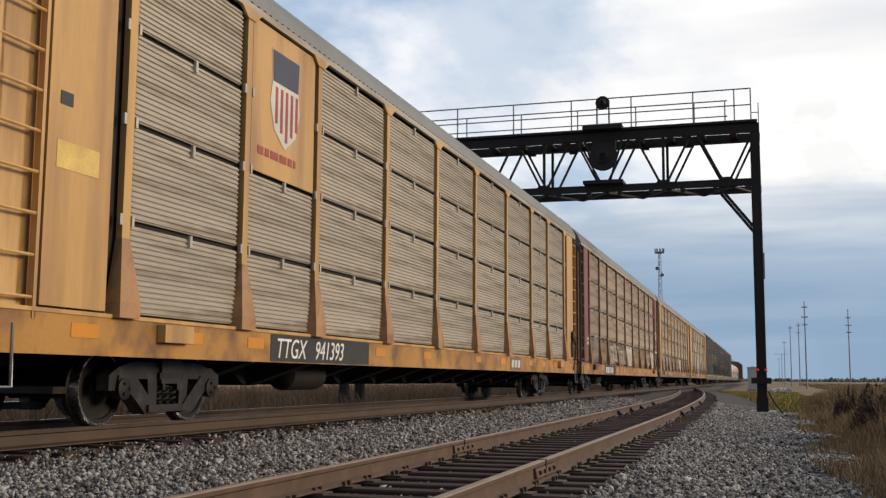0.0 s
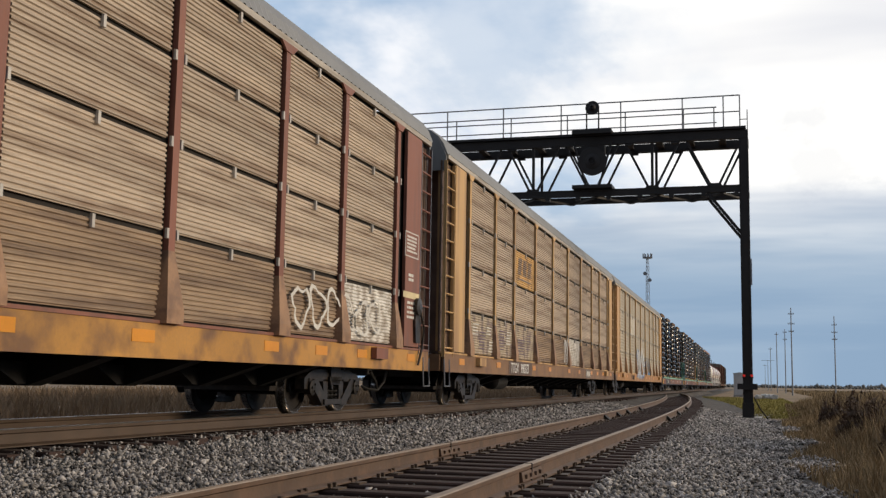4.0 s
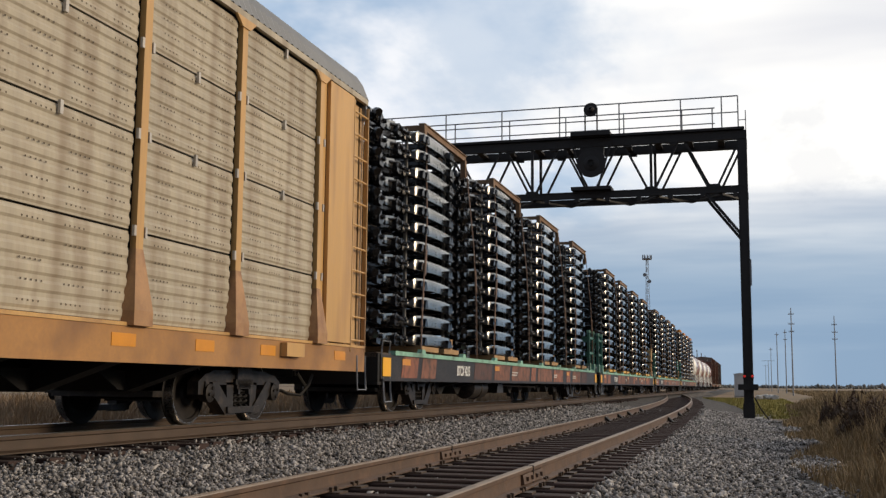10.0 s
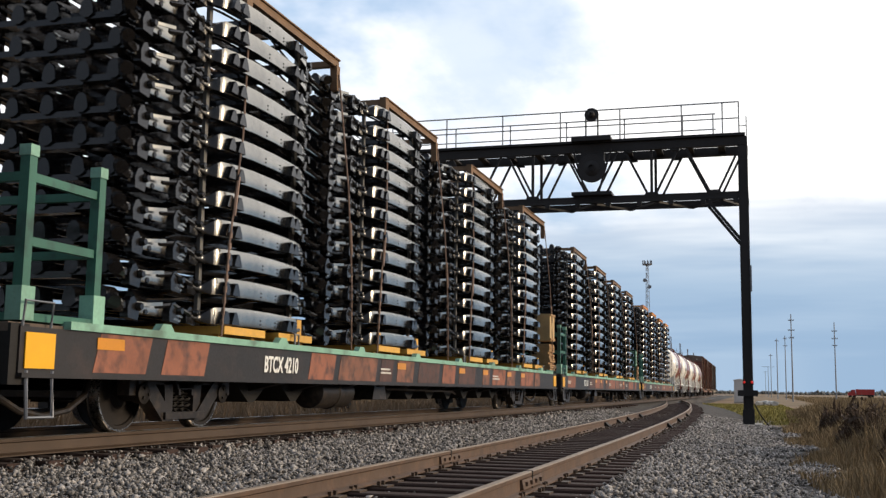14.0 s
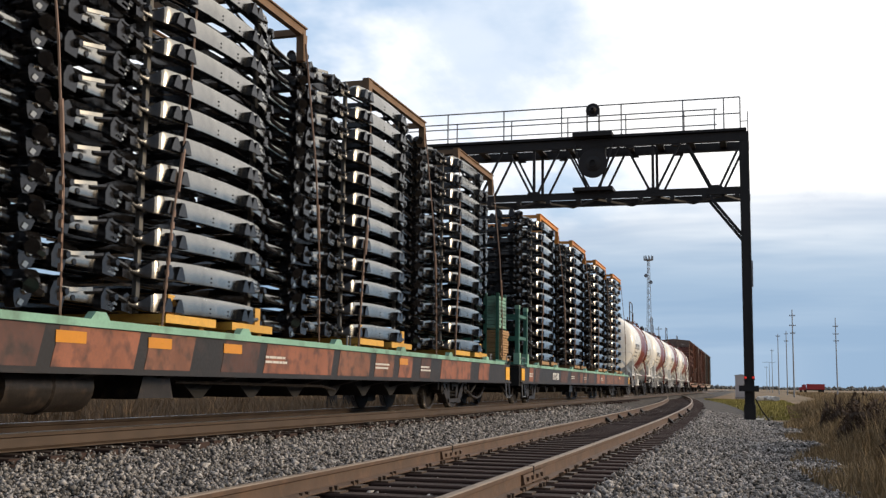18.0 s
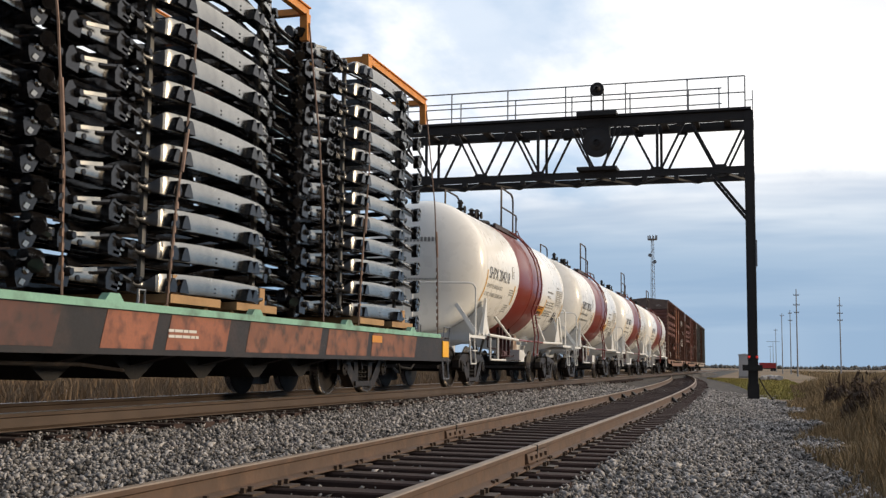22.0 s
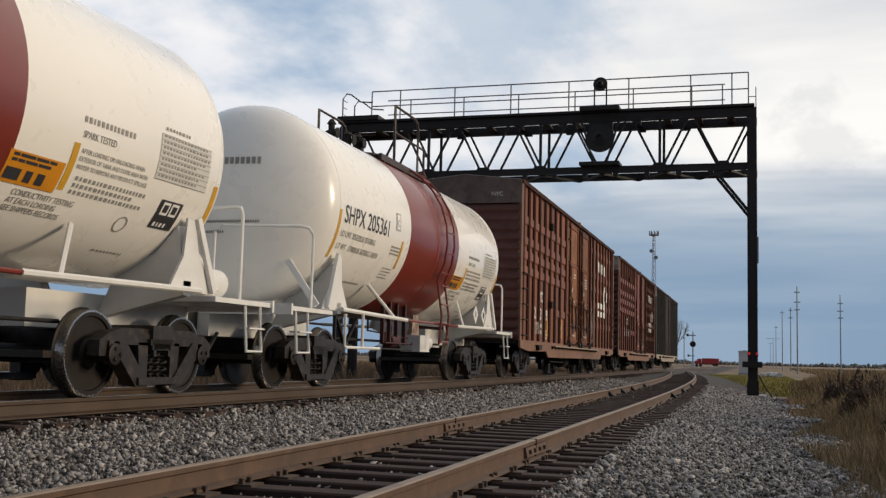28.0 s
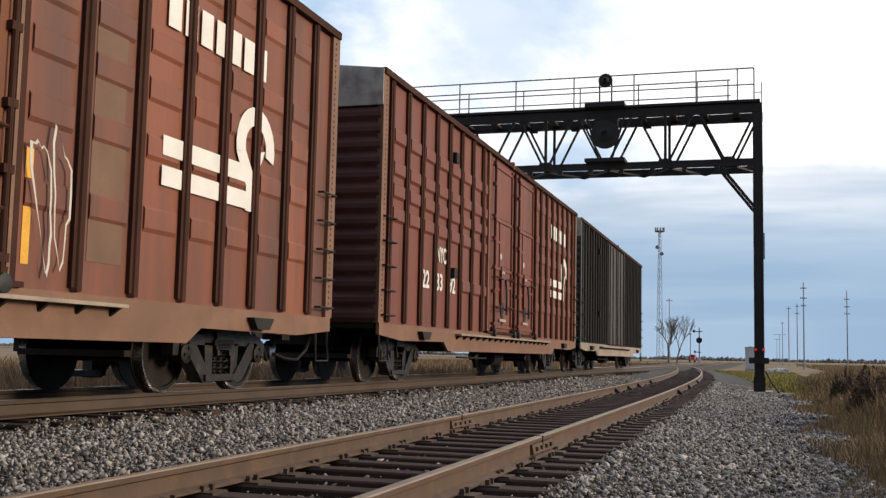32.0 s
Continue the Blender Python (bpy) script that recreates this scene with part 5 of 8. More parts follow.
def frame_bracket():
    """Ears on the plates, shock towers at the bends, horns and eyed hooks at the ends, pipes."""
    b = Build()
    for s in (-1, 1):
        # pairs of bell-shaped ears on the deep plates
        for y, x, w in ((-1.21, 1.31, 0.20), (-1.02, 1.333, 0.19), (0.48, 1.360, 0.17), (0.66, 1.350, 0.17)):
            ring = [(y - w / 2, 0.02), (y + w / 2, 0.02), (y + w * 0.40, 0.08), (y + w * 0.24, 0.14), (y + w * 0.12, 0.172), (y - w * 0.12, 0.172), (y - w * 0.26, 0.13), (y - w * 0.42, 0.07)]
            b.prism(ring, s * (x - 0.02), s * (x + 0.085), "x")
        b.tube([(s * 1.36, 0.62, 0.06), (s * 1.40, 0.74, 0.05), (s * 1.38, 0.92, 0.07)], 0.028, 6)
        # shock towers and spring seats where the rails bend
        for y, x, h in ((-2.66, 1.0, 0.24), (-1.98, 1.10, 0.23), (-1.62, 1.10, 0.20), (1.36, 1.13, 0.21), (1.52, 1.06, 0.24)):
            b.prism([(y - 0.10, 0.0), (y + 0.09, -0.02), (y + 0.12, 0.09), (y + 0.05, h * 0.8), (y, h), (y - 0.06, h * 0.9), (y - 0.11, 0.12)], s * x - 0.06, s * x + 0.04, "x")
            b.lathe([(0.02, -0.03), (0.05, 0.0), (0.035, 0.045)], 9, "x", (s * (x + 0.05), y + 0.08, 0.13))
        # rivet rows and slots on the plates
        for y, x in ((0.88, 1.334), (0.96, 1.323), (1.04, 1.31), (1.12, 1.29), (-0.25, 1.366), (0.18, 1.367)):
            for z in (0.07, 0.12, 0.165):
                if z < 0.15 or y > 0.5:
                    b.cube(s * x, y, z, 0.014, 0.018, 0.018)
        # round holes in the end rails
        for y, x in ((1.95, 0.949), (2.32, 0.938), (-2.38, 1.017)):
            b.lathe([(0.032, -0.012), (0.032, 0.006), (0.02, 0.007)], 10, "x", (s * x, y, 0.085))
        # horns at one end
        b.tube([(s * 0.98, -2.85, 0.12), (s * 1.0, -3.02, 0.15), (s * 1.06, -3.12, 0.18), (s * 1.14, -3.2, 0.15)], 0.062, 8)
        b.tube([(s * 1.10, -3.16, 0.165), (s * 1.17, -3.22, 0.125)], 0.075, 8)
        # inner longitudinal members
        b.prism([(-2.85, 0.05), (2.5, 0.03), (2.5, 0.11), (1.4, 0.15), (-1.2, 0.14), (-2.85, 0.14)], s * 0.46 - 0.02, s * 0.46 + 0.02, "x")
        b.prism([(-2.8, 0.05), (-1.2, 0.04), (-1.2, 0.15), (-2.2, 0.21), (-2.8, 0.17)], s * 0.78 - 0.02, s * 0.78 + 0.02, "x")
        # eyed hooks at the other end
        round_plate(b, 2.88, 0.06, 0.115, 0.135, s * 0.93 - 0.06, s * 0.93 + 0.05)
        round_plate(b, 2.78, 0.13, 0.06, 0.06, s * 0.93 - 0.075, s * 0.93 + 0.07)
        b.tube([(s * 0.93, 2.80, 0.17), (s * 0.97, 2.92, 0.20), (s * 0.97, 2.99, 0.13)], 0.025, 6)
        # thin pipes and cables
        b.tube([(s * 0.5, -2.6, 0.10), (s * 0.7, -1.8, 0.15), (s * 1.0, -1.0, 0.12), (s * 1.15, 0.2, 0.14), (s * 1.0, 1.2, 0.10), (s * 0.8, 2.4, 0.12)], 0.018, 5)
        b.tube([(s * 1.02, -2.2, 0.16), (s * 1.12, -2.0, 0.19), (s * 1.18, -1.72, 0.10)], 0.03, 6)
        b.tube([(s * 1.08, 1.5, 0.15), (s * 1.04, 1.85, 0.05), (s * 1.02, 2.3, 0.02)], 0.028, 6)
    b.tube([(0.1, -1.3, 0.08), (0.12, 0.4, 0.10), (0.1, 1.5, 0.06)], 0.04, 7)
    k = len(b.f)
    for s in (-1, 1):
        # cups, eyes and end straps, their glints put in as brighter material
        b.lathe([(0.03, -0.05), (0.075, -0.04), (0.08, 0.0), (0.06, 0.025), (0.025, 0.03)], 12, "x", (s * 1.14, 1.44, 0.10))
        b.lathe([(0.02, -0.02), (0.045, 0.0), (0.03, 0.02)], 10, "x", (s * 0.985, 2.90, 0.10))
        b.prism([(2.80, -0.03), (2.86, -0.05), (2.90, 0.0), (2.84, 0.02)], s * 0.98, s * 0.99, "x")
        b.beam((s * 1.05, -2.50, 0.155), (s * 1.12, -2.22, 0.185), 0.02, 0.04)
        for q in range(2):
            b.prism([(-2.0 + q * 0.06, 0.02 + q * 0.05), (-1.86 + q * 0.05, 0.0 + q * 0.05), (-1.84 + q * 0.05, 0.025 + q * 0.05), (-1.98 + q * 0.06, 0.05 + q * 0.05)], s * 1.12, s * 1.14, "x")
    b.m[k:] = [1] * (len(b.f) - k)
    return b.mesh("bracket_set", [FRAMEBLK, FRAMESHEEN], True)


FRAME_MESHES = (frame_rail(1), frame_rail(-1), frame_cross(), frame_bracket())


def frame_stack(u, dy, rack, timber, seed, layers=12):
    """A stack of frames on timber blocking, u is its car's middle and dy its place on the deck."""
    r = random.Random(seed)
    s = thing("frame_stack", "stack of black truck frames with painted sheen on a flat car", "truck frames", "stacks of truck frames")
    MOVING.append((s, u, 9.3, (dy, 1.03)))
    for yq in (-0.75, 0.75):
        for xq in (-0.9, 0.0, 0.95):
            part("block", Build().box(xq - 0.35, xq + 0.35, yq - 0.48, yq - 0.38, 0.002, 0.10), timber, s)
            part("block", Build().box(xq - 0.35, xq + 0.35, yq + 0.38, yq + 0.48, 0.002, 0.10), timber, s)
        part("skid", Build().box(-1.42, 1.42, yq - 0.55, yq + 0.55, 0.10, 0.195), timber, s)
        part("peg", Build().box(1.22, 1.33, yq + (0.3 if yq > 0 else -0.3) - 0.07, yq + (0.3 if yq > 0 else -0.3) + 0.07, 0.195, 0.42), timber, s)
    right, left, cross, bracket = FRAME_MESHES
    for k in range(layers):
        at = pose(r.uniform(-0.012, 0.012), r.uniform(-0.02, 0.02), 0.20 + k * LAYER)
        f = part("truck_frame", right, None, s, "pressed steel truck frame, black with sky sheen painted on its rails", at=at)
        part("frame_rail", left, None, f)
        for m in cross:
            part("cross_member", m, None, f)
        tagged(part("bracket_set", bracket, None, f), kind="stuff")
    for yq in (-1.38, 1.22):
        part("spacer_post", Build().box(1.06, 1.11, yq - 0.035, yq + 0.035, 0.2, 0.2 + layers * LAYER - 0.1), SPACER, s, "grey upright spacer between the frames")
    # top rack, set towards the rear of the stack, with hanging feet
    zt, ya, yb_ = 0.20 + layers * LAYER + 0.02, -0.62, 2.45
    for xq in (-1.05, 1.18):
        part("rack_beam", Build().box(xq - 0.045, xq + 0.045, ya - 0.06, yb_ + 0.05, zt + 0.02, zt + 0.13), rack, s)
        part("rack_flange", Build().box(xq - 0.075, xq + 0.075, ya - 0.06, yb_ + 0.05, zt + 0.131, zt + 0.15), rack, s)
        part("rack_foot", Build().prism([(ya - 0.07, zt - 0.22), (ya + 0.06, zt - 0.22), (ya + 0.10, zt + 0.15), (ya - 0.10, zt + 0.15)], xq - 0.055, xq + 0.06, "x"), rack, s)
        part("rack_foot", Build().prism([(yb_ - 0.04, zt - 0.36), (yb_ + 0.05, zt - 0.36), (yb_ + 0.07, zt + 0.04), (yb_ - 0.07, zt + 0.04)], xq - 0.055, xq + 0.06, "x"), rack, s)
    for yq in (ya, (ya + yb_) / 2, yb_):
        part("rack_beam", Build().box(-1.0, 1.13, yq - 0.05, yq + 0.05, zt + 0.03, zt + 0.125), rack, s)
    for yq, lean in ((ya, -0.75), (yb_, 0.40)):
        pts = [(1.25, yq, zt - 0.1), (1.39, yq + lean * 0.45, 2.6), (1.42, yq + lean * 0.85, 1.2), (1.42, yq + lean, 0.05)]
        part("chain", Build().tube(pts, 0.013, 5), CHAIN, s, "tie-down chain")
        part("chain", Build().tube([(-a, b_, z) for a, b_, z in pts], 0.011, 5), CHAIN, s, "tie-down chain")
        for k in range(9):
            f = k / 9
            part("chain_link", Build().cube(1.41, yq + lean * (0.80 + 0.2 * f), 1.3 - 1.2 * f, 0.035, 0.03, 0.075), CHAIN, s)
        part("turnbuckle", Build().tube([(1.41, yq + lean * 0.6, 2.05), (1.42, yq + lean * 0.74, 1.55)], 0.024, 6), CHAIN, s)


STACKS = ((4.0, 9.85, 15.9, 21.9), (5.2, 10.6, 16.5, 22.1), (5.05, 11.0, 16.8, 22.35), (4.95, 11.0, 17.0, 22.6))
for n, (u0, u1, number, rack, timber) in enumerate(((117.6, 142.6, "BTCX 4215", RACKTOP, WOOD), (143.7, 168.72, "BTCX 4210", RACKTOP, WOODY),
                                                    (169.7, 195.3, "BTCX 4239", RACKTOP, WOODY), (196.35, 222.3, "BTCX 4240", RACKORG, WOOD))):
    fc = flatcar(u0, u1, number, "black and brown flat car with green edges and end racks")
    u = (u0 + u1) / 2
    for j, y in enumerate(STACKS[n]):
        frame_stack(u, u0 + y - u, rack, timber, 50 + n * 4 + j)
# a crate and a slatted bin on stacked boards at the rear ends of two decks
def board_pile(parent, n, w, seed):
    r = random.Random(seed)
    for k in range(n):
        a, e = r.uniform(-0.03, 0.03), r.uniform(-0.05, 0.05)
        part("board", Build().box(0.86 + a, 1.40 + a + e * 0.3, -w, w + e * 0.5, 0.005 + k * 0.062, 0.055 + k * 0.062), WOOD, parent)


crate = thing("timber_crate", "plywood crate on stacked boards on a flat car deck", "crate")
MOVING.append((crate, (143.7 + 168.72) / 2, 9.3, (12.42, 1.12)))
board_pile(crate, 13, 0.42, 5)
part("box", Build().box(0.80, 1.41, -0.38, 0.38, 0.90, 1.72), mat("plywood", (0.50, 0.34, 0.16), 0.7, 0, 0.25, 2), crate)
for z in (0.92, 1.66):
    part("batten", Build().box(1.412, 1.44, -0.38, 0.38, z, z + 0.06), WOOD, crate)
slats = thing("slatted_bin", "pale green slatted bin on stacked boards on a flat car deck", "crate")
MOVING.append((slats, (169.7 + 195.3) / 2, 9.3, (12.8 - 0.10, 1.12)))
board_pile(slats, 12, 0.36, 6)
for k in range(9):
    part("slat", Build().box(0.98, 1.34, -0.34, 0.34, 0.80 + k * 0.088, 0.872 + k * 0.088), MINT, slats)
for yq in (-0.37, 0.37):
    for xq in (0.98, 1.29):
        part("corner_post", Build().box(xq - 0.03, xq + 0.05, yq - 0.025, yq + 0.025, 0.0, 1.66), GREEN, slats)

# ---- tank cars ----
CREAM = mat("cream_white_tank_paint", (0.87, 0.845, 0.79), 0.28, 0, 0.03, 0.5, 3, coat=0.35, gloss_var=0.02)
BAND = mat("oxide_red_band", (0.185, 0.027, 0.015), 0.33, 0, 0.07, 1.0, 3, coat=0.15, gloss_var=0.03)
REDGEAR = mat("dark_red_brake_gear", (0.055, 0.014, 0.012), 0.55, 0, 0.4, 4, 30)
TOPBROWN = mat("dark_brown_walkway", (0.045, 0.028, 0.024), 0.55, 0, 0.3, 3, 30)
SCUFFED = mat("rust_streaked_bracket", (0.40, 0.30, 0.22), 0.6, 0, 0.3, 3, 30, 0, (0.14, 0.07, 0.045), 0.5)
WHITEP = mat("white_fittings", (0.74, 0.73, 0.70), 0.4, 0, 0.08)
GREYTXT = mat("grey_stencil", (0.28, 0.27, 0.25), 0.6, 0, 0.1)
TZ, TR = 2.75, 1.53


def on_tank(y, ang, lift=0.004):
    """The pose of something on the shell at an angle above the horizontal; reads along +y."""
    n = Vector((math.cos(ang), 0, math.sin(ang)))
    t = Vector((-math.sin(ang), 0, math.cos(ang)))
    p = Vector((0, y, TZ)) + n * (TR + lift)
    return Matrix(((0, t.x, n.x, p.x), (1, 0, 0, p.y), (0, t.z, n.z, p.z), (0, 0, 0, 1)))


def wrap(me, y, ang, lift=0.006):
    """Bends a flat mesh (x along, y up) onto the shell."""
    me = me.copy()
    for v in me.vertices:
        a = ang + v.co.y / TR
        r = TR + lift + v.co.z
        v.co = (r * math.cos(a), y + v.co.x, TZ + r * math.sin(a))
    me.update()
    return me


def shell_text(parent, text, size, m, y, ang, squeeze=0.85, name="car_mark"):
    return part(name, wrap(letters(text, size, m, 0.001, 0.0, squeeze), y, ang), None, parent)


def shell_bars(parent, m, y, ang, length, rows, h=0.045, gap=0.04, name="small_print", lift=0.004, fine=False):
    r = random.Random(int(y * 50) + rows)
    b = Build()
    for k in range(rows):
        p, e = 0.0, length * r.uniform(0.75, 1.0)
        while p < e - 0.02:
            w = min(e - p, r.uniform(0.02, 0.05) if fine else r.uniform(0.06, 0.2))
            b.box(p, p + w, -k * (h + gap) - h, -k * (h + gap), 0, 0.002)
            p += w + (0.03 if fine else h * 0.6)
    tagged(part(name, wrap(b.mesh(name, m), y, ang, lift), None, parent), kind="stuff")


def shell_patch(parent, m, y, ang, w, h, name, label="", lift=0.005, slant=0.0):
    b = Build()
    n = 6
    for k in range(n):
        z0, z1 = h * k / n, h * (k + 1) / n
        b.add([(slant * z0, z0, 0), (w + slant * z0, z0, 0), (w + slant * z1, z1, 0), (slant * z1, z1, 0)], [(0, 1, 2, 3)])
    part(name, wrap(b.mesh(name, m), y, ang, lift), None, parent, label)


def tank_car(u, number, label):
    c = car_root("tank_car", label, u - 6.5, u + 6.5, 9.0, "white tank cars", "railway car")
    cyl, end = 4.85, 5.58
    prof = []
    for k in range(10):
        a = math.pi / 2 * k / 9
        prof.append((TR * math.sin(a) if k else 0.02, -cyl - (end - cyl) * math.cos(a) ** 1.0))
    body = prof + [(TR, -1.5), (TR, 1.7)] + [(r, -y) for r, y in reversed(prof)]
    part("shell", Build().lathe(body, 72, "y", (0, 0, TZ)), CREAM, c, "glossy cream-white tank shell", smooth=True)
    part("band", Build().lathe([(TR + 0.002, -1.57), (TR + 0.007, -1.55), (TR + 0.007, 1.48), (TR + 0.002, 1.50)], 72, "y", (0, 0, TZ)), BAND, c, "broad oxide-red band", smooth=True)
    # seams of the heads
    for s in (-1, 1):
        part("weld_seam", Build().lathe([(TR, s * cyl - 0.015), (TR + 0.004, s * cyl), (TR, s * cyl + 0.015)], 72, "y", (0, 0, TZ)), CREAM, c)
    # stub sills, saddles, platforms
    for s in (-1, 1):
        part("stub_sill", Build().box(-0.3, 0.3, min(s * 3.2, s * 6.4), max(s * 3.2, s * 6.4), 0.72, 1.12), WHITEP, c)
        for e in (-1, 1):
            web = [(e * 0.3, 0.85), (e * 1.40, 1.12), (e * 1.40, 1.28), (e * 1.30, TZ - 0.86), (e * 1.02, TZ - 1.16), (e * 0.5, TZ - 1.45)]
            part("saddle", Build().prism(web, min(s * 4.40, s * 4.56), max(s * 4.40, s * 4.56)), WHITEP, c)
            part("saddle_plate", Build().prism([(s * 4.10, 1.16), (s * 5.10, 1.16), (s * 4.70, 1.62), (s * 4.60, 1.96), (s * 4.44, 1.98), (s * 4.38, 1.55)], e * 1.37, e * 1.40, "x"), WHITEP, c)
            part("saddle_brace", Build().beam((e * 1.44, s * 5.0, 1.18), (e * 1.42, s * 4.62, TZ - 0.75), 0.05, 0.08), WHITEP, c)
            part("side_pipe", Build().tube([(e * 1.50, s * 4.6, 1.18), (e * 1.50, s * 1.6, 1.14)], 0.035, 7), WHITEP, c)
            part("side_pipe", Build().tube([(e * 1.50, s * 1.6, 1.14), (e * 1.50, s * 0.0, 1.14)], 0.025, 7), BAND, c)
            part("pipe_stay", Build().tube([(e * 1.48, s * 2.14, 1.13), (e * 1.16, s * 2.69, TZ - 1.06)], 0.03, 6), WHITEP, c)
            # end hoops and steps
            part("corner_rail", Build().tube([(e * 1.45, s * 5.62, 1.15), (e * 1.45, s * 5.62, 2.18), (e * 1.40, s * 5.66, 2.27), (e * 1.3, s * 5.72, 2.29),
                                              (e * 0.2, s * 5.95, 2.29), (e * 0.1, s * 5.98, 2.2), (e * 0.1, s * 6.0, 1.15)], 0.022, 7), WHITEP, c, smooth=True)
            part("step", Build().tube([(e * 1.46, s * 5.75, 1.08), (e * 1.50, s * 5.75, 0.52), (e * 1.50, s * 6.15, 0.52), (e * 1.46, s * 6.15, 1.08)], 0.022, 6), WHITEP, c)
            part("step_tread", Build().box(min(e * 1.38, e * 1.54), max(e * 1.38, e * 1.54), s * 5.95 - 0.2, s * 5.95 + 0.2, 0.79, 0.81), WHITEP, c)
        part("end_platform", Build().box(-1.5, 1.5, min(s * 4.95, s * 6.37), max(s * 4.95, s * 6.37), 1.08, 1.14), WHITEP, c)
        part("platform_lip", Build().box(-1.53, 1.53, min(s * 6.37, s * 6.42), max(s * 6.37, s * 6.42), 1.02, 1.17), WHITEP, c)
        coupler(c, s * 6.3, s, 0.88)
        add_truck(c, s * 4.5, 0.457, u)
        part("head_brace", Build().beam((1.35, s * 5.2, 1.2), (0.9, s * 5.25, TZ - 0.9), 0.05, 0.09), WHITEP, c)
    part("end_cylinder", Build().lathe([(0.08, 0.0), (0.17, 0.03), (0.18, 0.4), (0.12, 0.5)], 16, "y", (1.15, 5.15, 1.32)), WHITEP, c, smooth=True)
    # brake gear slung under the shell: pale control box, red pipes, black struts, a low hand rail
    gear = part("control_box", Build().box(0.72, 1.12, 0.35, 0.95, 0.60, 0.92), WHITEP, c, "pale grease-stained control box")
    part("air_reservoir", Build().lathe([(0.06, -0.02), (0.15, 0.02), (0.15, 0.42), (0.06, 0.47)], 14, "y", (0.9, 0.98, 0.78)), WHITEP, gear, smooth=True)
    part("box_hanger", Build().prism([(0.4, 0.92), (0.9, 0.92), (0.8, 1.32), (0.5, 1.32)], 0.85, 0.92, "x"), SCUFFED, gear)
    for y0, y1, z0, z1, xx in ((-1.15, 0.35, 0.74, 0.74, 0.95), (-0.6, 0.4, 0.86, 0.86, 0.85), (-1.15, -0.1, 0.96, 0.92, 0.6)):
        part("brake_pipe", Build().tube([(xx, y0, z0 + 0.2), (xx, y0, z0), (xx, y1, z1), (xx, y1 + 0.05, z1 + 0.15)], 0.022, 6), REDGEAR, c)
    for yy in (-1.1, -0.75, -0.35, 0.1):
        part("hanger", Build().box(0.83, 0.90, yy - 0.03, yy + 0.03, 0.72, TZ - 1.24), REDGEAR, c)
    part("brake_cylinder", Build().lathe([(0.05, -0.3), (0.12, -0.27), (0.12, 0.1), (0.03, 0.3)], 14, "y", (0.8, -0.35, 0.78)), REDGEAR, c, smooth=True)
    for p, q in (((0.7, -2.5, 0.66), (0.7, -1.95, 1.15)), ((0.7, -2.9, 1.15), (0.7, -2.5, 0.66)), ((0.7, -2.95, 0.66), (0.7, -2.2, 0.66)), ((0.7, -2.95, 0.66), (0.7, -2.95, 1.15))):
        part("strut", Build().beam(p, q, 0.05, 0.05), DARK, c)
    part("running_pipe", Build().tube([(0.55, -3.4, 0.78), (0.55, 3.4, 0.78)], 0.025, 6), DARK, c)
    part("low_rail", Build().tube([(1.5, -4.45, 1.12), (1.5, -4.45, 0.64), (1.5, -4.4, 0.62), (1.5, -2.95, 0.62)], 0.024, 6), WHITEP, c)
    part("low_rail", Build().tube([(1.5, -2.95, 0.62), (1.5, -1.3, 0.62)], 0.016, 6), DARK, c)
    part("low_rail_post", Build().tube([(1.5, -3.72, 0.62), (1.5, -3.72, 1.16)], 0.024, 6), WHITEP, c)
    # side ladders over the band, both sides
    for e in (-1, 1):
        for yq in (0.30, 0.78):
            pts = [(e * 1.52, yq, 0.75), (e * 1.56, yq, 1.3)]
            for k in range(9):
                a = radians(-28 + k * 13.0)
                pts.append((e * (TR + 0.12) * math.cos(a), yq, TZ + (TR + 0.12) * math.sin(a)))
            part("ladder_rail", Build().tube(pts, 0.022, 6), BAND, c, smooth=True)
        for k in range(11):
            if k < 4:
                p = (e * 1.55, TZ - 1.55 + k * 0.36 - 0.4)
            else:
                a = radians(-22 + (k - 4) * 14)
                p = (e * (TR + 0.12) * math.cos(a), TZ + (TR + 0.12) * math.sin(a))
            part("ladder_rung", Build().tube([(p[0], 0.30, p[1]), (p[0], 0.78, p[1])], 0.016, 6), BAND, c)
        part("reinforcement", Build().lathe([(TR + 0.008, -0.12), (TR + 0.016, -0.09), (TR + 0.016, 0.0), (TR + 0.008, 0.03)], 60, "y", (0, 0.15, TZ)), BAND, c, smooth=True) if e > 0 else None
    # manway platform on top
    zt = TZ + TR
    part("top_platform", Build().box(-0.75, 0.76, -1.25, 1.30, zt - 0.14, zt - 0.10), DARK, c)
    for xq in (-0.78, 0.80):
        part("platform_beam", Build().box(xq - 0.03, xq + 0.03, -1.32, 1.36, zt - 0.20, zt - 0.08), TOPBROWN, c, "dark brown platform edge")
        for yq in (-1.15, 0.0, 1.2):
            part("platform_leg", Build().box(xq - 0.03, xq + 0.03, yq - 0.03, yq + 0.03, zt - 0.36, zt - 0.2), TOPBROWN, c)
    part("manway", Build().lathe([(0.36, zt - 0.05), (0.36, zt + 0.10), (0.42, zt + 0.11), (0.40, zt + 0.17), (0.1, zt + 0.21)], 22, "z", (-0.1, 0.1, 0)), DARK, c, "dark manway cover", smooth=True)
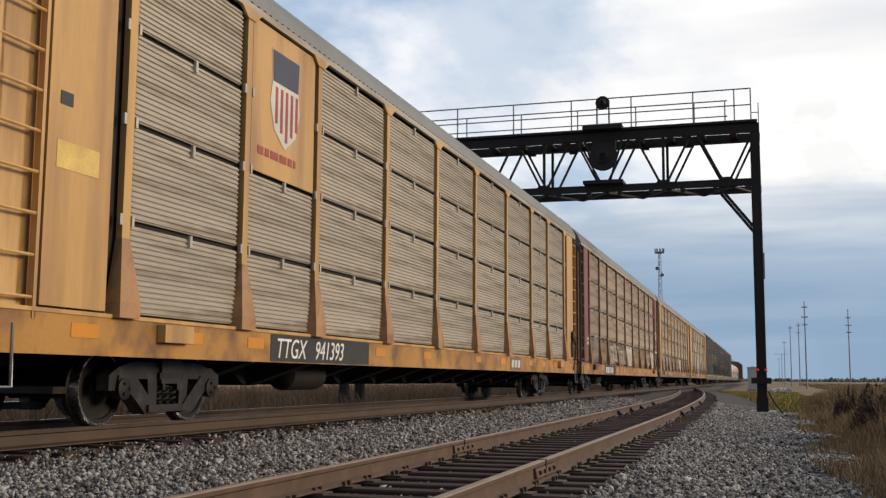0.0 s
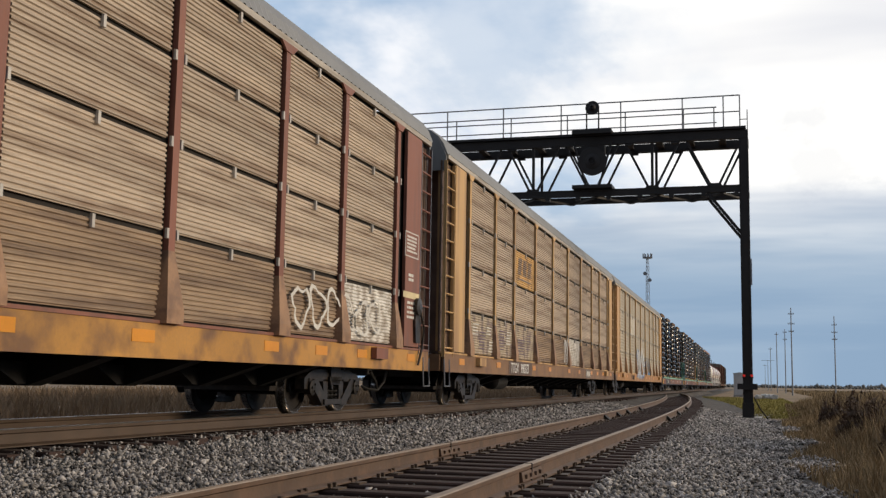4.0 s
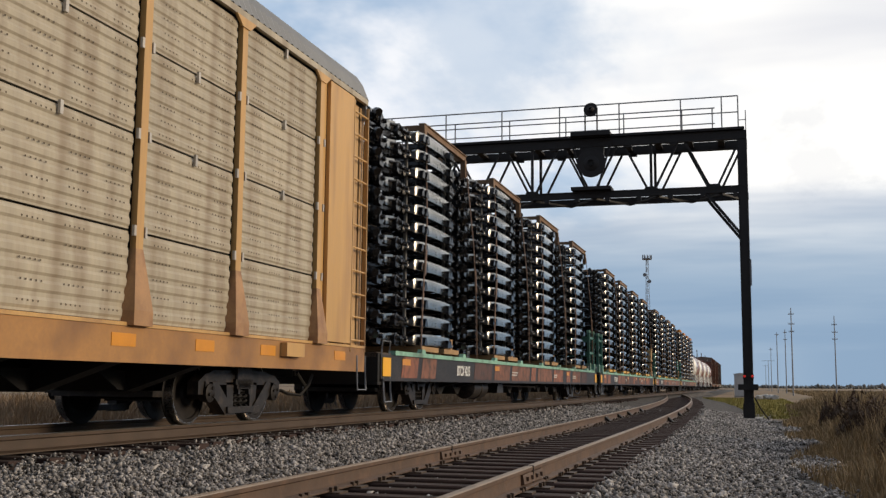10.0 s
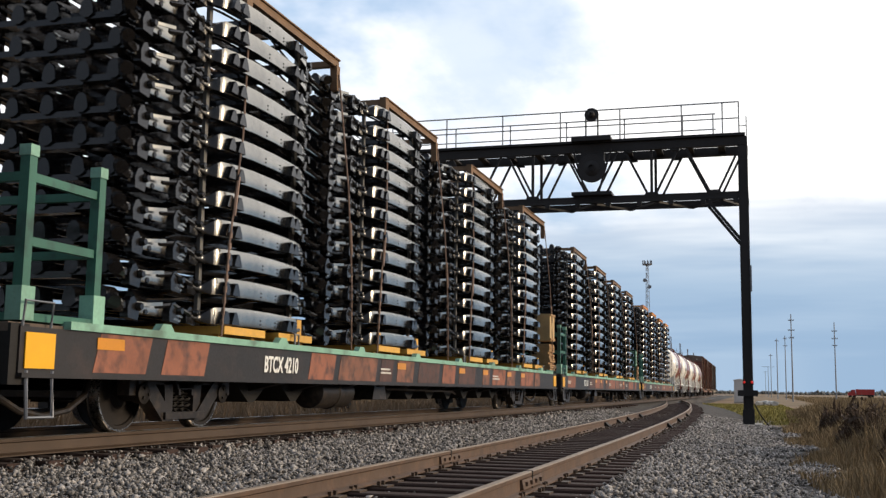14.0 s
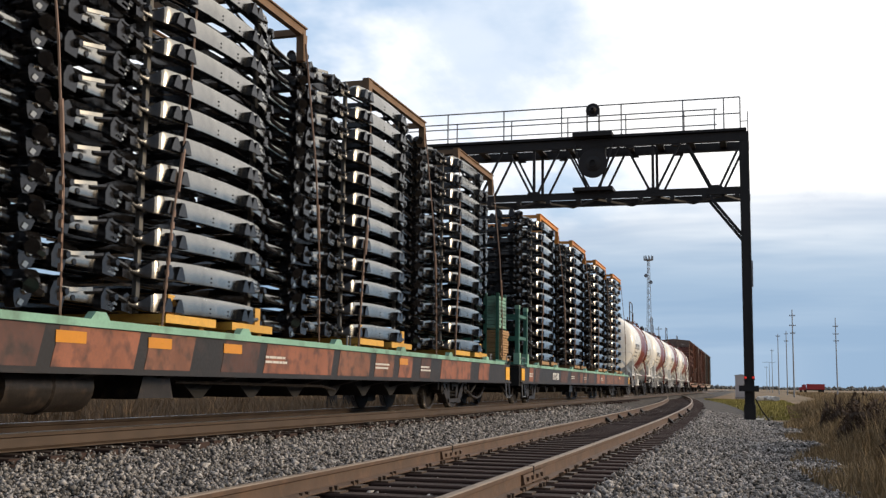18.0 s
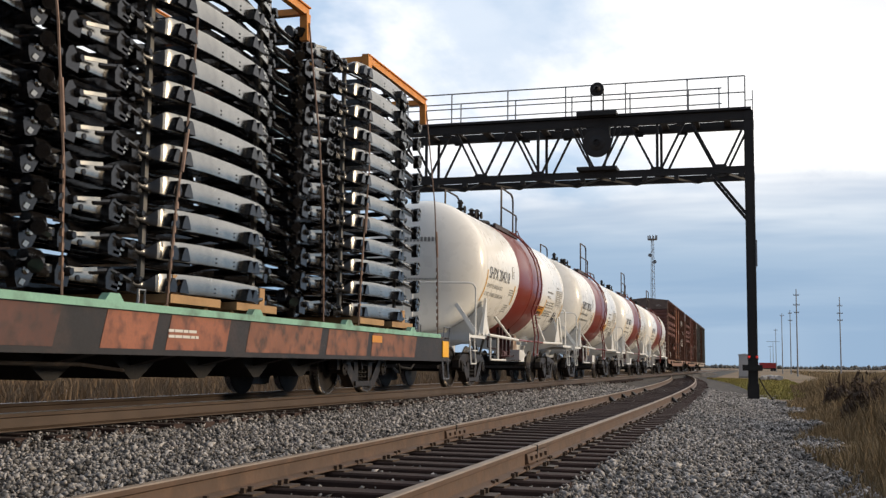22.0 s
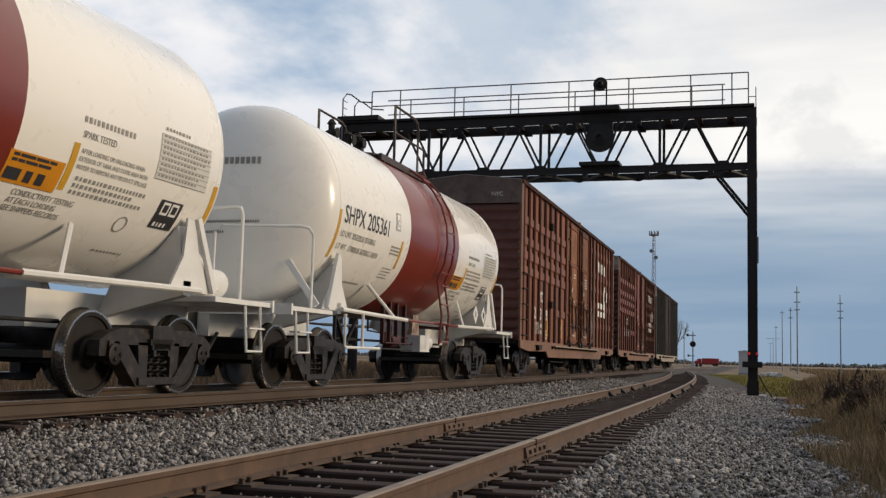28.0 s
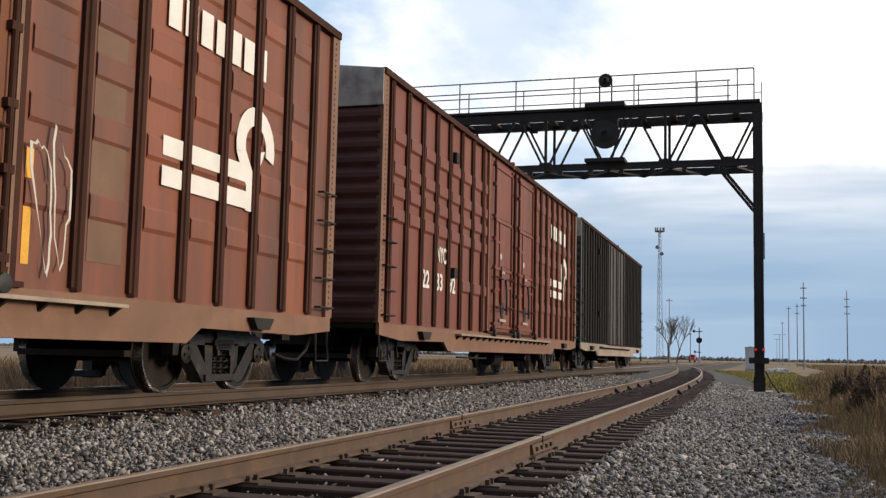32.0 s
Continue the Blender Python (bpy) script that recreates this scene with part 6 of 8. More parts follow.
    for yv, xv, hv in ((-1.62, -0.05, 0.52), (-1.05, 0.25, 0.34), (-1.48, 0.22, 0.30)):
        v = part("valve", Build().lathe([(0.07, zt - 0.02), (0.07, zt + hv * 0.45), (0.11, zt + hv * 0.47), (0.11, zt + hv * 0.56), (0.06, zt + hv * 0.6), (0.06, zt + hv * 0.8), (0.09, zt + hv * 0.83), (0.03, zt + hv)], 12, "z", (xv, yv, 0)), DARK, c, smooth=True)
        part("valve_wheel", Build().lathe([(0.02, -0.01), (0.10, -0.015), (0.10, 0.015), (0.02, 0.01)], 12, "x", (xv + 0.12, yv, zt + hv * 0.5)), DARK, v)
    for e, xr in ((1, 0.80), (-1, -0.78)):
        part("top_rail", Build().tube([(xr, -0.56, zt - 0.1), (xr, -0.56, zt + 0.98), (xr, 0.60, zt + 0.98), (xr, 0.78, zt + 0.92), (xr, 0.84, zt + 0.80), (xr, 0.84, zt - 0.15)], 0.028, 7), TOPBROWN, c, smooth=True)
        part("top_rail", Build().tube([(xr, -0.56, zt + 0.46), (xr, 1.20, zt + 0.46), (xr, 1.30, zt + 0.42), (xr, 1.34, zt + 0.34)], 0.022, 6), TOPBROWN, c, smooth=True)
        part("top_rail", Build().tube([(xr, 1.24, zt + 0.44), (xr, 1.24, zt - 0.2)], 0.024, 6), TOPBROWN, c)
    part("ladder_hook", Build().tube([(0.86, 0.84, zt - 0.1), (0.92, 0.90, zt - 0.02), (1.0, 0.8, zt - 0.2), (1.12, 0.78, zt - 0.32)], 0.02, 6), BAND, c)
    # markings
    a0 = radians(-3)
    shell_text(c, number, 0.39, BLACKINK, -4.66, a0 - 0.12, 0.92)
    light = {"SHPX 204218": ("LD LMT 205380LB 93150KG", "LT WT   57780LB 26230KG NEW"), "SHPX 205361": ("LD LMT 205200LB 93100KG", "LT WT   57800LB 26200KG NEW")}.get(number)
    for k in range(2):
        if light:
            tagged(shell_text(c, light[k], 0.135, GREYTXT, -4.68, a0 - 0.26 - 0.13 * k, 0.92, "stencil"), kind="stuff")
        else:
            shell_bars(c, GREYTXT, -4.66, a0 - 0.21 - 0.13 * k, 1.8 + 0.3 * k, 1, 0.07, fine=True)
    shell_bars(c, GREYTXT, -2.45, a0 - 0.20, 0.45, 3, 0.03, 0.03)
    shell_bars(c, GREYTXT, -2.45, a0 - 0.46, 0.5, 4, 0.025, 0.035, fine=True)
    shell_bars(c, GREYTXT, -3.6, a0 - 0.72, 0.7, 1, 0.03)
    shell_patch(c, GREYTXT, -2.36, a0 - 0.02, 0.22, 0.30, "stencil_box")
    shell_patch(c, CREAM, -2.33, a0 - 0.007, 0.16, 0.26, "stencil_field", lift=0.007)
    tape = mat("yellow_reflective_tape", (0.62, 0.34, 0.03), 0.4, 0, 0.1)
    for y, a, h in ((-4.86, -0.55, 0.75), (-1.98, -0.50, 0.5), (2.24, -0.54, 0.47), (4.82, -0.69, 0.70)):
        shell_patch(c, tape, y, a, 0.085, h, "reflective_tape")
    if number.endswith("361"):
        for y, m, r_ in ((3.35, WHITE, 0.21), (4.02, GREYTXT, 0.20)):
            part("diamond_placard", Build().prism([(y - r_, 1.46), (y, 1.46 - r_), (y + r_, 1.46), (y, 1.46 + r_)], 1.41, 1.416, "x"), WHITEP, c, "white diamond placard")
            part("placard_mark", Build().prism([(y - 0.07, 1.43), (y + 0.05, 1.38), (y + 0.07, 1.50), (y - 0.05, 1.54)], 1.417, 1.42, "x"), BLACKINK if m is GREYTXT else GREYTXT, c)
    part("stencil_letter", wrap(letters("C", 0.16, GREYTXT, 0.001), -2.30, a0 + 0.03, 0.009), None, c)
    # emergency notice, stencils, data table and placard behind the band
    shell_patch(c, ORANGE, 1.47, -0.57, 0.74, 0.30, "notice_panel", "orange notice panel with dark print", 0.009)
    shell_bars(c, BLACKINK, 1.52, -0.385, 0.62, 2, 0.028, 0.022, lift=0.012)
    shell_bars(c, BLACKINK, 1.50, -0.475, 0.66, 1, 0.11, lift=0.012)
    shell_bars(c, GREYTXT, 2.32, -0.06, 0.9, 1, 0.055, fine=True)
    for text, size, y, a in (("SPARK TESTED", 0.095, 2.33, -0.19), ("AFTER LOADING OR UNLOADING WASH", 0.066, 2.36, -0.285), ("EXTERIOR OF TANK AND DOME AREA WITH", 0.066, 2.36, -0.335),
                             ("WATER TO REMOVE ANY PRODUCT SPILLAGE", 0.066, 2.36, -0.385), ("CONDUCTIVITY TESTING", 0.088, 1.72, -0.635), ("AT EACH LOADING", 0.088, 1.72, -0.69), ("SEE SHIPPERS RECORDS", 0.088, 1.72, -0.745)):
        tagged(shell_text(c, text, size, GREYTXT, y, a, 0.85, "stencil"), kind="stuff")
    shell_bars(c, GREYTXT, 2.42, -0.43, 1.2, 3, 0.04, 0.03, fine=True)
    shell_bars(c, GREYTXT, 3.38, -0.92, 0.55, 1, 0.03, fine=True)
    rg = Build()
    rg.add([(q * math.cos(k * 0.3927), q * math.sin(k * 0.3927), 0) for q in (0.10, 0.085) for k in range(16)], [(k, (k + 1) % 16, 16 + (k + 1) % 16, 16 + k) for k in range(16)])
    part("round_mark", wrap(rg.mesh("round_mark", GREYTXT), 3.45, -0.68, 0.006), None, c)
    shell_patch(c, mat("pale_stencil_table", (0.62, 0.61, 0.58), 0.5, 0, 0.06), 3.62, -0.30, 1.03, 0.48, "data_table", "pale stencilled data table")
    for k in range(9):
        shell_patch(c, GREYTXT, 3.62, -0.302 + k * 0.0388, 1.03, 0.006, "table_line", lift=0.008)
    shell_bars(c, GREYTXT, 3.66, 0.005, 0.95, 8, 0.022, 0.0374, lift=0.008, fine=True)
    shell_bars(c, GREYTXT, 3.70, 0.065, 0.6, 1, 0.035, fine=True)
    shell_patch(c, BLACKINK, 3.90, -0.65, 0.43, 0.34, "placard", "black and white placard", 0.007)
    for dy, da in ((0.06, 0.11), (0.23, 0.11)):
        shell_patch(c, WHITE, 3.90 + dy, -0.65 + da, 0.14, 0.15, "placard_field", "", 0.009)
        shell_patch(c, BLACKINK, 3.925 + dy, -0.65 + da + 0.02, 0.09, 0.09, "placard_mark", "", 0.011)
    shell_bars(c, WHITE, 3.95, -0.60, 0.34, 1, 0.05, lift=0.009, fine=True)
    # marks on the head that faces forward along the train
    for z, w in ((TZ + 0.55, 0.9), (TZ + 0.3, 0.35), (TZ - 0.35, 0.9), (TZ - 0.5, 0.45)):
        bb = Build()
        p = -0.55
        while p < -0.55 + w * 1.2:
            rr = math.hypot(p, z - TZ)
            yy = -cyl - (end - cyl) * math.sqrt(max(0, 1 - (rr / TR) ** 2)) - 0.012
            q = 0.05 if z > TZ + 0.5 else 0.018
            bb.box(p, p + q, yy - 0.004, yy + 0.02, z - q, z + q)
            p += q * 1.5 + 0.01
        tagged(part("head_mark", bb, GREYTXT, c), kind="stuff")
    return c


for u, number in ((230.1, "SHPX 204218"), (243.55, "SHPX 204216"), (256.9, "SHPX 204219"), (270.25, "SHPX 205361")):
    tank_car(u, number, "cream-white tank car with a broad oxide-red band")

# ---- boxcars ----
BOXRED = mat("faded_boxcar_red", (0.225, 0.072, 0.038), 0.6, 0, 0.24, 0.7, 25, 0.001, (0.105, 0.046, 0.034), 0.58, True, each=0.12)
BOXRED2 = mat("boxcar_oxide_red", (0.175, 0.050, 0.032), 0.6, 0, 0.14, 0.7, 25, 0.001, (0.10, 0.04, 0.03), 0.25, True)
BOXDARK = mat("dark_green_black_boxcar", (0.042, 0.046, 0.045), 0.6, 0, 0.2, 0.7, 25, 0.001, (0.08, 0.075, 0.07), 0.3, True)
# near-black brown: the shade on the ribs is put into this colour
BOXRIB = mat("dark_rib_and_shade", (0.055, 0.024, 0.017), 0.8, 0, 0.3, 1.5, 25, spec=0.15)
SILLTAN = mat("dusty_tan_sill", (0.20, 0.105, 0.065), 0.65, 0, 0.25, 1.2, 30, 0.001, (0.17, 0.09, 0.055), 0.42)
RUSTDOOR = mat("rusty_orange_door", (0.185, 0.064, 0.028), 0.7, 0, 0.28, 1.0, 25, 0.001, (0.10, 0.042, 0.024), 0.5, True)
RUSTPANEL = mat("ochre_rust_panel", (0.235, 0.087, 0.028), 0.7, 0, 0.28, 1.3, 22, 0.001, (0.12, 0.05, 0.026), 0.5, each=0.15)
GREASE = mat("black_grease", (0.012, 0.010, 0.009), 0.5, 0, 0.3)
SCUFF = mat("scuffed_pale_steel", (0.42, 0.36, 0.30), 0.6, 0.2, 0.3, 4, 30)
RUNBOARD = mat("worn_running_board", (0.32, 0.27, 0.22), 0.7, 0.2, 0.3, 3, 30)
ENDGREY = mat("grey_roof_end", (0.42, 0.39, 0.36), 0.65, 0.1, 0.2, 1.5, 20, 0, (0.25, 0.21, 0.19), 0.4)
ENDBROWN = mat("brown_grey_end_beam", (0.12, 0.085, 0.072), 0.65, 0, 0.25, 1.5, 20, 0, (0.07, 0.045, 0.04), 0.4)
PATCH = mat("brown_primer_patch", (0.17, 0.095, 0.06), 0.7, 0, 0.2, 2, 30)


def boxcar(u0, u1, paint, door, label, ribs, doors=(6.95, 11.75), detail=True):
    L = u1 - u0
    c = car_root("boxcar", label, u0, u1, L - 4.6, "boxcars at the rear", "railway car")
    u, y0, x, zb, zt = (u0 + u1) / 2, -L / 2, HALF_W, 0.99, 5.08
    xw = x - 0.05
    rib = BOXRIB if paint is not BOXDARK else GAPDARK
    d0, d1 = y0 + doors[0], y0 + doors[1]
    for s in (1, -1):
        edges = [y0] + [y0 + q for q in ribs] + [-y0]
        for a, b_ in zip(edges, edges[1:]):
            if s > 0 and a >= d0 - 0.05 and b_ <= d1 + 0.05:
                continue
            part("wall_panel", Build().box(min(s * xw, s * (xw - 0.04)), max(s * xw, s * (xw - 0.04)), a, b_, zb, zt), paint, c)
        for q in ribs:
            yy = y0 + q
            if s > 0 and d0 - 0.01 < yy < d1 + 0.01:
                continue
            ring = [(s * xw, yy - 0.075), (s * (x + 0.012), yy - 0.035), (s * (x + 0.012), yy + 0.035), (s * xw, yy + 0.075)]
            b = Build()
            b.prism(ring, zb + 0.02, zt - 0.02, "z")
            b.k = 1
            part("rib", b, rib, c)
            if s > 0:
                # dark strip along one flank, built in place of the rib's shade
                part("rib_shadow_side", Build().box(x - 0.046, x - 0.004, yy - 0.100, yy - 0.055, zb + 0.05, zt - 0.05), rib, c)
    part("roof", Build().prism([(-x - 0.02, zt), (x + 0.02, zt), (x + 0.02, zt + 0.07), (0, zt + 0.24), (-x - 0.02, zt + 0.07)], y0 + 0.02, -y0 - 0.02), ENDGREY, c, "low-pitched grey roof")
    part("roof_edge", Build().box(x - 0.02, x + 0.035, y0, -y0, zt - 0.03, zt + 0.075), BOXRIB, c)
    part("floor", Build().box(-x + 0.1, x - 0.1, y0 + 0.05, -y0 - 0.05, zb - 0.08, zb), DARK, c)
    part("center_sill", Build().box(-0.4, 0.4, y0 + 0.2, -y0 - 0.2, 0.62, zb - 0.08), DARK, c)
    for s in (1, -1):
        ring = [(y0 + 0.05, zb), (-y0 - 0.05, zb), (-y0 - 0.05, 0.80), (-y0 - 1.1, 0.72), (-y0 - 3.6, 0.74), (-y0 - 3.9, 0.57), (y0 + 3.9, 0.57), (y0 + 3.6, 0.74), (y0 + 1.1, 0.72), (y0 + 0.05, 0.80)]
        part("side_sill", Build().prism(ring, s * (x - 0.05), s * (x + 0.005), "x"), SILLTAN if paint is not BOXDARK else RUNBOARD, c, "dusty tan-brown side sill")
    part("running_board", Build().box(x + 0.006, x + 0.14, d0 - 2.6, d1 + 1.6, 0.885, 0.92), RUNBOARD, c, "worn steel running board under the doors")
    for k in range(18):
        yy = d0 - 2.5 + k * (d1 - d0 + 4.0) / 17
        part("board_bracket", Build().prism([(x + 0.006, 0.88), (x + 0.12, 0.88), (x + 0.006, 0.80)], yy - 0.02, yy + 0.02), DARK, c)
    for k in range(7):
        yy = y0 + 2.8 + k * (L - 5.6) / 6
        part("cross_bearer", Build().prism([(-1.44, zb - 0.09), (1.44, zb - 0.09), (1.44, 0.75), (0.45, 0.58), (-0.45, 0.58), (-1.44, 0.75)], yy - 0.08, yy + 0.08), DARK, c)
    # ends with horizontal corrugations, ladders, steps
    for s in (-1, 1):
        ye = s * L / 2
        line = []
        n = 14
        for k in range(n):
            z, h = zb + k * (zt - 0.55 - zb) / n, (zt - 0.55 - zb) / n
            line += [(0.0, z), (0.05, z + h * 0.3), (0.05, z + h * 0.6), (0.0, z + h * 0.9)]
        e = Build()
        e.sheet([(ye + s * (p - 0.02), z) for p, z in line], -x + 0.04, x - 0.04, "x")
        # end walls darker than the sides: their shade is put into the brown
        part("end_wall", e, mat("shaded_end_wall_brown", (0.10, 0.036, 0.029), 0.7, 0, 0.2) if paint is not BOXDARK else BOXDARK, c, "horizontally ribbed end wall")
        part("end_top", Build().prism([(-x, zt - 0.55), (x, zt - 0.55), (x, zt + 0.05), (0, zt + 0.22), (-x, zt + 0.05)], ye - 0.03, ye + 0.03), ENDGREY if paint is not BOXRED else ENDBROWN, c)
        part("corner_post", Build().box(x - 0.09, x + 0.005, min(ye, ye - s * 0.22), max(ye, ye - s * 0.22), zb, zt), SILLTAN if detail else paint, c)
        if detail:
            rv = Build()
            for k in range(48):
                rv.box(x + 0.005, x + 0.010, ye - s * 0.13 - 0.012, ye - s * 0.13 + 0.012, zb + 0.1 + k * 0.082, zb + 0.13 + k * 0.082)
            tagged(part("rivet_row", rv, BOXRIB, c), kind="stuff")
        for j in range(5):
            z = 1.12 + j * 0.40
            part("grab_iron", Build().tube([(x, ye - s * 0.12, z), (x + 0.08, ye - s * 0.13, z), (x + 0.08, ye - s * 0.58, z), (x, ye - s * 0.59, z)], 0.016, 6), DARK, c)
        part("corner_step", Build().tube([(x - 0.02, ye - s * 0.1, 0.85), (x, ye - s * 0.1, 0.38), (x, ye - s * 0.5, 0.38), (x - 0.02, ye - s * 0.5, 0.85)], 0.02, 6), DARK, c)
        part("jack_pad", Build().prism([(ye - s * 2.55, 0.90), (ye - s * 2.0, 0.90), (ye - s * 2.12, 0.76), (ye - s * 2.43, 0.76)], x, x + 0.10, "x"), DARK, c)
        coupler(c, ye, s, 0.85)
        add_truck(c, s * (L / 2 - 2.3), 0.457, u)
    part("brake_tank", Build().lathe([(0.05, -0.5), (0.2, -0.45), (0.2, 0.45), (0.05, 0.5)], 14, "y", (0.7, 1.5, 0.45)), DARK, c, smooth=True)
    part("brake_rod", Build().tube([(1.2, -3.4, 0.45), (1.2, -1.0, 0.43), (1.1, -0.8, 0.55)], 0.022, 6), DARK, c)
    # two plug doors with lock bars, latch boxes and rollers
    mid = (d0 + d1) / 2
    sheet = RUSTPANEL if door is RUSTDOOR else door
    for a, b_ in ((d0, mid), (mid, d1)):
        w = b_ - a
        d = part("door", Build().box(xw - 0.03, xw + 0.012, a + 0.03, b_ - 0.03, zb + 0.08, zt - 0.10), door, c, "rusty plug door")
        if not detail:
            for q in (0.12, 0.5, 0.92):
                part("lock_bar", Build().tube([(xw + 0.055, a + q * w, zb + 0.05), (xw + 0.055, a + q * w, zt - 0.12)], 0.024, 6), BOXRIB, d)
            continue
        for q in (0.05, 0.93):
            part("stile", Build().box(xw + 0.012, xw + 0.050, a + q * w - 0.05, a + q * w + 0.05, zb + 0.10, zt - 0.12), door, d)
        for z, p, q in ((1.16, 0.07, 0.91), (1.55, 0.07, 0.45), (2.02, 0.07, 0.45), (2.50, 0.07, 0.91), (3.12, 0.07, 0.42), (3.62, 0.07, 0.91), (4.86, 0.07, 0.91), (1.62, 0.62, 0.91), (2.12, 0.62, 0.91)):
            part("door_rail", Build().box(xw + 0.012, xw + 0.042, a + p * w, a + q * w, z - 0.032, z + 0.032), door, d)
        for z0, z1, p in ((1.2, 2.48, 0.24), (2.54, 3.60, 0.24), (2.54, 3.60, 0.44)):
            part("mullion", Build().box(xw + 0.012, xw + 0.038, a + p * w - 0.03, a + p * w + 0.03, z0, z1), door, d)
        for p, q, z0, z1 in ((0.10, 0.42, 3.70, 4.80), (0.44, 0.89, 3.70, 4.80), (0.27, 0.41, 2.60, 3.08), (0.27, 0.41, 3.16, 3.56), (0.47, 0.89, 2.58, 3.56), (0.64, 0.89, 2.18, 2.44), (0.64, 0.89, 1.68, 2.06), (0.27, 0.43, 1.6, 1.96), (0.64, 0.89, 1.22, 1.56), (0.27, 0.58, 1.22, 1.5)):
            part("door_panel", Build().prism([(xw + 0.012, a + p * w), (xw + 0.026, a + p * w + 0.03), (xw + 0.026, a + q * w - 0.03), (xw + 0.012, a + q * w)], z0, z1, "z"), sheet, d)
        for q in (0.16, 0.97):
            yy = a + q * w
            part("lock_bar", Build().tube([(xw + 0.085, yy, zb + 0.02), (xw + 0.085, yy, zt - 0.10)], 0.030, 8), BOXRIB, d)
            for z in (1.22, 1.95, 2.50, 3.15, 3.66, 4.4, 4.88):
                part("bar_bracket", Build().cube(xw + 0.06, yy, z, 0.10, 0.13, 0.075), BOXRIB if q > 0.5 else door, d)
            part("roller", Build().lathe([(0.03, -0.04), (0.085, -0.03), (0.085, 0.03), (0.03, 0.04)], 14, "x", (x + 0.06, yy, zb + 0.02)), GREASE, d, smooth=True)
            part("roller_arm", Build().prism([(yy - 0.10, zb + 0.16), (yy + 0.10, zb + 0.16), (yy + 0.05, zb - 0.02), (yy - 0.05, zb - 0.02)], x - 0.03, x + 0.03, "x"), BOXRIB, d)
        # latch box with its cranked arms
        yl = a + 0.53 * w
        part("latch_box", Build().box(xw + 0.042, xw + 0.075, yl - 0.15, yl + 0.13, 1.72, 2.56), RUSTPANEL if door is RUSTDOOR else door, d)
        for q in (-0.11, 0.04):
            part("white_dash", Build().box(xw + 0.076, xw + 0.079, yl + q, yl + q + 0.07, 2.40, 2.46), PALE, d)
        for z in (1.62, 2.30):
            part("latch_arm", Build().tube([(xw + 0.085, a + 0.16 * w, z), (xw + 0.10, yl - 0.12, z - 0.03)], 0.020, 6), BOXRIB, d)
            part("latch_arm", Build().tube([(xw + 0.10, yl + 0.10, z - 0.05), (xw + 0.095, a + 0.75 * w, z + 0.02), (xw + 0.085, a + 0.97 * w, z)], 0.020, 6), BOXRIB, d)
        part("lock_handle", Build().tube([(xw + 0.10, yl + 0.14, 2.25), (xw + 0.13, yl + 0.12, 1.95), (xw + 0.12, yl + 0.16, 1.45)], 0.026, 7), GREASE, d, smooth=True)
        r = random.Random(int(a * 10))
        grease = Build()
        ring = [(yl + 0.05 + 0.16 * math.cos(k * 0.5236) * r.uniform(0.5, 1.2), 1.62 + 0.42 * math.sin(k * 0.5236) * r.uniform(0.6, 1.15)) for k in range(12)]
        part("grease_stain", grease.prism(ring, xw + 0.045, xw + 0.048, "x"), GREASE, d, "black grease stain")
        part("kick_bar", Build().box(xw + 0.05, xw + 0.075, yl - 0.30, yl + 0.28, 1.285, 1.345), SCUFF, d, "scuffed pale bar")
        if door is RUSTDOOR:
            bars(d, PALE, a + 0.60 * w, 3.36, xw + 0.03, 0.42, 2 if a == d0 else 4, 0.05, 0.045, name="stencil_print")
        rg = Build()
        rg.lathe([(0.045, 0.0), (0.075, 0.0), (0.075, 0.004), (0.045, 0.004)], 14, "x", (xw + 0.044, a + 0.47 * w, 2.80))
        part("round_mark", rg, PALE, d)
    teeth = Build()
    for k in range(int((d1 - d0) / 0.11)):
        teeth.prism([(d0 + k * 0.11, zb - 0.005), (d0 + k * 0.11 + 0.09, zb - 0.005), (d0 + k * 0.11 + 0.045, zb + 0.055)], x + 0.03, x + 0.05, "x")
    tagged(part("track_teeth", teeth, BOXRIB, c), kind="stuff")
    for q in (d0 - 0.10, d1 + 0.02):
        part("door_post", Build().box(xw, x + 0.01, q, q + 0.10, zb, zt - 0.02), SILLTAN if detail else paint, c)
    part("door_track", Build().box(xw, x + 0.05, d0 - 0.2, d1 + 0.2, zb + 0.0, zb + 0.05), BOXRIB, c)
    for yy, z in ((4.02, 4.30), (4.02, 2.0)):
        part("lamp_bracket", Build().box(x - 0.02, x + 0.07, y0 + yy, y0 + yy + 0.2, z, z + 0.2), GAPDARK, c)
    part("roof_walk_stop", Build().box(x - 0.02, x + 0.05, -0.05, 0.05, zt - 0.05, zt + 0.12), paint, c)
    return c, y0, x, xw


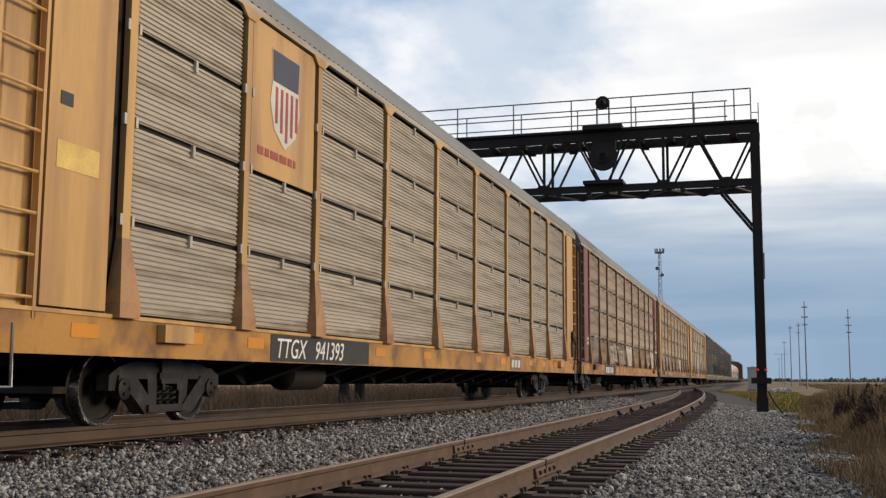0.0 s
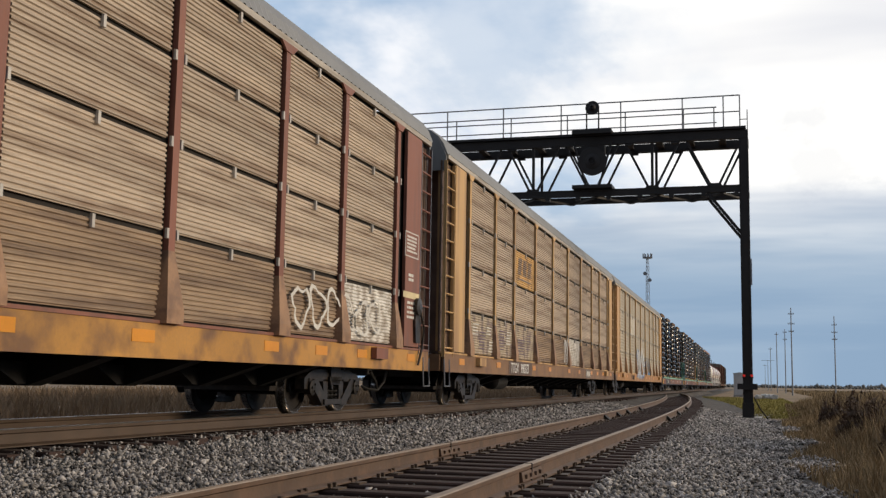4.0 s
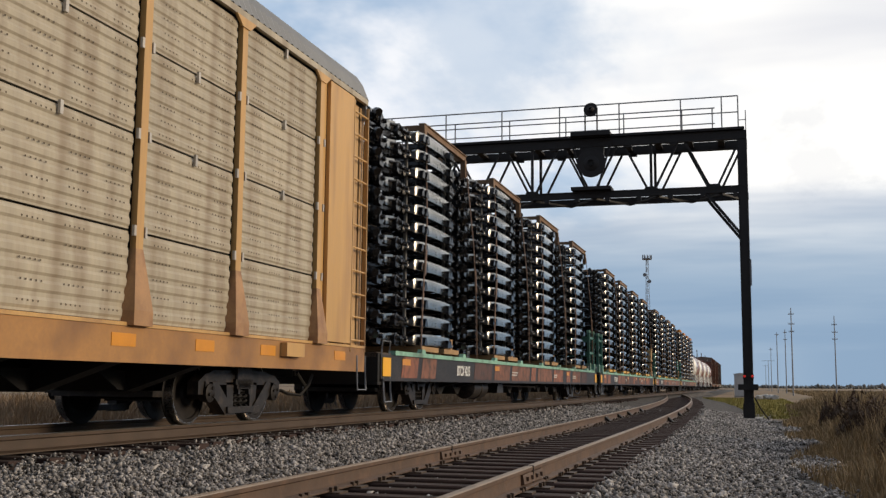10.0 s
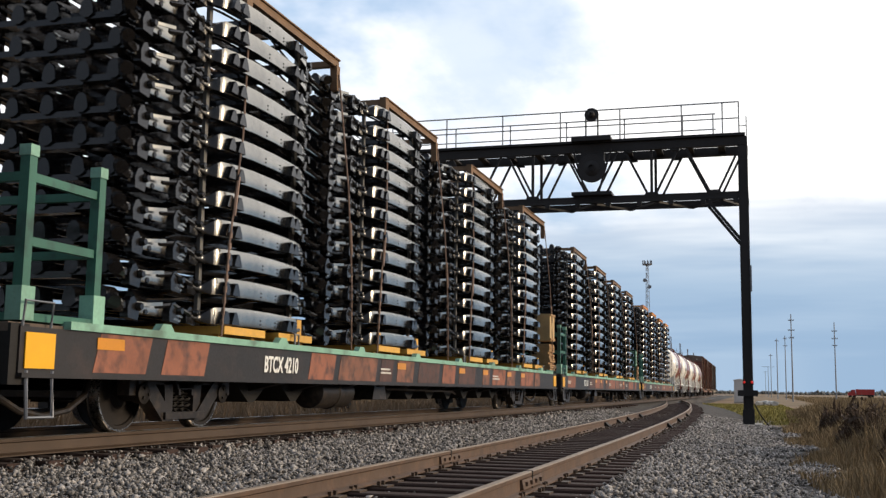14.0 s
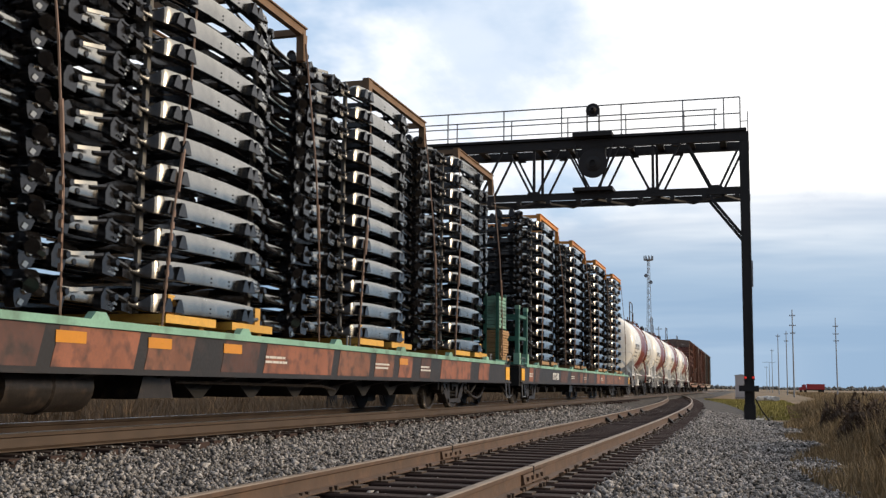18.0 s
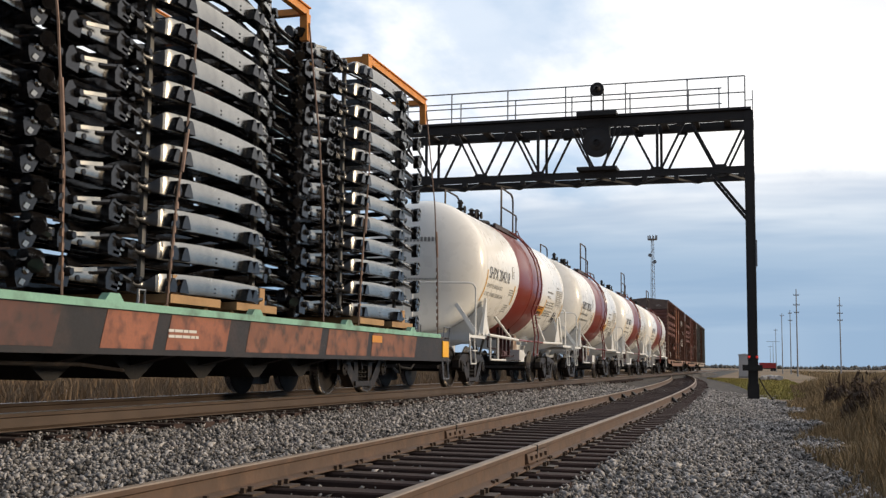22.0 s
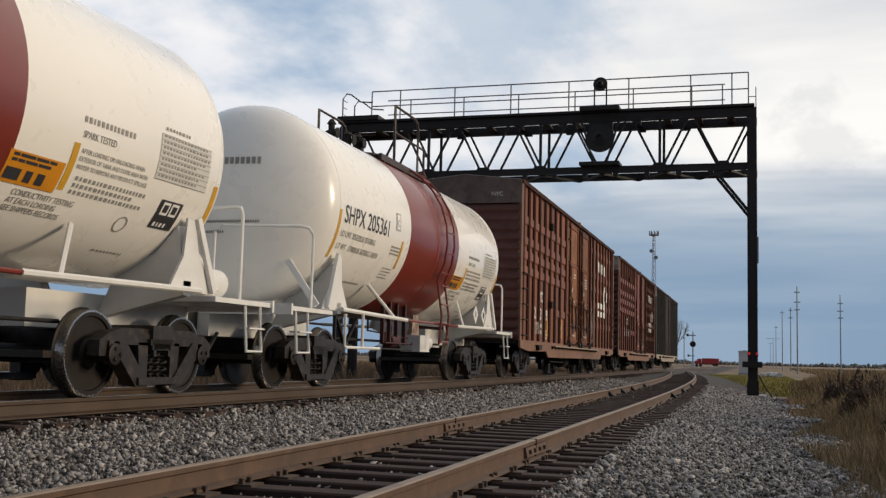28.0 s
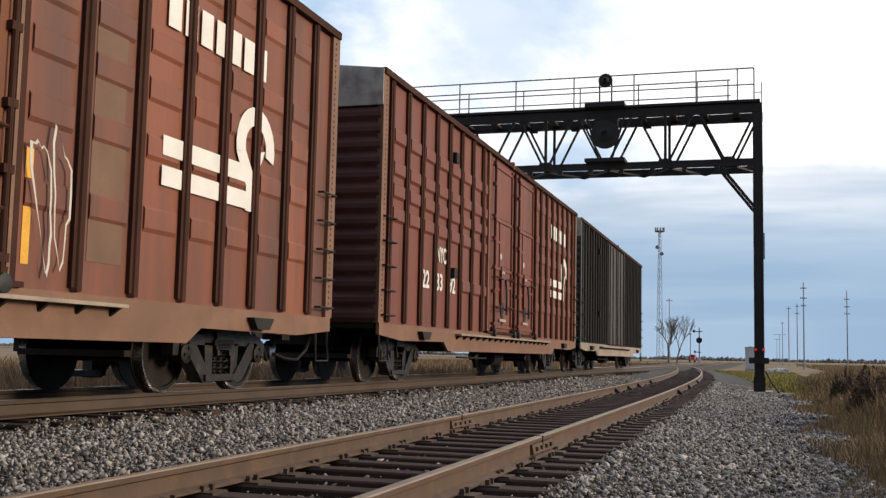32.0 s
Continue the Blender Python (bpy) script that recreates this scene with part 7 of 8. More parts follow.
RIBS1 = [0.35, 1.05, 1.75, 2.52, 3.35, 4.15, 5.0, 5.85, 6.85, 11.85, 12.75, 13.65, 14.55, 15.35, 16.15, 17.0, 17.8]
RIBS2 = [0.5 + 0.85 * k for k in range(8)] + [6.95 + 0.0] + [11.85 + 0.8 * k for k in range(8)]
RIBS3 = [0.5 + 0.60 * k for k in range(12)] + [12.2 + 0.6 * k for k in range(11)]
for n, (u0, u1, paint, door, ribs, label) in enumerate(((277.5, 296.05, BOXRED, RUSTDOOR, RIBS1, "weathered red boxcar with rusty double plug doors"),
                                                       (297.9, 316.05, BOXRED2, BOXRED2, RIBS2, "oxide-red boxcar with ribbed sides and plug doors"),
                                                       (317.0, 336.0, BOXDARK, BOXDARK, RIBS3, "dark closely ribbed boxcar at the end of the train"))):
    c, y0, x, xw = boxcar(u0, u1, paint, door, label, ribs, (6.95, 11.75), n < 2)
    if n == 2:
        continue
    # small raised ladder-like stiffeners between the ribs
    for a, b_ in zip(ribs, ribs[1:]):
        if 6.8 < a < 11.8 or b_ - a < 0.4:
            continue
        rows = ((4.05, 3.50, 3.12, 2.72, 1.78) if a > 4.45 else (4.05, 3.50, 3.12, 2.72)) if a < 6.9 else (4.45, 3.55, 3.05, 2.45, 1.7)
        deep = 0.040 if a < 6.9 else 0.022
        for z in rows:
            part("stiffener", Build().prism([(xw, z - 0.02), (xw + deep, z + 0.025), (xw + deep, z + 0.215), (xw, z + 0.25)], y0 + a + 0.15, y0 + b_ - 0.15), paint, c)
    zt_mark = 4.72
    if n == 0:
        lettering("car_mark", "NYC", 0.42, WHITE, c, y0 + 2.50, 2.12, x - 0.03, 0, 0.70, 0.008)
        for text, yy in (("22", 1.74), ("33", 2.55), ("29", 3.42)):
            lettering("car_mark", text, 0.44, WHITE, c, y0 + yy, 1.63, x - 0.03, 0, 0.95, 0.012)
        lettering("car_mark", "165400", 0.15, WHITE, c, y0 + 2.66, 1.40, xw + 0.008, 0, 0.95)
        lettering("car_mark", "97600", 0.15, WHITE, c, y0 + 2.70, 1.22, xw + 0.008, 0, 0.95)
        part("end_mark", letters("NYC", 0.15, PALE), None, c, at=pose(0.72, y0 - 0.035, zt_mark, 90))
        bars(c, PALE, y0 + 3.5, 1.35, xw + 0.004, 0.4, 3, 0.06, 0.04)
        for yy, z, h in ((0.36, 1.12, 0.95), (3.9, 1.15, 0.55), (6.3, 1.15, 0.62), (12.0, 1.2, 1.0)):
            part("reflector", Build().box(xw + 0.002, xw + 0.006, y0 + yy, y0 + yy + 0.10, z, z + h), mat("yellow_strip", (0.80, 0.42, 0.04), 0.4), c)
        for yy, z, w, h in ((2.60, 1.14, 0.62, 0.5), (12.9, 1.3, 0.55, 1.2), (12.9, 2.6, 0.5, 1.2)):
            part("paint_patch", Build().box(xw + 0.001, xw + 0.005, y0 + yy, y0 + yy + w, z, z + h), PATCH, c, "brown-grey patch of primer")
    else:
        lettering("car_mark", "NYC", 0.42, WHITE, c, y0 + 3.15, 2.25, x - 0.03, 0, 0.70, 0.008)
        for text, yy in (("22", 2.3), ("33", 3.15), ("92", 4.0)):
            lettering("car_mark", text, 0.44, WHITE, c, y0 + yy, 1.72, x - 0.03, 0, 0.95, 0.012)
    # white emblem: block word and curved mark in plain shapes, broken by the ribs
    e0 = y0 + 14.06
    for k in range(7):
        shape(c, "emblem_block", [(0, 0), (0.25, 0), (0.25, 0.40), (0, 0.40)], e0 + k * 0.335, 3.90 - k * 0.008, x - 0.024, WHITE, "white emblem block")
    turns = [radians(q) for q in range(-15, 196, 15)]
    ring, inner = [(0.50 * math.cos(a), 0.50 * math.sin(a)) for a in turns], [(0.27 * math.cos(a), 0.27 * math.sin(a)) for a in turns]
    for p, q, r_, s_ in zip(ring, ring[1:], inner, inner[1:]):
        shape(c, "emblem_arc", [p, q, s_, r_], e0 + 2.06, 2.98, x - 0.024, WHITE)
    shape(c, "emblem_arc", [(-0.49, -0.12), (-0.26, -0.07), (0.0, -0.40), (0.0, -0.80), (-0.22, -0.80), (-0.22, -0.50)], e0 + 2.06, 2.98, x - 0.024, WHITE)
    shape(c, "emblem_arc", [(0.05, -0.05), (0.25, 0.0), (0.10, -0.25), (0.0, -0.42)], e0 + 2.06, 2.98, x - 0.0235, WHITE)
    for z in (2.52, 2.20):
        shape(c, "emblem_bar", [(0, 0), (1.88, 0), (1.86, 0.21), (0, 0.21)], e0, z, x - 0.023, WHITE, "white emblem bar")
    if n == 0:
        spray(c, "graffiti", PALE, y0 + 12.05, 1.3, 0.5, 1.2, 31, 2, 0.5, "", 0.012)
        # chalk marks on the bays before the doors
        for yy, z, h in ((5.12, 1.74, 0.24), (5.22, 1.72, 0.26), (5.34, 1.74, 0.22)):
            stroke(c, "chalk_mark", PALE, [(y0 + yy, z), (y0 + yy + 0.03, z + h * 0.6), (y0 + yy + 0.07, z + h)], 0.008, xw + 0.002, "pale chalk stroke")
        for k in range(4):
            yy = y0 + 6.02 + 0.075 * k
            stroke(c, "chalk_mark", PALE, [(yy, 1.28 + 0.02 * k), (yy + 0.01, 1.52), (yy + 0.05, 1.60), (yy + 0.06, 1.40)], 0.006, xw + 0.002)
        for sgn in (-1, 1):
            stroke(c, "chalk_mark", PALE, [(y0 + 4.62 + sgn * 0.10, 2.30), (y0 + 4.62 + sgn * 0.155, 2.20), (y0 + 4.62 + sgn * 0.10, 2.08)], 0.007, xw + 0.002)
        spray(c, "graffiti", PALE, y0 + 1.85, 1.20, 0.55, 0.35, 33, 3, 0.5, "", 0.012)

# ---- beyond the tracks ----
GRASSY = mat("dry_grass", (0.25, 0.182, 0.10), 0.9, 0, 0.35, 0.6, 8, island=0.22)
FARGRASS = mat("brown_field_grass", (0.20, 0.135, 0.08), 0.95, 0, 0.25, 0.3, 6, island=0.10)
GREENGRASS = mat("green_grass", (0.25, 0.225, 0.062), 0.9, 0, 0.3, 0.6, 8, island=0.2)
SHRUB = mat("dark_winter_shrub", (0.09, 0.06, 0.042), 0.9, 0, 0.3, 1.5, 10, island=0.4)
# pale blue-grey: distance haze put into the colour of poles and tower
POLEWOOD = mat("hazy_pole_grey", (0.26, 0.27, 0.29), 0.85, 0, 0.2)
HUTPAINT = mat("aluminium_hut", (0.55, 0.56, 0.57), 0.45, 0.3, 0.06)
TREEBARK = mat("bare_tree_bark", (0.10, 0.085, 0.075), 0.9, 0, 0.2)
FARTREES = mat("distant_trees", (0.12, 0.125, 0.125), 0.95, 0, 0.35, 0.02, 0.2)


def place(az, dist):
    """A point on the ground, az degrees to the left of straight ahead."""
    return -math.tan(radians(az)) * dist, dist


def utility_pole(az, dist, height, arms, label="timber utility pole with cross arms, distance haze in its colour"):
    x, y = place(az, dist)
    p = thing("utility_pole", label, "utility pole", "utility poles along the field", at=pose(x, y, -0.64))
    part("pole", Build().lathe([(0.12, -0.3), (0.105, 2.0), (0.065, height)], 10, "z"), POLEWOOD, p, smooth=True)
    for z, w in arms:
        arm = part("cross_arm", Build().box(-w / 2, w / 2, -0.16, -0.07, height - z - 0.05, height - z + 0.05), POLEWOOD, p)
        for q in (-0.45, -0.2, 0.2, 0.45):
            part("insulator", Build().lathe([(0.03, 0), (0.045, 0.05), (0.03, 0.10), (0.015, 0.13)], 8, "z", (q * w, -0.14, height - z + 0.06)), GALV, arm)


for az, el, dist, arms in ((-1.44, 4.04, 160, ((0.9, 0.8), (2.3, 0.9), (3.4, 0.7))), (-1.12, 2.95, 218, ((0.6, 0.7), (2.0, 0.8))), (-0.71, 2.80, 230, ((0.5, 0.8),)),
                           (-0.40, 2.02, 318, ((0.5, 1.0),)), (-0.26, 1.38, 400, ((0.2, 4.5),)), (-3.51, 3.61, 180, ((1.4, 0.8), (2.6, 0.9), (3.7, 0.8))),
                           (5.28, 3.19, 210, ((0.5, 1.2),)), (-0.12, 1.15, 520, ((0.5, 2.2),))):
    utility_pole(az, dist, dist * math.tan(radians(el)) + 0.51 + 0.64, arms)


def cell_tower():
    x, y = place(5.78, 420)
    h = 420 * math.tan(radians(6.95)) + 1.1
    t = thing("cell_tower", "slim grey lattice tower with antennas on top", "lattice tower", at=pose(x, y, -0.64))
    n = 18
    legs = [(math.cos(a), math.sin(a)) for a in (0.5, 2.6, 4.7)]

    def at(leg, f):
        r = 1.5 * (1 - f) + 0.5 * f
        return (leg[0] * r, leg[1] * r, h * f)
    for leg in legs:
        part("leg", Build().beam(at(leg, 0), at(leg, 0.97), 0.13, 0.13), POLEWOOD, t)
    for k in range(n):
        f0, f1 = 0.97 * k / n, 0.97 * (k + 1) / n
        for i in range(3):
            a, b_ = legs[i], legs[(i + 1) % 3]
            part("brace", Build().beam(at(a, f0), at(b_, f1), 0.055, 0.055), POLEWOOD, t)
            part("brace", Build().beam(at(b_, f0), at(a, f1), 0.055, 0.055), POLEWOOD, t)
    part("platform", Build().lathe([(1.6, h * 0.965), (1.7, h * 0.97), (1.6, h * 0.975)], 12, "z"), GALV, t)
    for k in range(9):
        a = k * 0.698
        part("antenna", Build().box(1.75 * math.cos(a) - 0.16, 1.75 * math.cos(a) + 0.16, 1.75 * math.sin(a) - 0.12, 1.75 * math.sin(a) + 0.12, h * 0.965, h), POLEWOOD, t)
    for f, q in ((0.80, 0.9), (0.85, -0.9)):
        part("dish", Build().lathe([(0.1, 0.3), (0.5, 0.1), (0.75, -0.1), (0.7, -0.12)], 14, "y", (q, -0.6, h * f)), GALV, t)


cell_tower()


def bare_tree(az, dist, h, seed):
    x, y = place(az, dist)
    t = thing("bare_tree", "leafless tree with a fine fan of grey twigs", "tree", at=pose(x, y, -0.64))
    r = random.Random(seed)
    trunk, crown = Build(), Build()

    def grow(p, d, length, rad, depth):
        q = p + d * length
        (trunk if depth < 2 else crown).tube([p, (p + q) / 2 + Vector((r.uniform(-1, 1), r.uniform(-1, 1), 0)) * length * 0.06, q], rad, 4 if depth > 1 else 6)
        if depth >= 5:
            return
        for _ in range(3 if depth < 3 else 3):
            e = (d + Vector((r.uniform(-0.55, 0.55), r.uniform(-0.55, 0.55), r.uniform(0.0, 0.5)))).normalized()
            grow(q if r.random() < 0.6 else p + d * length * r.uniform(0.55, 1), e, length * r.uniform(0.62, 0.84), rad * 0.6, depth + 1)
    for k in range(3):
        grow(Vector((r.uniform(-1.5, 1.5), r.uniform(-1, 1), -0.2)), Vector((r.uniform(-0.25, 0.25), 0.05, 1)).normalized(), h * 0.26, 0.24, 0)
    part("trunk", trunk, TREEBARK, t)
    part("crown", crown, TREEBARK, t, "fan of bare twigs")


bare_tree(5.12, 330, 17.5, 3)


def far_signal():
    x, y = place(3.75, 190)
    s = thing("mast_signal", "black mast signal beside the far track", "railway signal", at=pose(x, y, -0.6))
    part("mast", Build().lathe([(0.10, 0), (0.08, 6.6)], 10, "z"), BLACKSTEEL, s)
    for z, rr in ((4.4, 0.52),):
        part("target", Build().lathe([(rr, 0.0), (rr, -0.04)], 24, "y", (0, -0.25, z)), BLACKSTEEL, s)
        part("hood", Build().lathe([(0.16, -0.05), (0.16, -0.35)], 12, "y", (0, -0.25, z)), BLACKSTEEL, s)
    part("arm", Build().box(-1.0, 0.5, -0.1, 0.1, 5.85, 6.0), BLACKSTEEL, s)
    part("arm_lamp", Build().box(-1.1, -0.75, -0.15, 0.15, 5.75, 6.2), BLACKSTEEL, s)
    part("arm", Build().box(-0.8, 0.3, -0.1, 0.1, 2.3, 2.42), BLACKSTEEL, s)
    part("arm_lamp", Build().box(-0.9, -0.6, -0.15, 0.15, 2.2, 2.6), BLACKSTEEL, s)
    part("relay_box", Build().box(-0.3, 0.3, -0.3, 0.3, 0.0, 1.3), HUTPAINT, s)
    m = thing("signal_mast", "thin grey mast beside the far track", "mast", at=pose(place(4.2, 200)[0], 200, -0.6))
    part("mast", Build().lathe([(0.09, 0), (0.07, 5.6)], 8, "z"), GALV, m)
    part("cap", Build().box(-0.2, 0.2, -0.1, 0.1, 5.6, 5.8), GALV, m)


far_signal()


def hut():
    y = 125
    x0, x1 = place(1.45, y)[0], place(0.85, y)[0]
    t = thing("equipment_hut", "silver-grey signal equipment hut beside the track", "equipment hut", at=pose(x0, y, -0.58))
    w = x1 - x0
    part("body", Build().box(0, w, 0, 2.2, 0.12, 2.5), HUTPAINT, t)
    part("roof", Build().prism([(-0.08, 2.5), (w + 0.08, 2.5), (w + 0.08, 2.56), (w / 2, 2.68), (-0.08, 2.56)], -0.08, 2.28), HUTPAINT, t)
    part("door", Build().box(0.25, w - 0.25, -0.03, 0.0, 0.2, 2.2), HUTPAINT, t)
    part("door_handle", Build().box(w - 0.42, w - 0.36, -0.07, -0.03, 1.1, 1.25), DARK, t)
    part("plinth", Build().box(-0.05, w + 0.05, -0.05, 2.25, -0.2, 0.118), mat("concrete", (0.33, 0.32, 0.30), 0.9), t)


hut()

# pale lumps of rubble in the grass
for k in range(9):
    r = random.Random(70 + k)
    az = 0.15 - 0.09 * k + r.uniform(-0.05, 0.05)
    x, y = place(az, 104 + r.uniform(-4, 4))
    b = Build()
    q = [Vector((r.uniform(-1, 1), r.uniform(-1, 1), r.uniform(-1, 1))).normalized() * r.uniform(0.8, 1.1) for _ in range(26)]
    bm = bmesh.new()
    for p in q:
        bm.verts.new((p.x * 0.42, p.y * 0.35, p.z * 0.28 + 0.2))
    bmesh.ops.convex_hull(bm, input=bm.verts)
    me = bpy.data.meshes.new("rubble")
    bm.to_mesh(me)
    bm.free()
    me.materials.append(mat("pale_rubble", (0.50, 0.49, 0.47), 0.8, 0, 0.2, 4))
    ob = new("rubble", me)
    ob.matrix_basis = pose(x, y, -0.60, 0, 0, r.uniform(0, 360))
    tagged(ob, "pale lump of broken concrete lying in the grass", "rubble", "rubble beside the track")


# ---- a truck on the far road ----
def far_truck():
    red = mat("red_truck_paint", (0.48, 0.035, 0.03), 0.4, 0, 0.1)
    t = thing("grain_truck", "red truck with a short red body on the far road", "truck")
    part("trailer", Build().prism([(-1.6, 1.1), (4.2, 1.1), (4.4, 3.0), (-1.7, 3.0)], -1.15, 1.15, "x"), red, t, "red trailer body")
    part("trailer_frame", Build().box(-0.5, 0.5, -2.6, 4.1, 0.75, 1.08), DARK, t)
    part("cab", Build().prism([(-4.3, 0.8), (-1.9, 0.8), (-1.9, 2.8), (-3.0, 2.85), (-3.25, 2.0), (-4.3, 1.8)], -1.05, 1.05, "x"), red, t, "red truck cab")
    part("windscreen", Build().box(-0.9, 0.9, -3.3, -3.1, 2.05, 2.65), GAPDARK, t)
    for y in (-3.6, -2.2, 2.6, 3.6):
        for x in (-0.95, 0.95):
            part("wheel", Build().lathe([(0.2, x - 0.14), (0.46, x - 0.14), (0.46, x + 0.14), (0.2, x + 0.14)], 14, "x", (0, y, 0.46)), DARK, t)
    return t


truck = far_truck()
TRUCK_AZ = [(0, -13.5), (11, -7.2), (13, -5.2), (14.5, -4.45), (17, -3.0), (19, -1.58), (20, -0.95), (22, 0.2), (24.5, 1.85), (28, 3.05), (29, 3.5), (30, 3.84), (31, 3.97), (32, 4.1)]


def truck_rows():
    """Along the far road, then slowly away up a side road."""
    rows = []
    for t, az in TRUCK_AZ:
        away = min(1.0, max(0.0, (t - 28.5) / 2.5))
        x, y = place(az, 400 + 45 * away * away)
        rows.append((t, pose(x, y, -0.62, 0, 0, 90 * away - 90)))
    return rows


b = Build()
b.box(-700, 500, 392, 408, -0.70, -0.622)
tagged(new("road", b.mesh("road", mat("asphalt", (0.05, 0.05, 0.052), 0.9, 0, 0.2, 0.5, 10))), "narrow asphalt road across the far field", "road", kind="structure")


# ---- grass, shrubs, far trees, as joined stuff ----
def raw_mesh(name, verts, faces, m):
    """A triangle mesh from arrays."""
    me = bpy.data.meshes.new(name)
    n = len(faces)
    me.vertices.add(len(verts))
    me.vertices.foreach_set("co", np.asarray(verts, dtype=np.float32).ravel())
    me.loops.add(n * 3)
    me.loops.foreach_set("vertex_index", np.asarray(faces, dtype=np.int32).ravel())
    me.polygons.add(n)
    me.polygons.foreach_set("loop_start", np.arange(0, n * 3, 3, dtype=np.int32))
    me.update(calc_edges=True)
    me.materials.append(m)
    return me


def blades(name, label, pts, heights, widths, m, seed, lean=0.6):
    """Bent grass blades, three triangles each."""
    g = np.random.default_rng(seed)
    n = len(pts)
    a = g.uniform(0, 2 * np.pi, n)
    u = np.stack([np.cos(a), np.sin(a), np.zeros(n)], 1) * widths[:, None] / 2
    b_ = g.uniform(0, 2 * np.pi, n)
    l = np.stack([np.cos(b_), np.sin(b_), np.zeros(n)], 1) * (g.uniform(0.1, 1, n) * lean * heights)[:, None]
    up = np.zeros((n, 3))
    up[:, 2] = heights
    v = np.stack([pts - u, pts + u, pts + up * 0.55 + l * 0.35 - u * 0.7, pts + up * 0.55 + l * 0.35 + u * 0.7, pts + up + l], 1).reshape(-1, 3)
    f = (np.arange(n)[:, None, None] * 5 + np.array([[0, 1, 3], [0, 3, 2], [2, 3, 4]])[None]).reshape(-1, 3)
    return tagged(new(name, raw_mesh(name, v, f, m)), label, "grass", kind="stuff")


def grass_field():
    g = np.random.default_rng(8)
    # tall dry grass to the right of the gravel
    def scatter(n, x0, x1, y0, y1, power=1.6):
        y = y0 + (y1 - y0) * g.random(n) ** power
        x = x0 + (x1 - x0) * g.random(n) ** 1.3
        return x, y
    x, y = scatter(120000, 0.0, 9.0, -4.0, 70)
    x = x + 0.32 + 0.014 * y + 0.25 * np.sin(y * 0.7) * (y < 40)
    clump = np.array([noise.noise((a * 0.55, b_ * 0.4, 0.3)) for a, b_ in zip(x, y)])
    keep = clump > -0.45
    x, y, clump = x[keep], y[keep], clump[keep]
    rise = np.clip((x - 0.3 - 0.014 * y) / 1.5, 0.22, 1.0)
    h = (0.28 + 0.62 * g.random(len(x))) * rise * np.clip(0.8 + clump, 0.4, 1.25)
    z = np.array([ground_z(a, b_) for a, b_ in zip(x, y)]) - 0.03
    blades("dry_grass", "tall dry brown grass beside the gravel", np.stack([x, y, z], 1), h, 0.010 + 0.0007 * np.maximum(y, 0), GRASSY, 9)
    # low green patch near the post and beyond
    x, y = scatter(26000, -5.5, 2.5, 41, 112, 1.2)
    x = x - (y - 46) * 0.012
    off = x > np.array([side_x(q) for q in y]) + 3.3
    x, y = x[off], y[off]
    blades("green_grass", "short green grass beyond the signal bridge", np.stack([x, y, np.full(len(x), -0.66)], 1), 0.05 + 0.13 * g.random(len(x)), np.full(len(x), 0.06), GREENGRASS, 10)
    # wider field on the right
    x, y = scatter(26000, 6, 90, 25, 330, 1.4)
    blades("field_grass", "rough pale field grass", np.stack([x, y, np.full(len(x), -0.62)], 1), 0.15 + 0.40 * g.random(len(x)), 0.04 + 0.0009 * y, GRASSY, 12)
    # dry grass beyond the train
    x, y = scatter(42000, -42, -12.5, 4, 150, 1.3)
    x = -12.4 - (x + 42) * 1.0
    blades("dry_grass", "tall dry grass beyond the main track", np.stack([x, y, np.full(len(x), -0.76)], 1), 0.30 + 0.55 * g.random(len(x)), 0.03 + 0.0009 * y, FARGRASS, 13)


grass_field()


def shrub(x, y, w, h, seed):
    g = np.random.default_rng(seed)
    n = 1700
    a = g.uniform(0, 2 * np.pi, n)
    rr = np.sqrt(g.random(n)) * w / 2
    zz = g.random(n) ** 0.8 * h * np.sqrt(np.clip(1.05 - (2 * rr / w) ** 2, 0.05, 1)) * (0.8 + 0.35 * np.sin(a * 3 + seed))
    c = np.stack([rr * np.cos(a), rr * np.sin(a), zz], 1)
    d = g.normal(size=(n, 3)) * [0.07, 0.07, 0.12]
    e = g.normal(size=(n, 3)) * 0.022
    v = np.stack([c - d, c + e, c + d], 1).reshape(-1, 3)
    s = thing("shrub", "dark leafless tangled shrub in the grass", "shrub", "shrubs in the grass", at=pose(x, y, -0.58))
    tagged(part("brush", raw_mesh("brush", v, np.arange(n * 3).reshape(-1, 3), SHRUB), None, s), kind="stuff")
    for k in range(5):
        part("stem", Build().tube([(0.05 * k - 0.1, 0, -0.1), (g.uniform(-w / 4, w / 4), g.uniform(-0.2, 0.2), h * 0.7)], 0.015, 5), TREEBARK, s)


for k, (az, d, w, h) in enumerate(((-4.5, 22, 0.85, 0.95), (-5.4, 21, 0.9, 0.85), (-6.5, 20, 1.3, 0.95), (-7.6, 17, 1.3, 0.9), (-3.4, 30, 0.8, 0.75), (-9.0, 19, 1.5, 0.9))):
    shrub(*place(az, d), w, h, 20 + k)


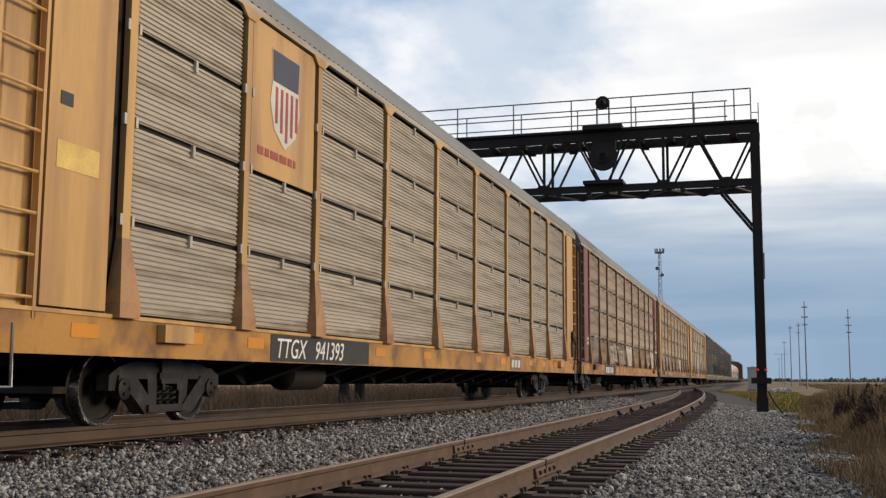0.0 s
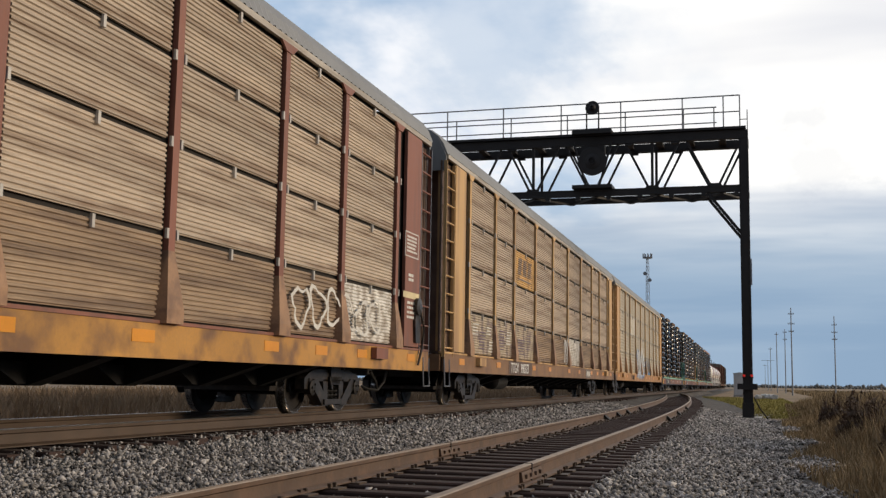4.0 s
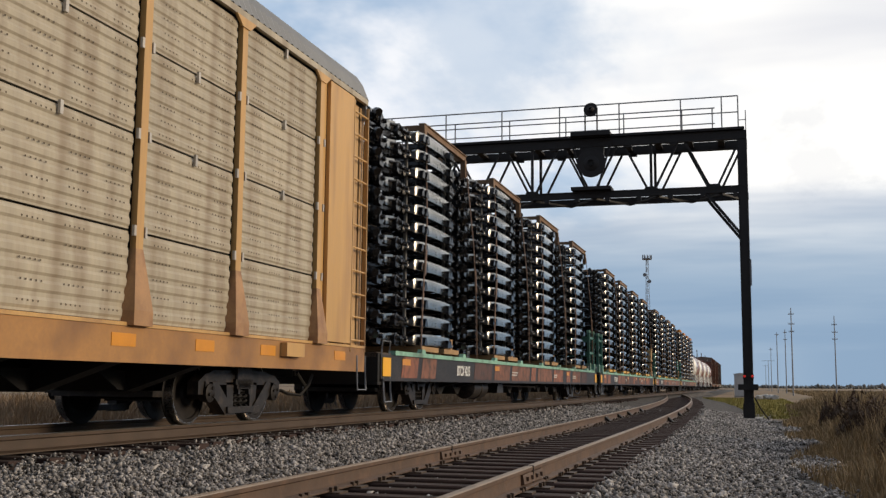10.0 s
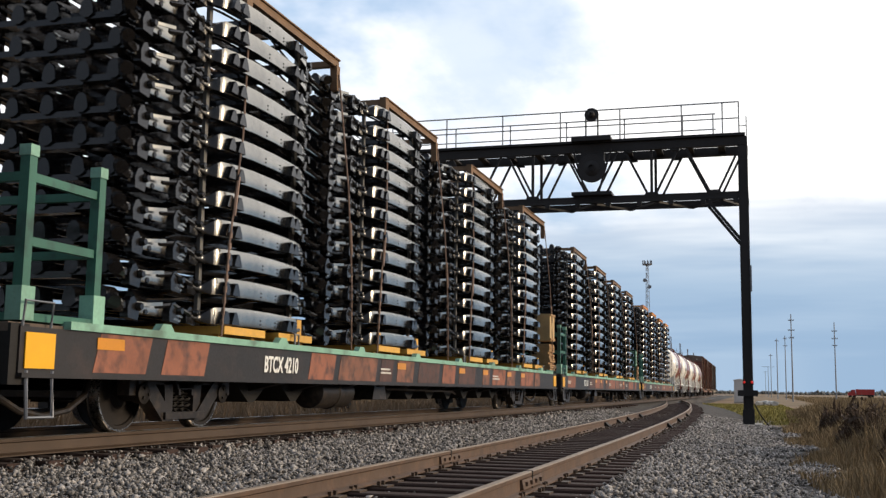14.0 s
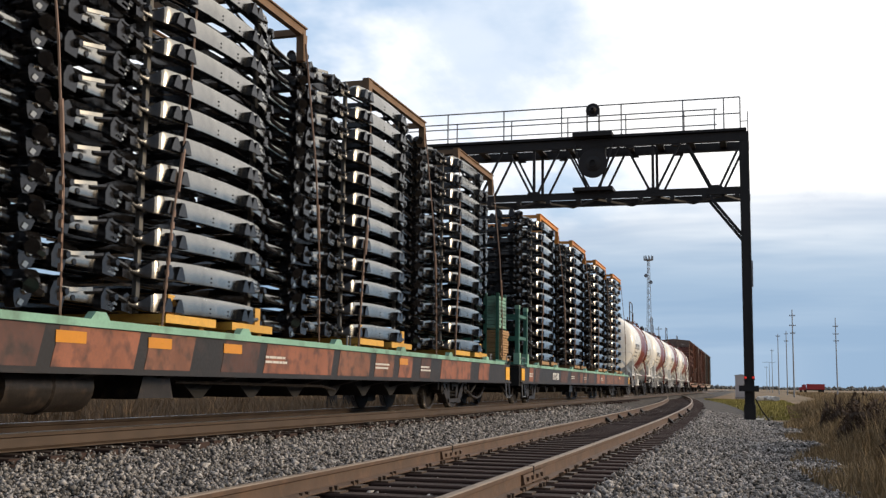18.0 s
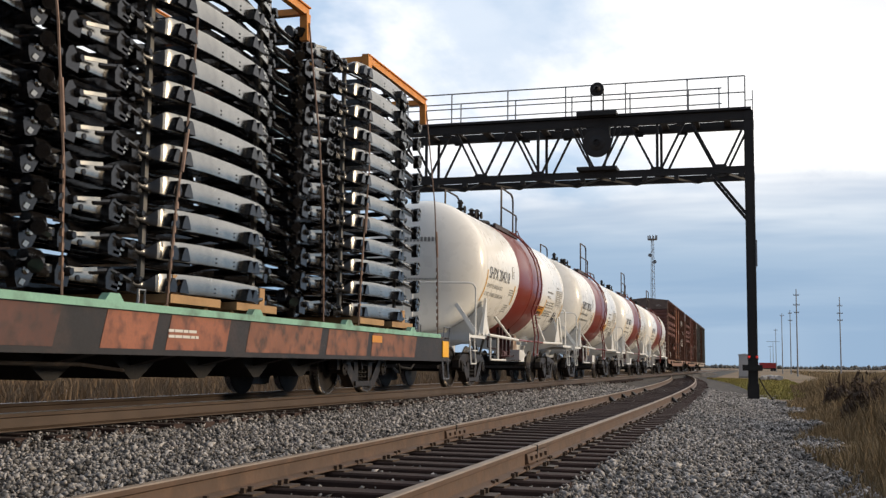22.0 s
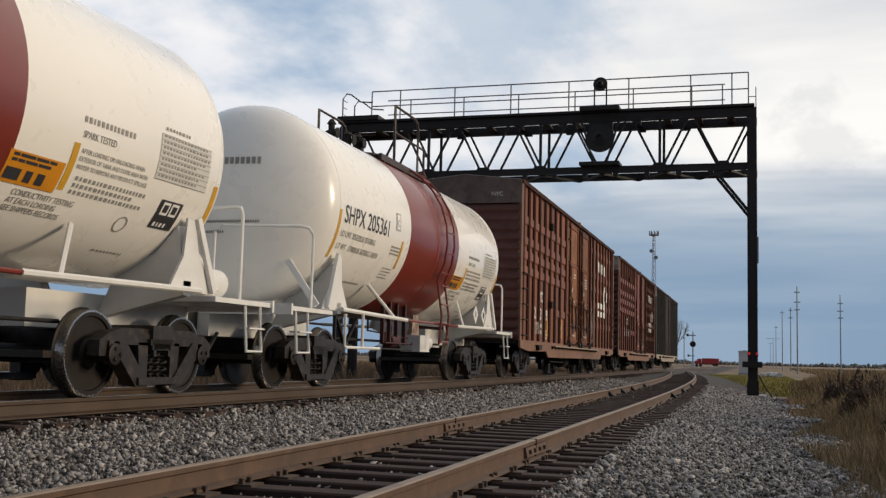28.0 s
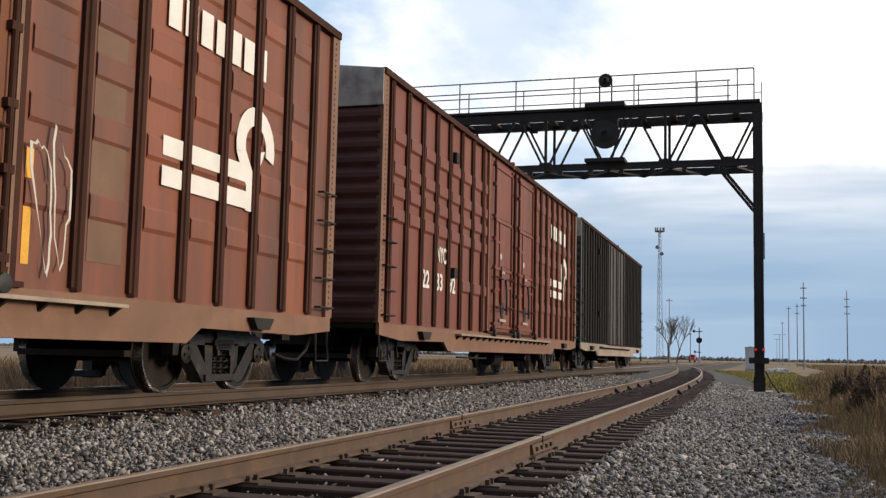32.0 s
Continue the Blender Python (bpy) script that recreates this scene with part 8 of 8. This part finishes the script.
def far_treeline():
    g = np.random.default_rng(4)
    n = 9000
    az = g.uniform(-70, 70, n)
    d = g.uniform(1500, 1900, n)
    x, y = np.sin(np.radians(az)) * d, np.cos(np.radians(az)) * d
    wave = np.array([noise.noise((a * 0.35, 2, 0)) + 0.6 * noise.noise((a * 1.7, 5, 0)) for a in az])
    top = np.clip(2.0 + 6.0 * wave, 0.5, 10)
    c = np.stack([x, y, g.random(n) * top], 1)
    s = g.uniform(1.2, 3.2, n)
    oct_ = np.array([[1, 0, 0], [-1, 0, 0], [0, 1, 0], [0, -1, 0], [0, 0, 1], [0, 0, -1]], float)
    v = (c[:, None] + oct_[None] * s[:, None, None] * g.uniform(0.7, 1.3, (n, 6, 1))).reshape(-1, 3)
    t = np.array([[0, 2, 4], [2, 1, 4], [1, 3, 4], [3, 0, 4], [2, 0, 5], [1, 2, 5], [3, 1, 5], [0, 3, 5]])
    f = (np.arange(n)[:, None, None] * 6 + t[None]).reshape(-1, 3)
    tagged(new("far_trees", raw_mesh("far_trees", v, f, FARTREES)), "low dark line of distant trees along the horizon", "woods", kind="stuff")


far_treeline()

# ---- small pieces of the track ----
lay_ties(side_track, side_x, Z_SIDE, -6.0, 108.0, 0.56, 5, True)
lay_ties(main_track, main_x, 0.0, -6.0, 60.0, 0.52, 6, False)

for dx, y in ((-0.752, 12.2), (0.752, 9.5)):
    b = Build().box(-0.042, 0.042, -0.012, 0.012, -0.16, 0.003)
    part("joint_gap", b, DARK, side_track, "dark insulated rail joint", at=pose(side_x(y) + dx, y, Z_SIDE))
    b = Build()
    for s in (-1, 1):
        b.prism([(s * 0.012, -0.14), (s * 0.05, -0.13), (s * 0.035, -0.05), (s * 0.012, -0.045)], -0.42, 0.42)
        for k in range(4):
            b.cube(s * 0.05, -0.3 + 0.2 * k, -0.09, 0.03, 0.035, 0.035)
    part("joint_bar", b, SIDERAIL, side_track, at=pose(side_x(y) + dx, y, Z_SIDE))
for dx, ys in ((-0.752, (27, 30, 33, 38)), (0.752, (27.5, 33, 41))):
    for y in ys:
        part("rail_brace", Build().prism([(0.03, -0.16), (0.16, -0.16), (0.05, -0.05), (0.03, -0.05)], -0.16, 0.16), DARK, side_track, at=pose(side_x(y) + dx, y, Z_SIDE))


# ---- loose ballast ----
def stones():
    g = np.random.default_rng(77)
    xs, ys, ss = [], [], []
    for y0, y1, density, scale in ((-7.0, 2.0, 300, 1.2), (2.0, 9.0, 720, 0.95), (9.0, 16.0, 580, 1.0), (16.0, 28.0, 420, 1.12), (28.0, 46.0, 210, 1.45)):
        n = int((y1 - y0) * 8.2 * density * 1.35)
        x, y = g.uniform(-7.2, 1.0, n), g.uniform(y0, y1, n)
        s = g.gamma(6, 1 / 6, n) * 0.0205 * scale
        m, q = np.array([main_x(b) for b in y]), np.array([side_x(b) for b in y])
        d = x - q
        edge = q + 3.55 + 0.35 * np.sin(y * 0.9) + 0.25 * np.sin(y * 2.3)
        keep = (x > m + 0.98) & (x < edge + g.normal(0, 0.12, n))
        tied = (np.abs(d) < 1.38)
        keep &= ~tied | ((np.abs(np.abs(d) - 0.752) > 0.11) & (g.random(n) < 0.42))
        keep &= (x > m + 1.27 + 0.10 * np.sin(y * 3.1) * np.sin(y * 1.3)) | (g.random(n) < 0.10)
        s = np.where(tied, s * 0.85, s)
        xs.append(x[keep]); ys.append(y[keep]); ss.append(s[keep])
    x, y, s = np.concatenate(xs), np.concatenate(ys), np.concatenate(ss)
    n = len(x)
    z = np.array([ground_z(a, b) for a, b in zip(x, y)])
    d = np.abs(x - np.array([side_x(b) for b in y]))
    z = z + np.where(d < 1.3, g.uniform(-0.035, 0.03, n), g.uniform(-0.01, 0.035, n))
    base = np.array([[1, 0, 0], [-1, 0, 0], [0, 1, 0], [0, -1, 0], [0, 0, 1], [0, 0, -1]], float)
    v = base[None] * g.uniform(0.65, 1.25, (n, 6, 1)) + g.normal(0, 0.22, (n, 6, 3))
    a, b = g.uniform(0, 2 * np.pi, n), g.uniform(-0.9, 0.9, n)
    ca, sa, cb, sb = np.cos(a), np.sin(a), np.cos(b), np.sin(b)
    v = v * np.stack([np.ones(n), g.uniform(0.6, 1.1, n), g.uniform(0.5, 0.9, n)], 1)[:, None]
    vx = v[..., 0] * cb[:, None] + v[..., 2] * sb[:, None]
    vz = -v[..., 0] * sb[:, None] + v[..., 2] * cb[:, None]
    v = np.stack([vx * ca[:, None] - v[..., 1] * sa[:, None], vx * sa[:, None] + v[..., 1] * ca[:, None], vz], 2)
    v = v * s[:, None, None] + np.stack([x, y, z], 1)[:, None]
    t = np.array([[0, 2, 4], [2, 1, 4], [1, 3, 4], [3, 0, 4], [2, 0, 5], [1, 2, 5], [3, 1, 5], [0, 3, 5]])
    f = (np.arange(n)[:, None, None] * 6 + t[None]).reshape(-1, 3)
    tagged(new("ballast", raw_mesh("ballast", v.reshape(-1, 3), f, STONE)), "loose grey crushed stone ballast round the tracks", "ballast", kind="stuff")


stones()


# ---- what moves ----
def motions():
    times = [k * 0.5 for k in range(65)]
    for ob, u, half, shift in MOVING:
        rows = [(t, car_pose(u, half, t)) for t in times]
        if shift:
            rows = [(t, m @ pose(0, shift[0], shift[1])) for t, m in rows]
        walk(ob, rows)
    walk(truck, truck_rows())
    for ob, dy, r, u in WHEELS:
        # the wheels turn while they are near enough for it to be seen
        near = [k / FPS for k in range(32 * FPS + 1) if -1.0 < u + ob.parent.location.y + dy - travelled(k / FPS) < 26.0]
        if not near:
            continue
        first = travelled(near[0])
        rows = [(t, pose(0, dy, r, math.degrees((travelled(t) - first) / r) % 360)) for t in near]
        if near[0] > 0:
            rows.insert(0, (0.0, pose(0, dy, r)))
        if near[-1] < 32.0:
            rows.append((32.0, rows[-1][1]))
        walk(ob, rows)


motions()
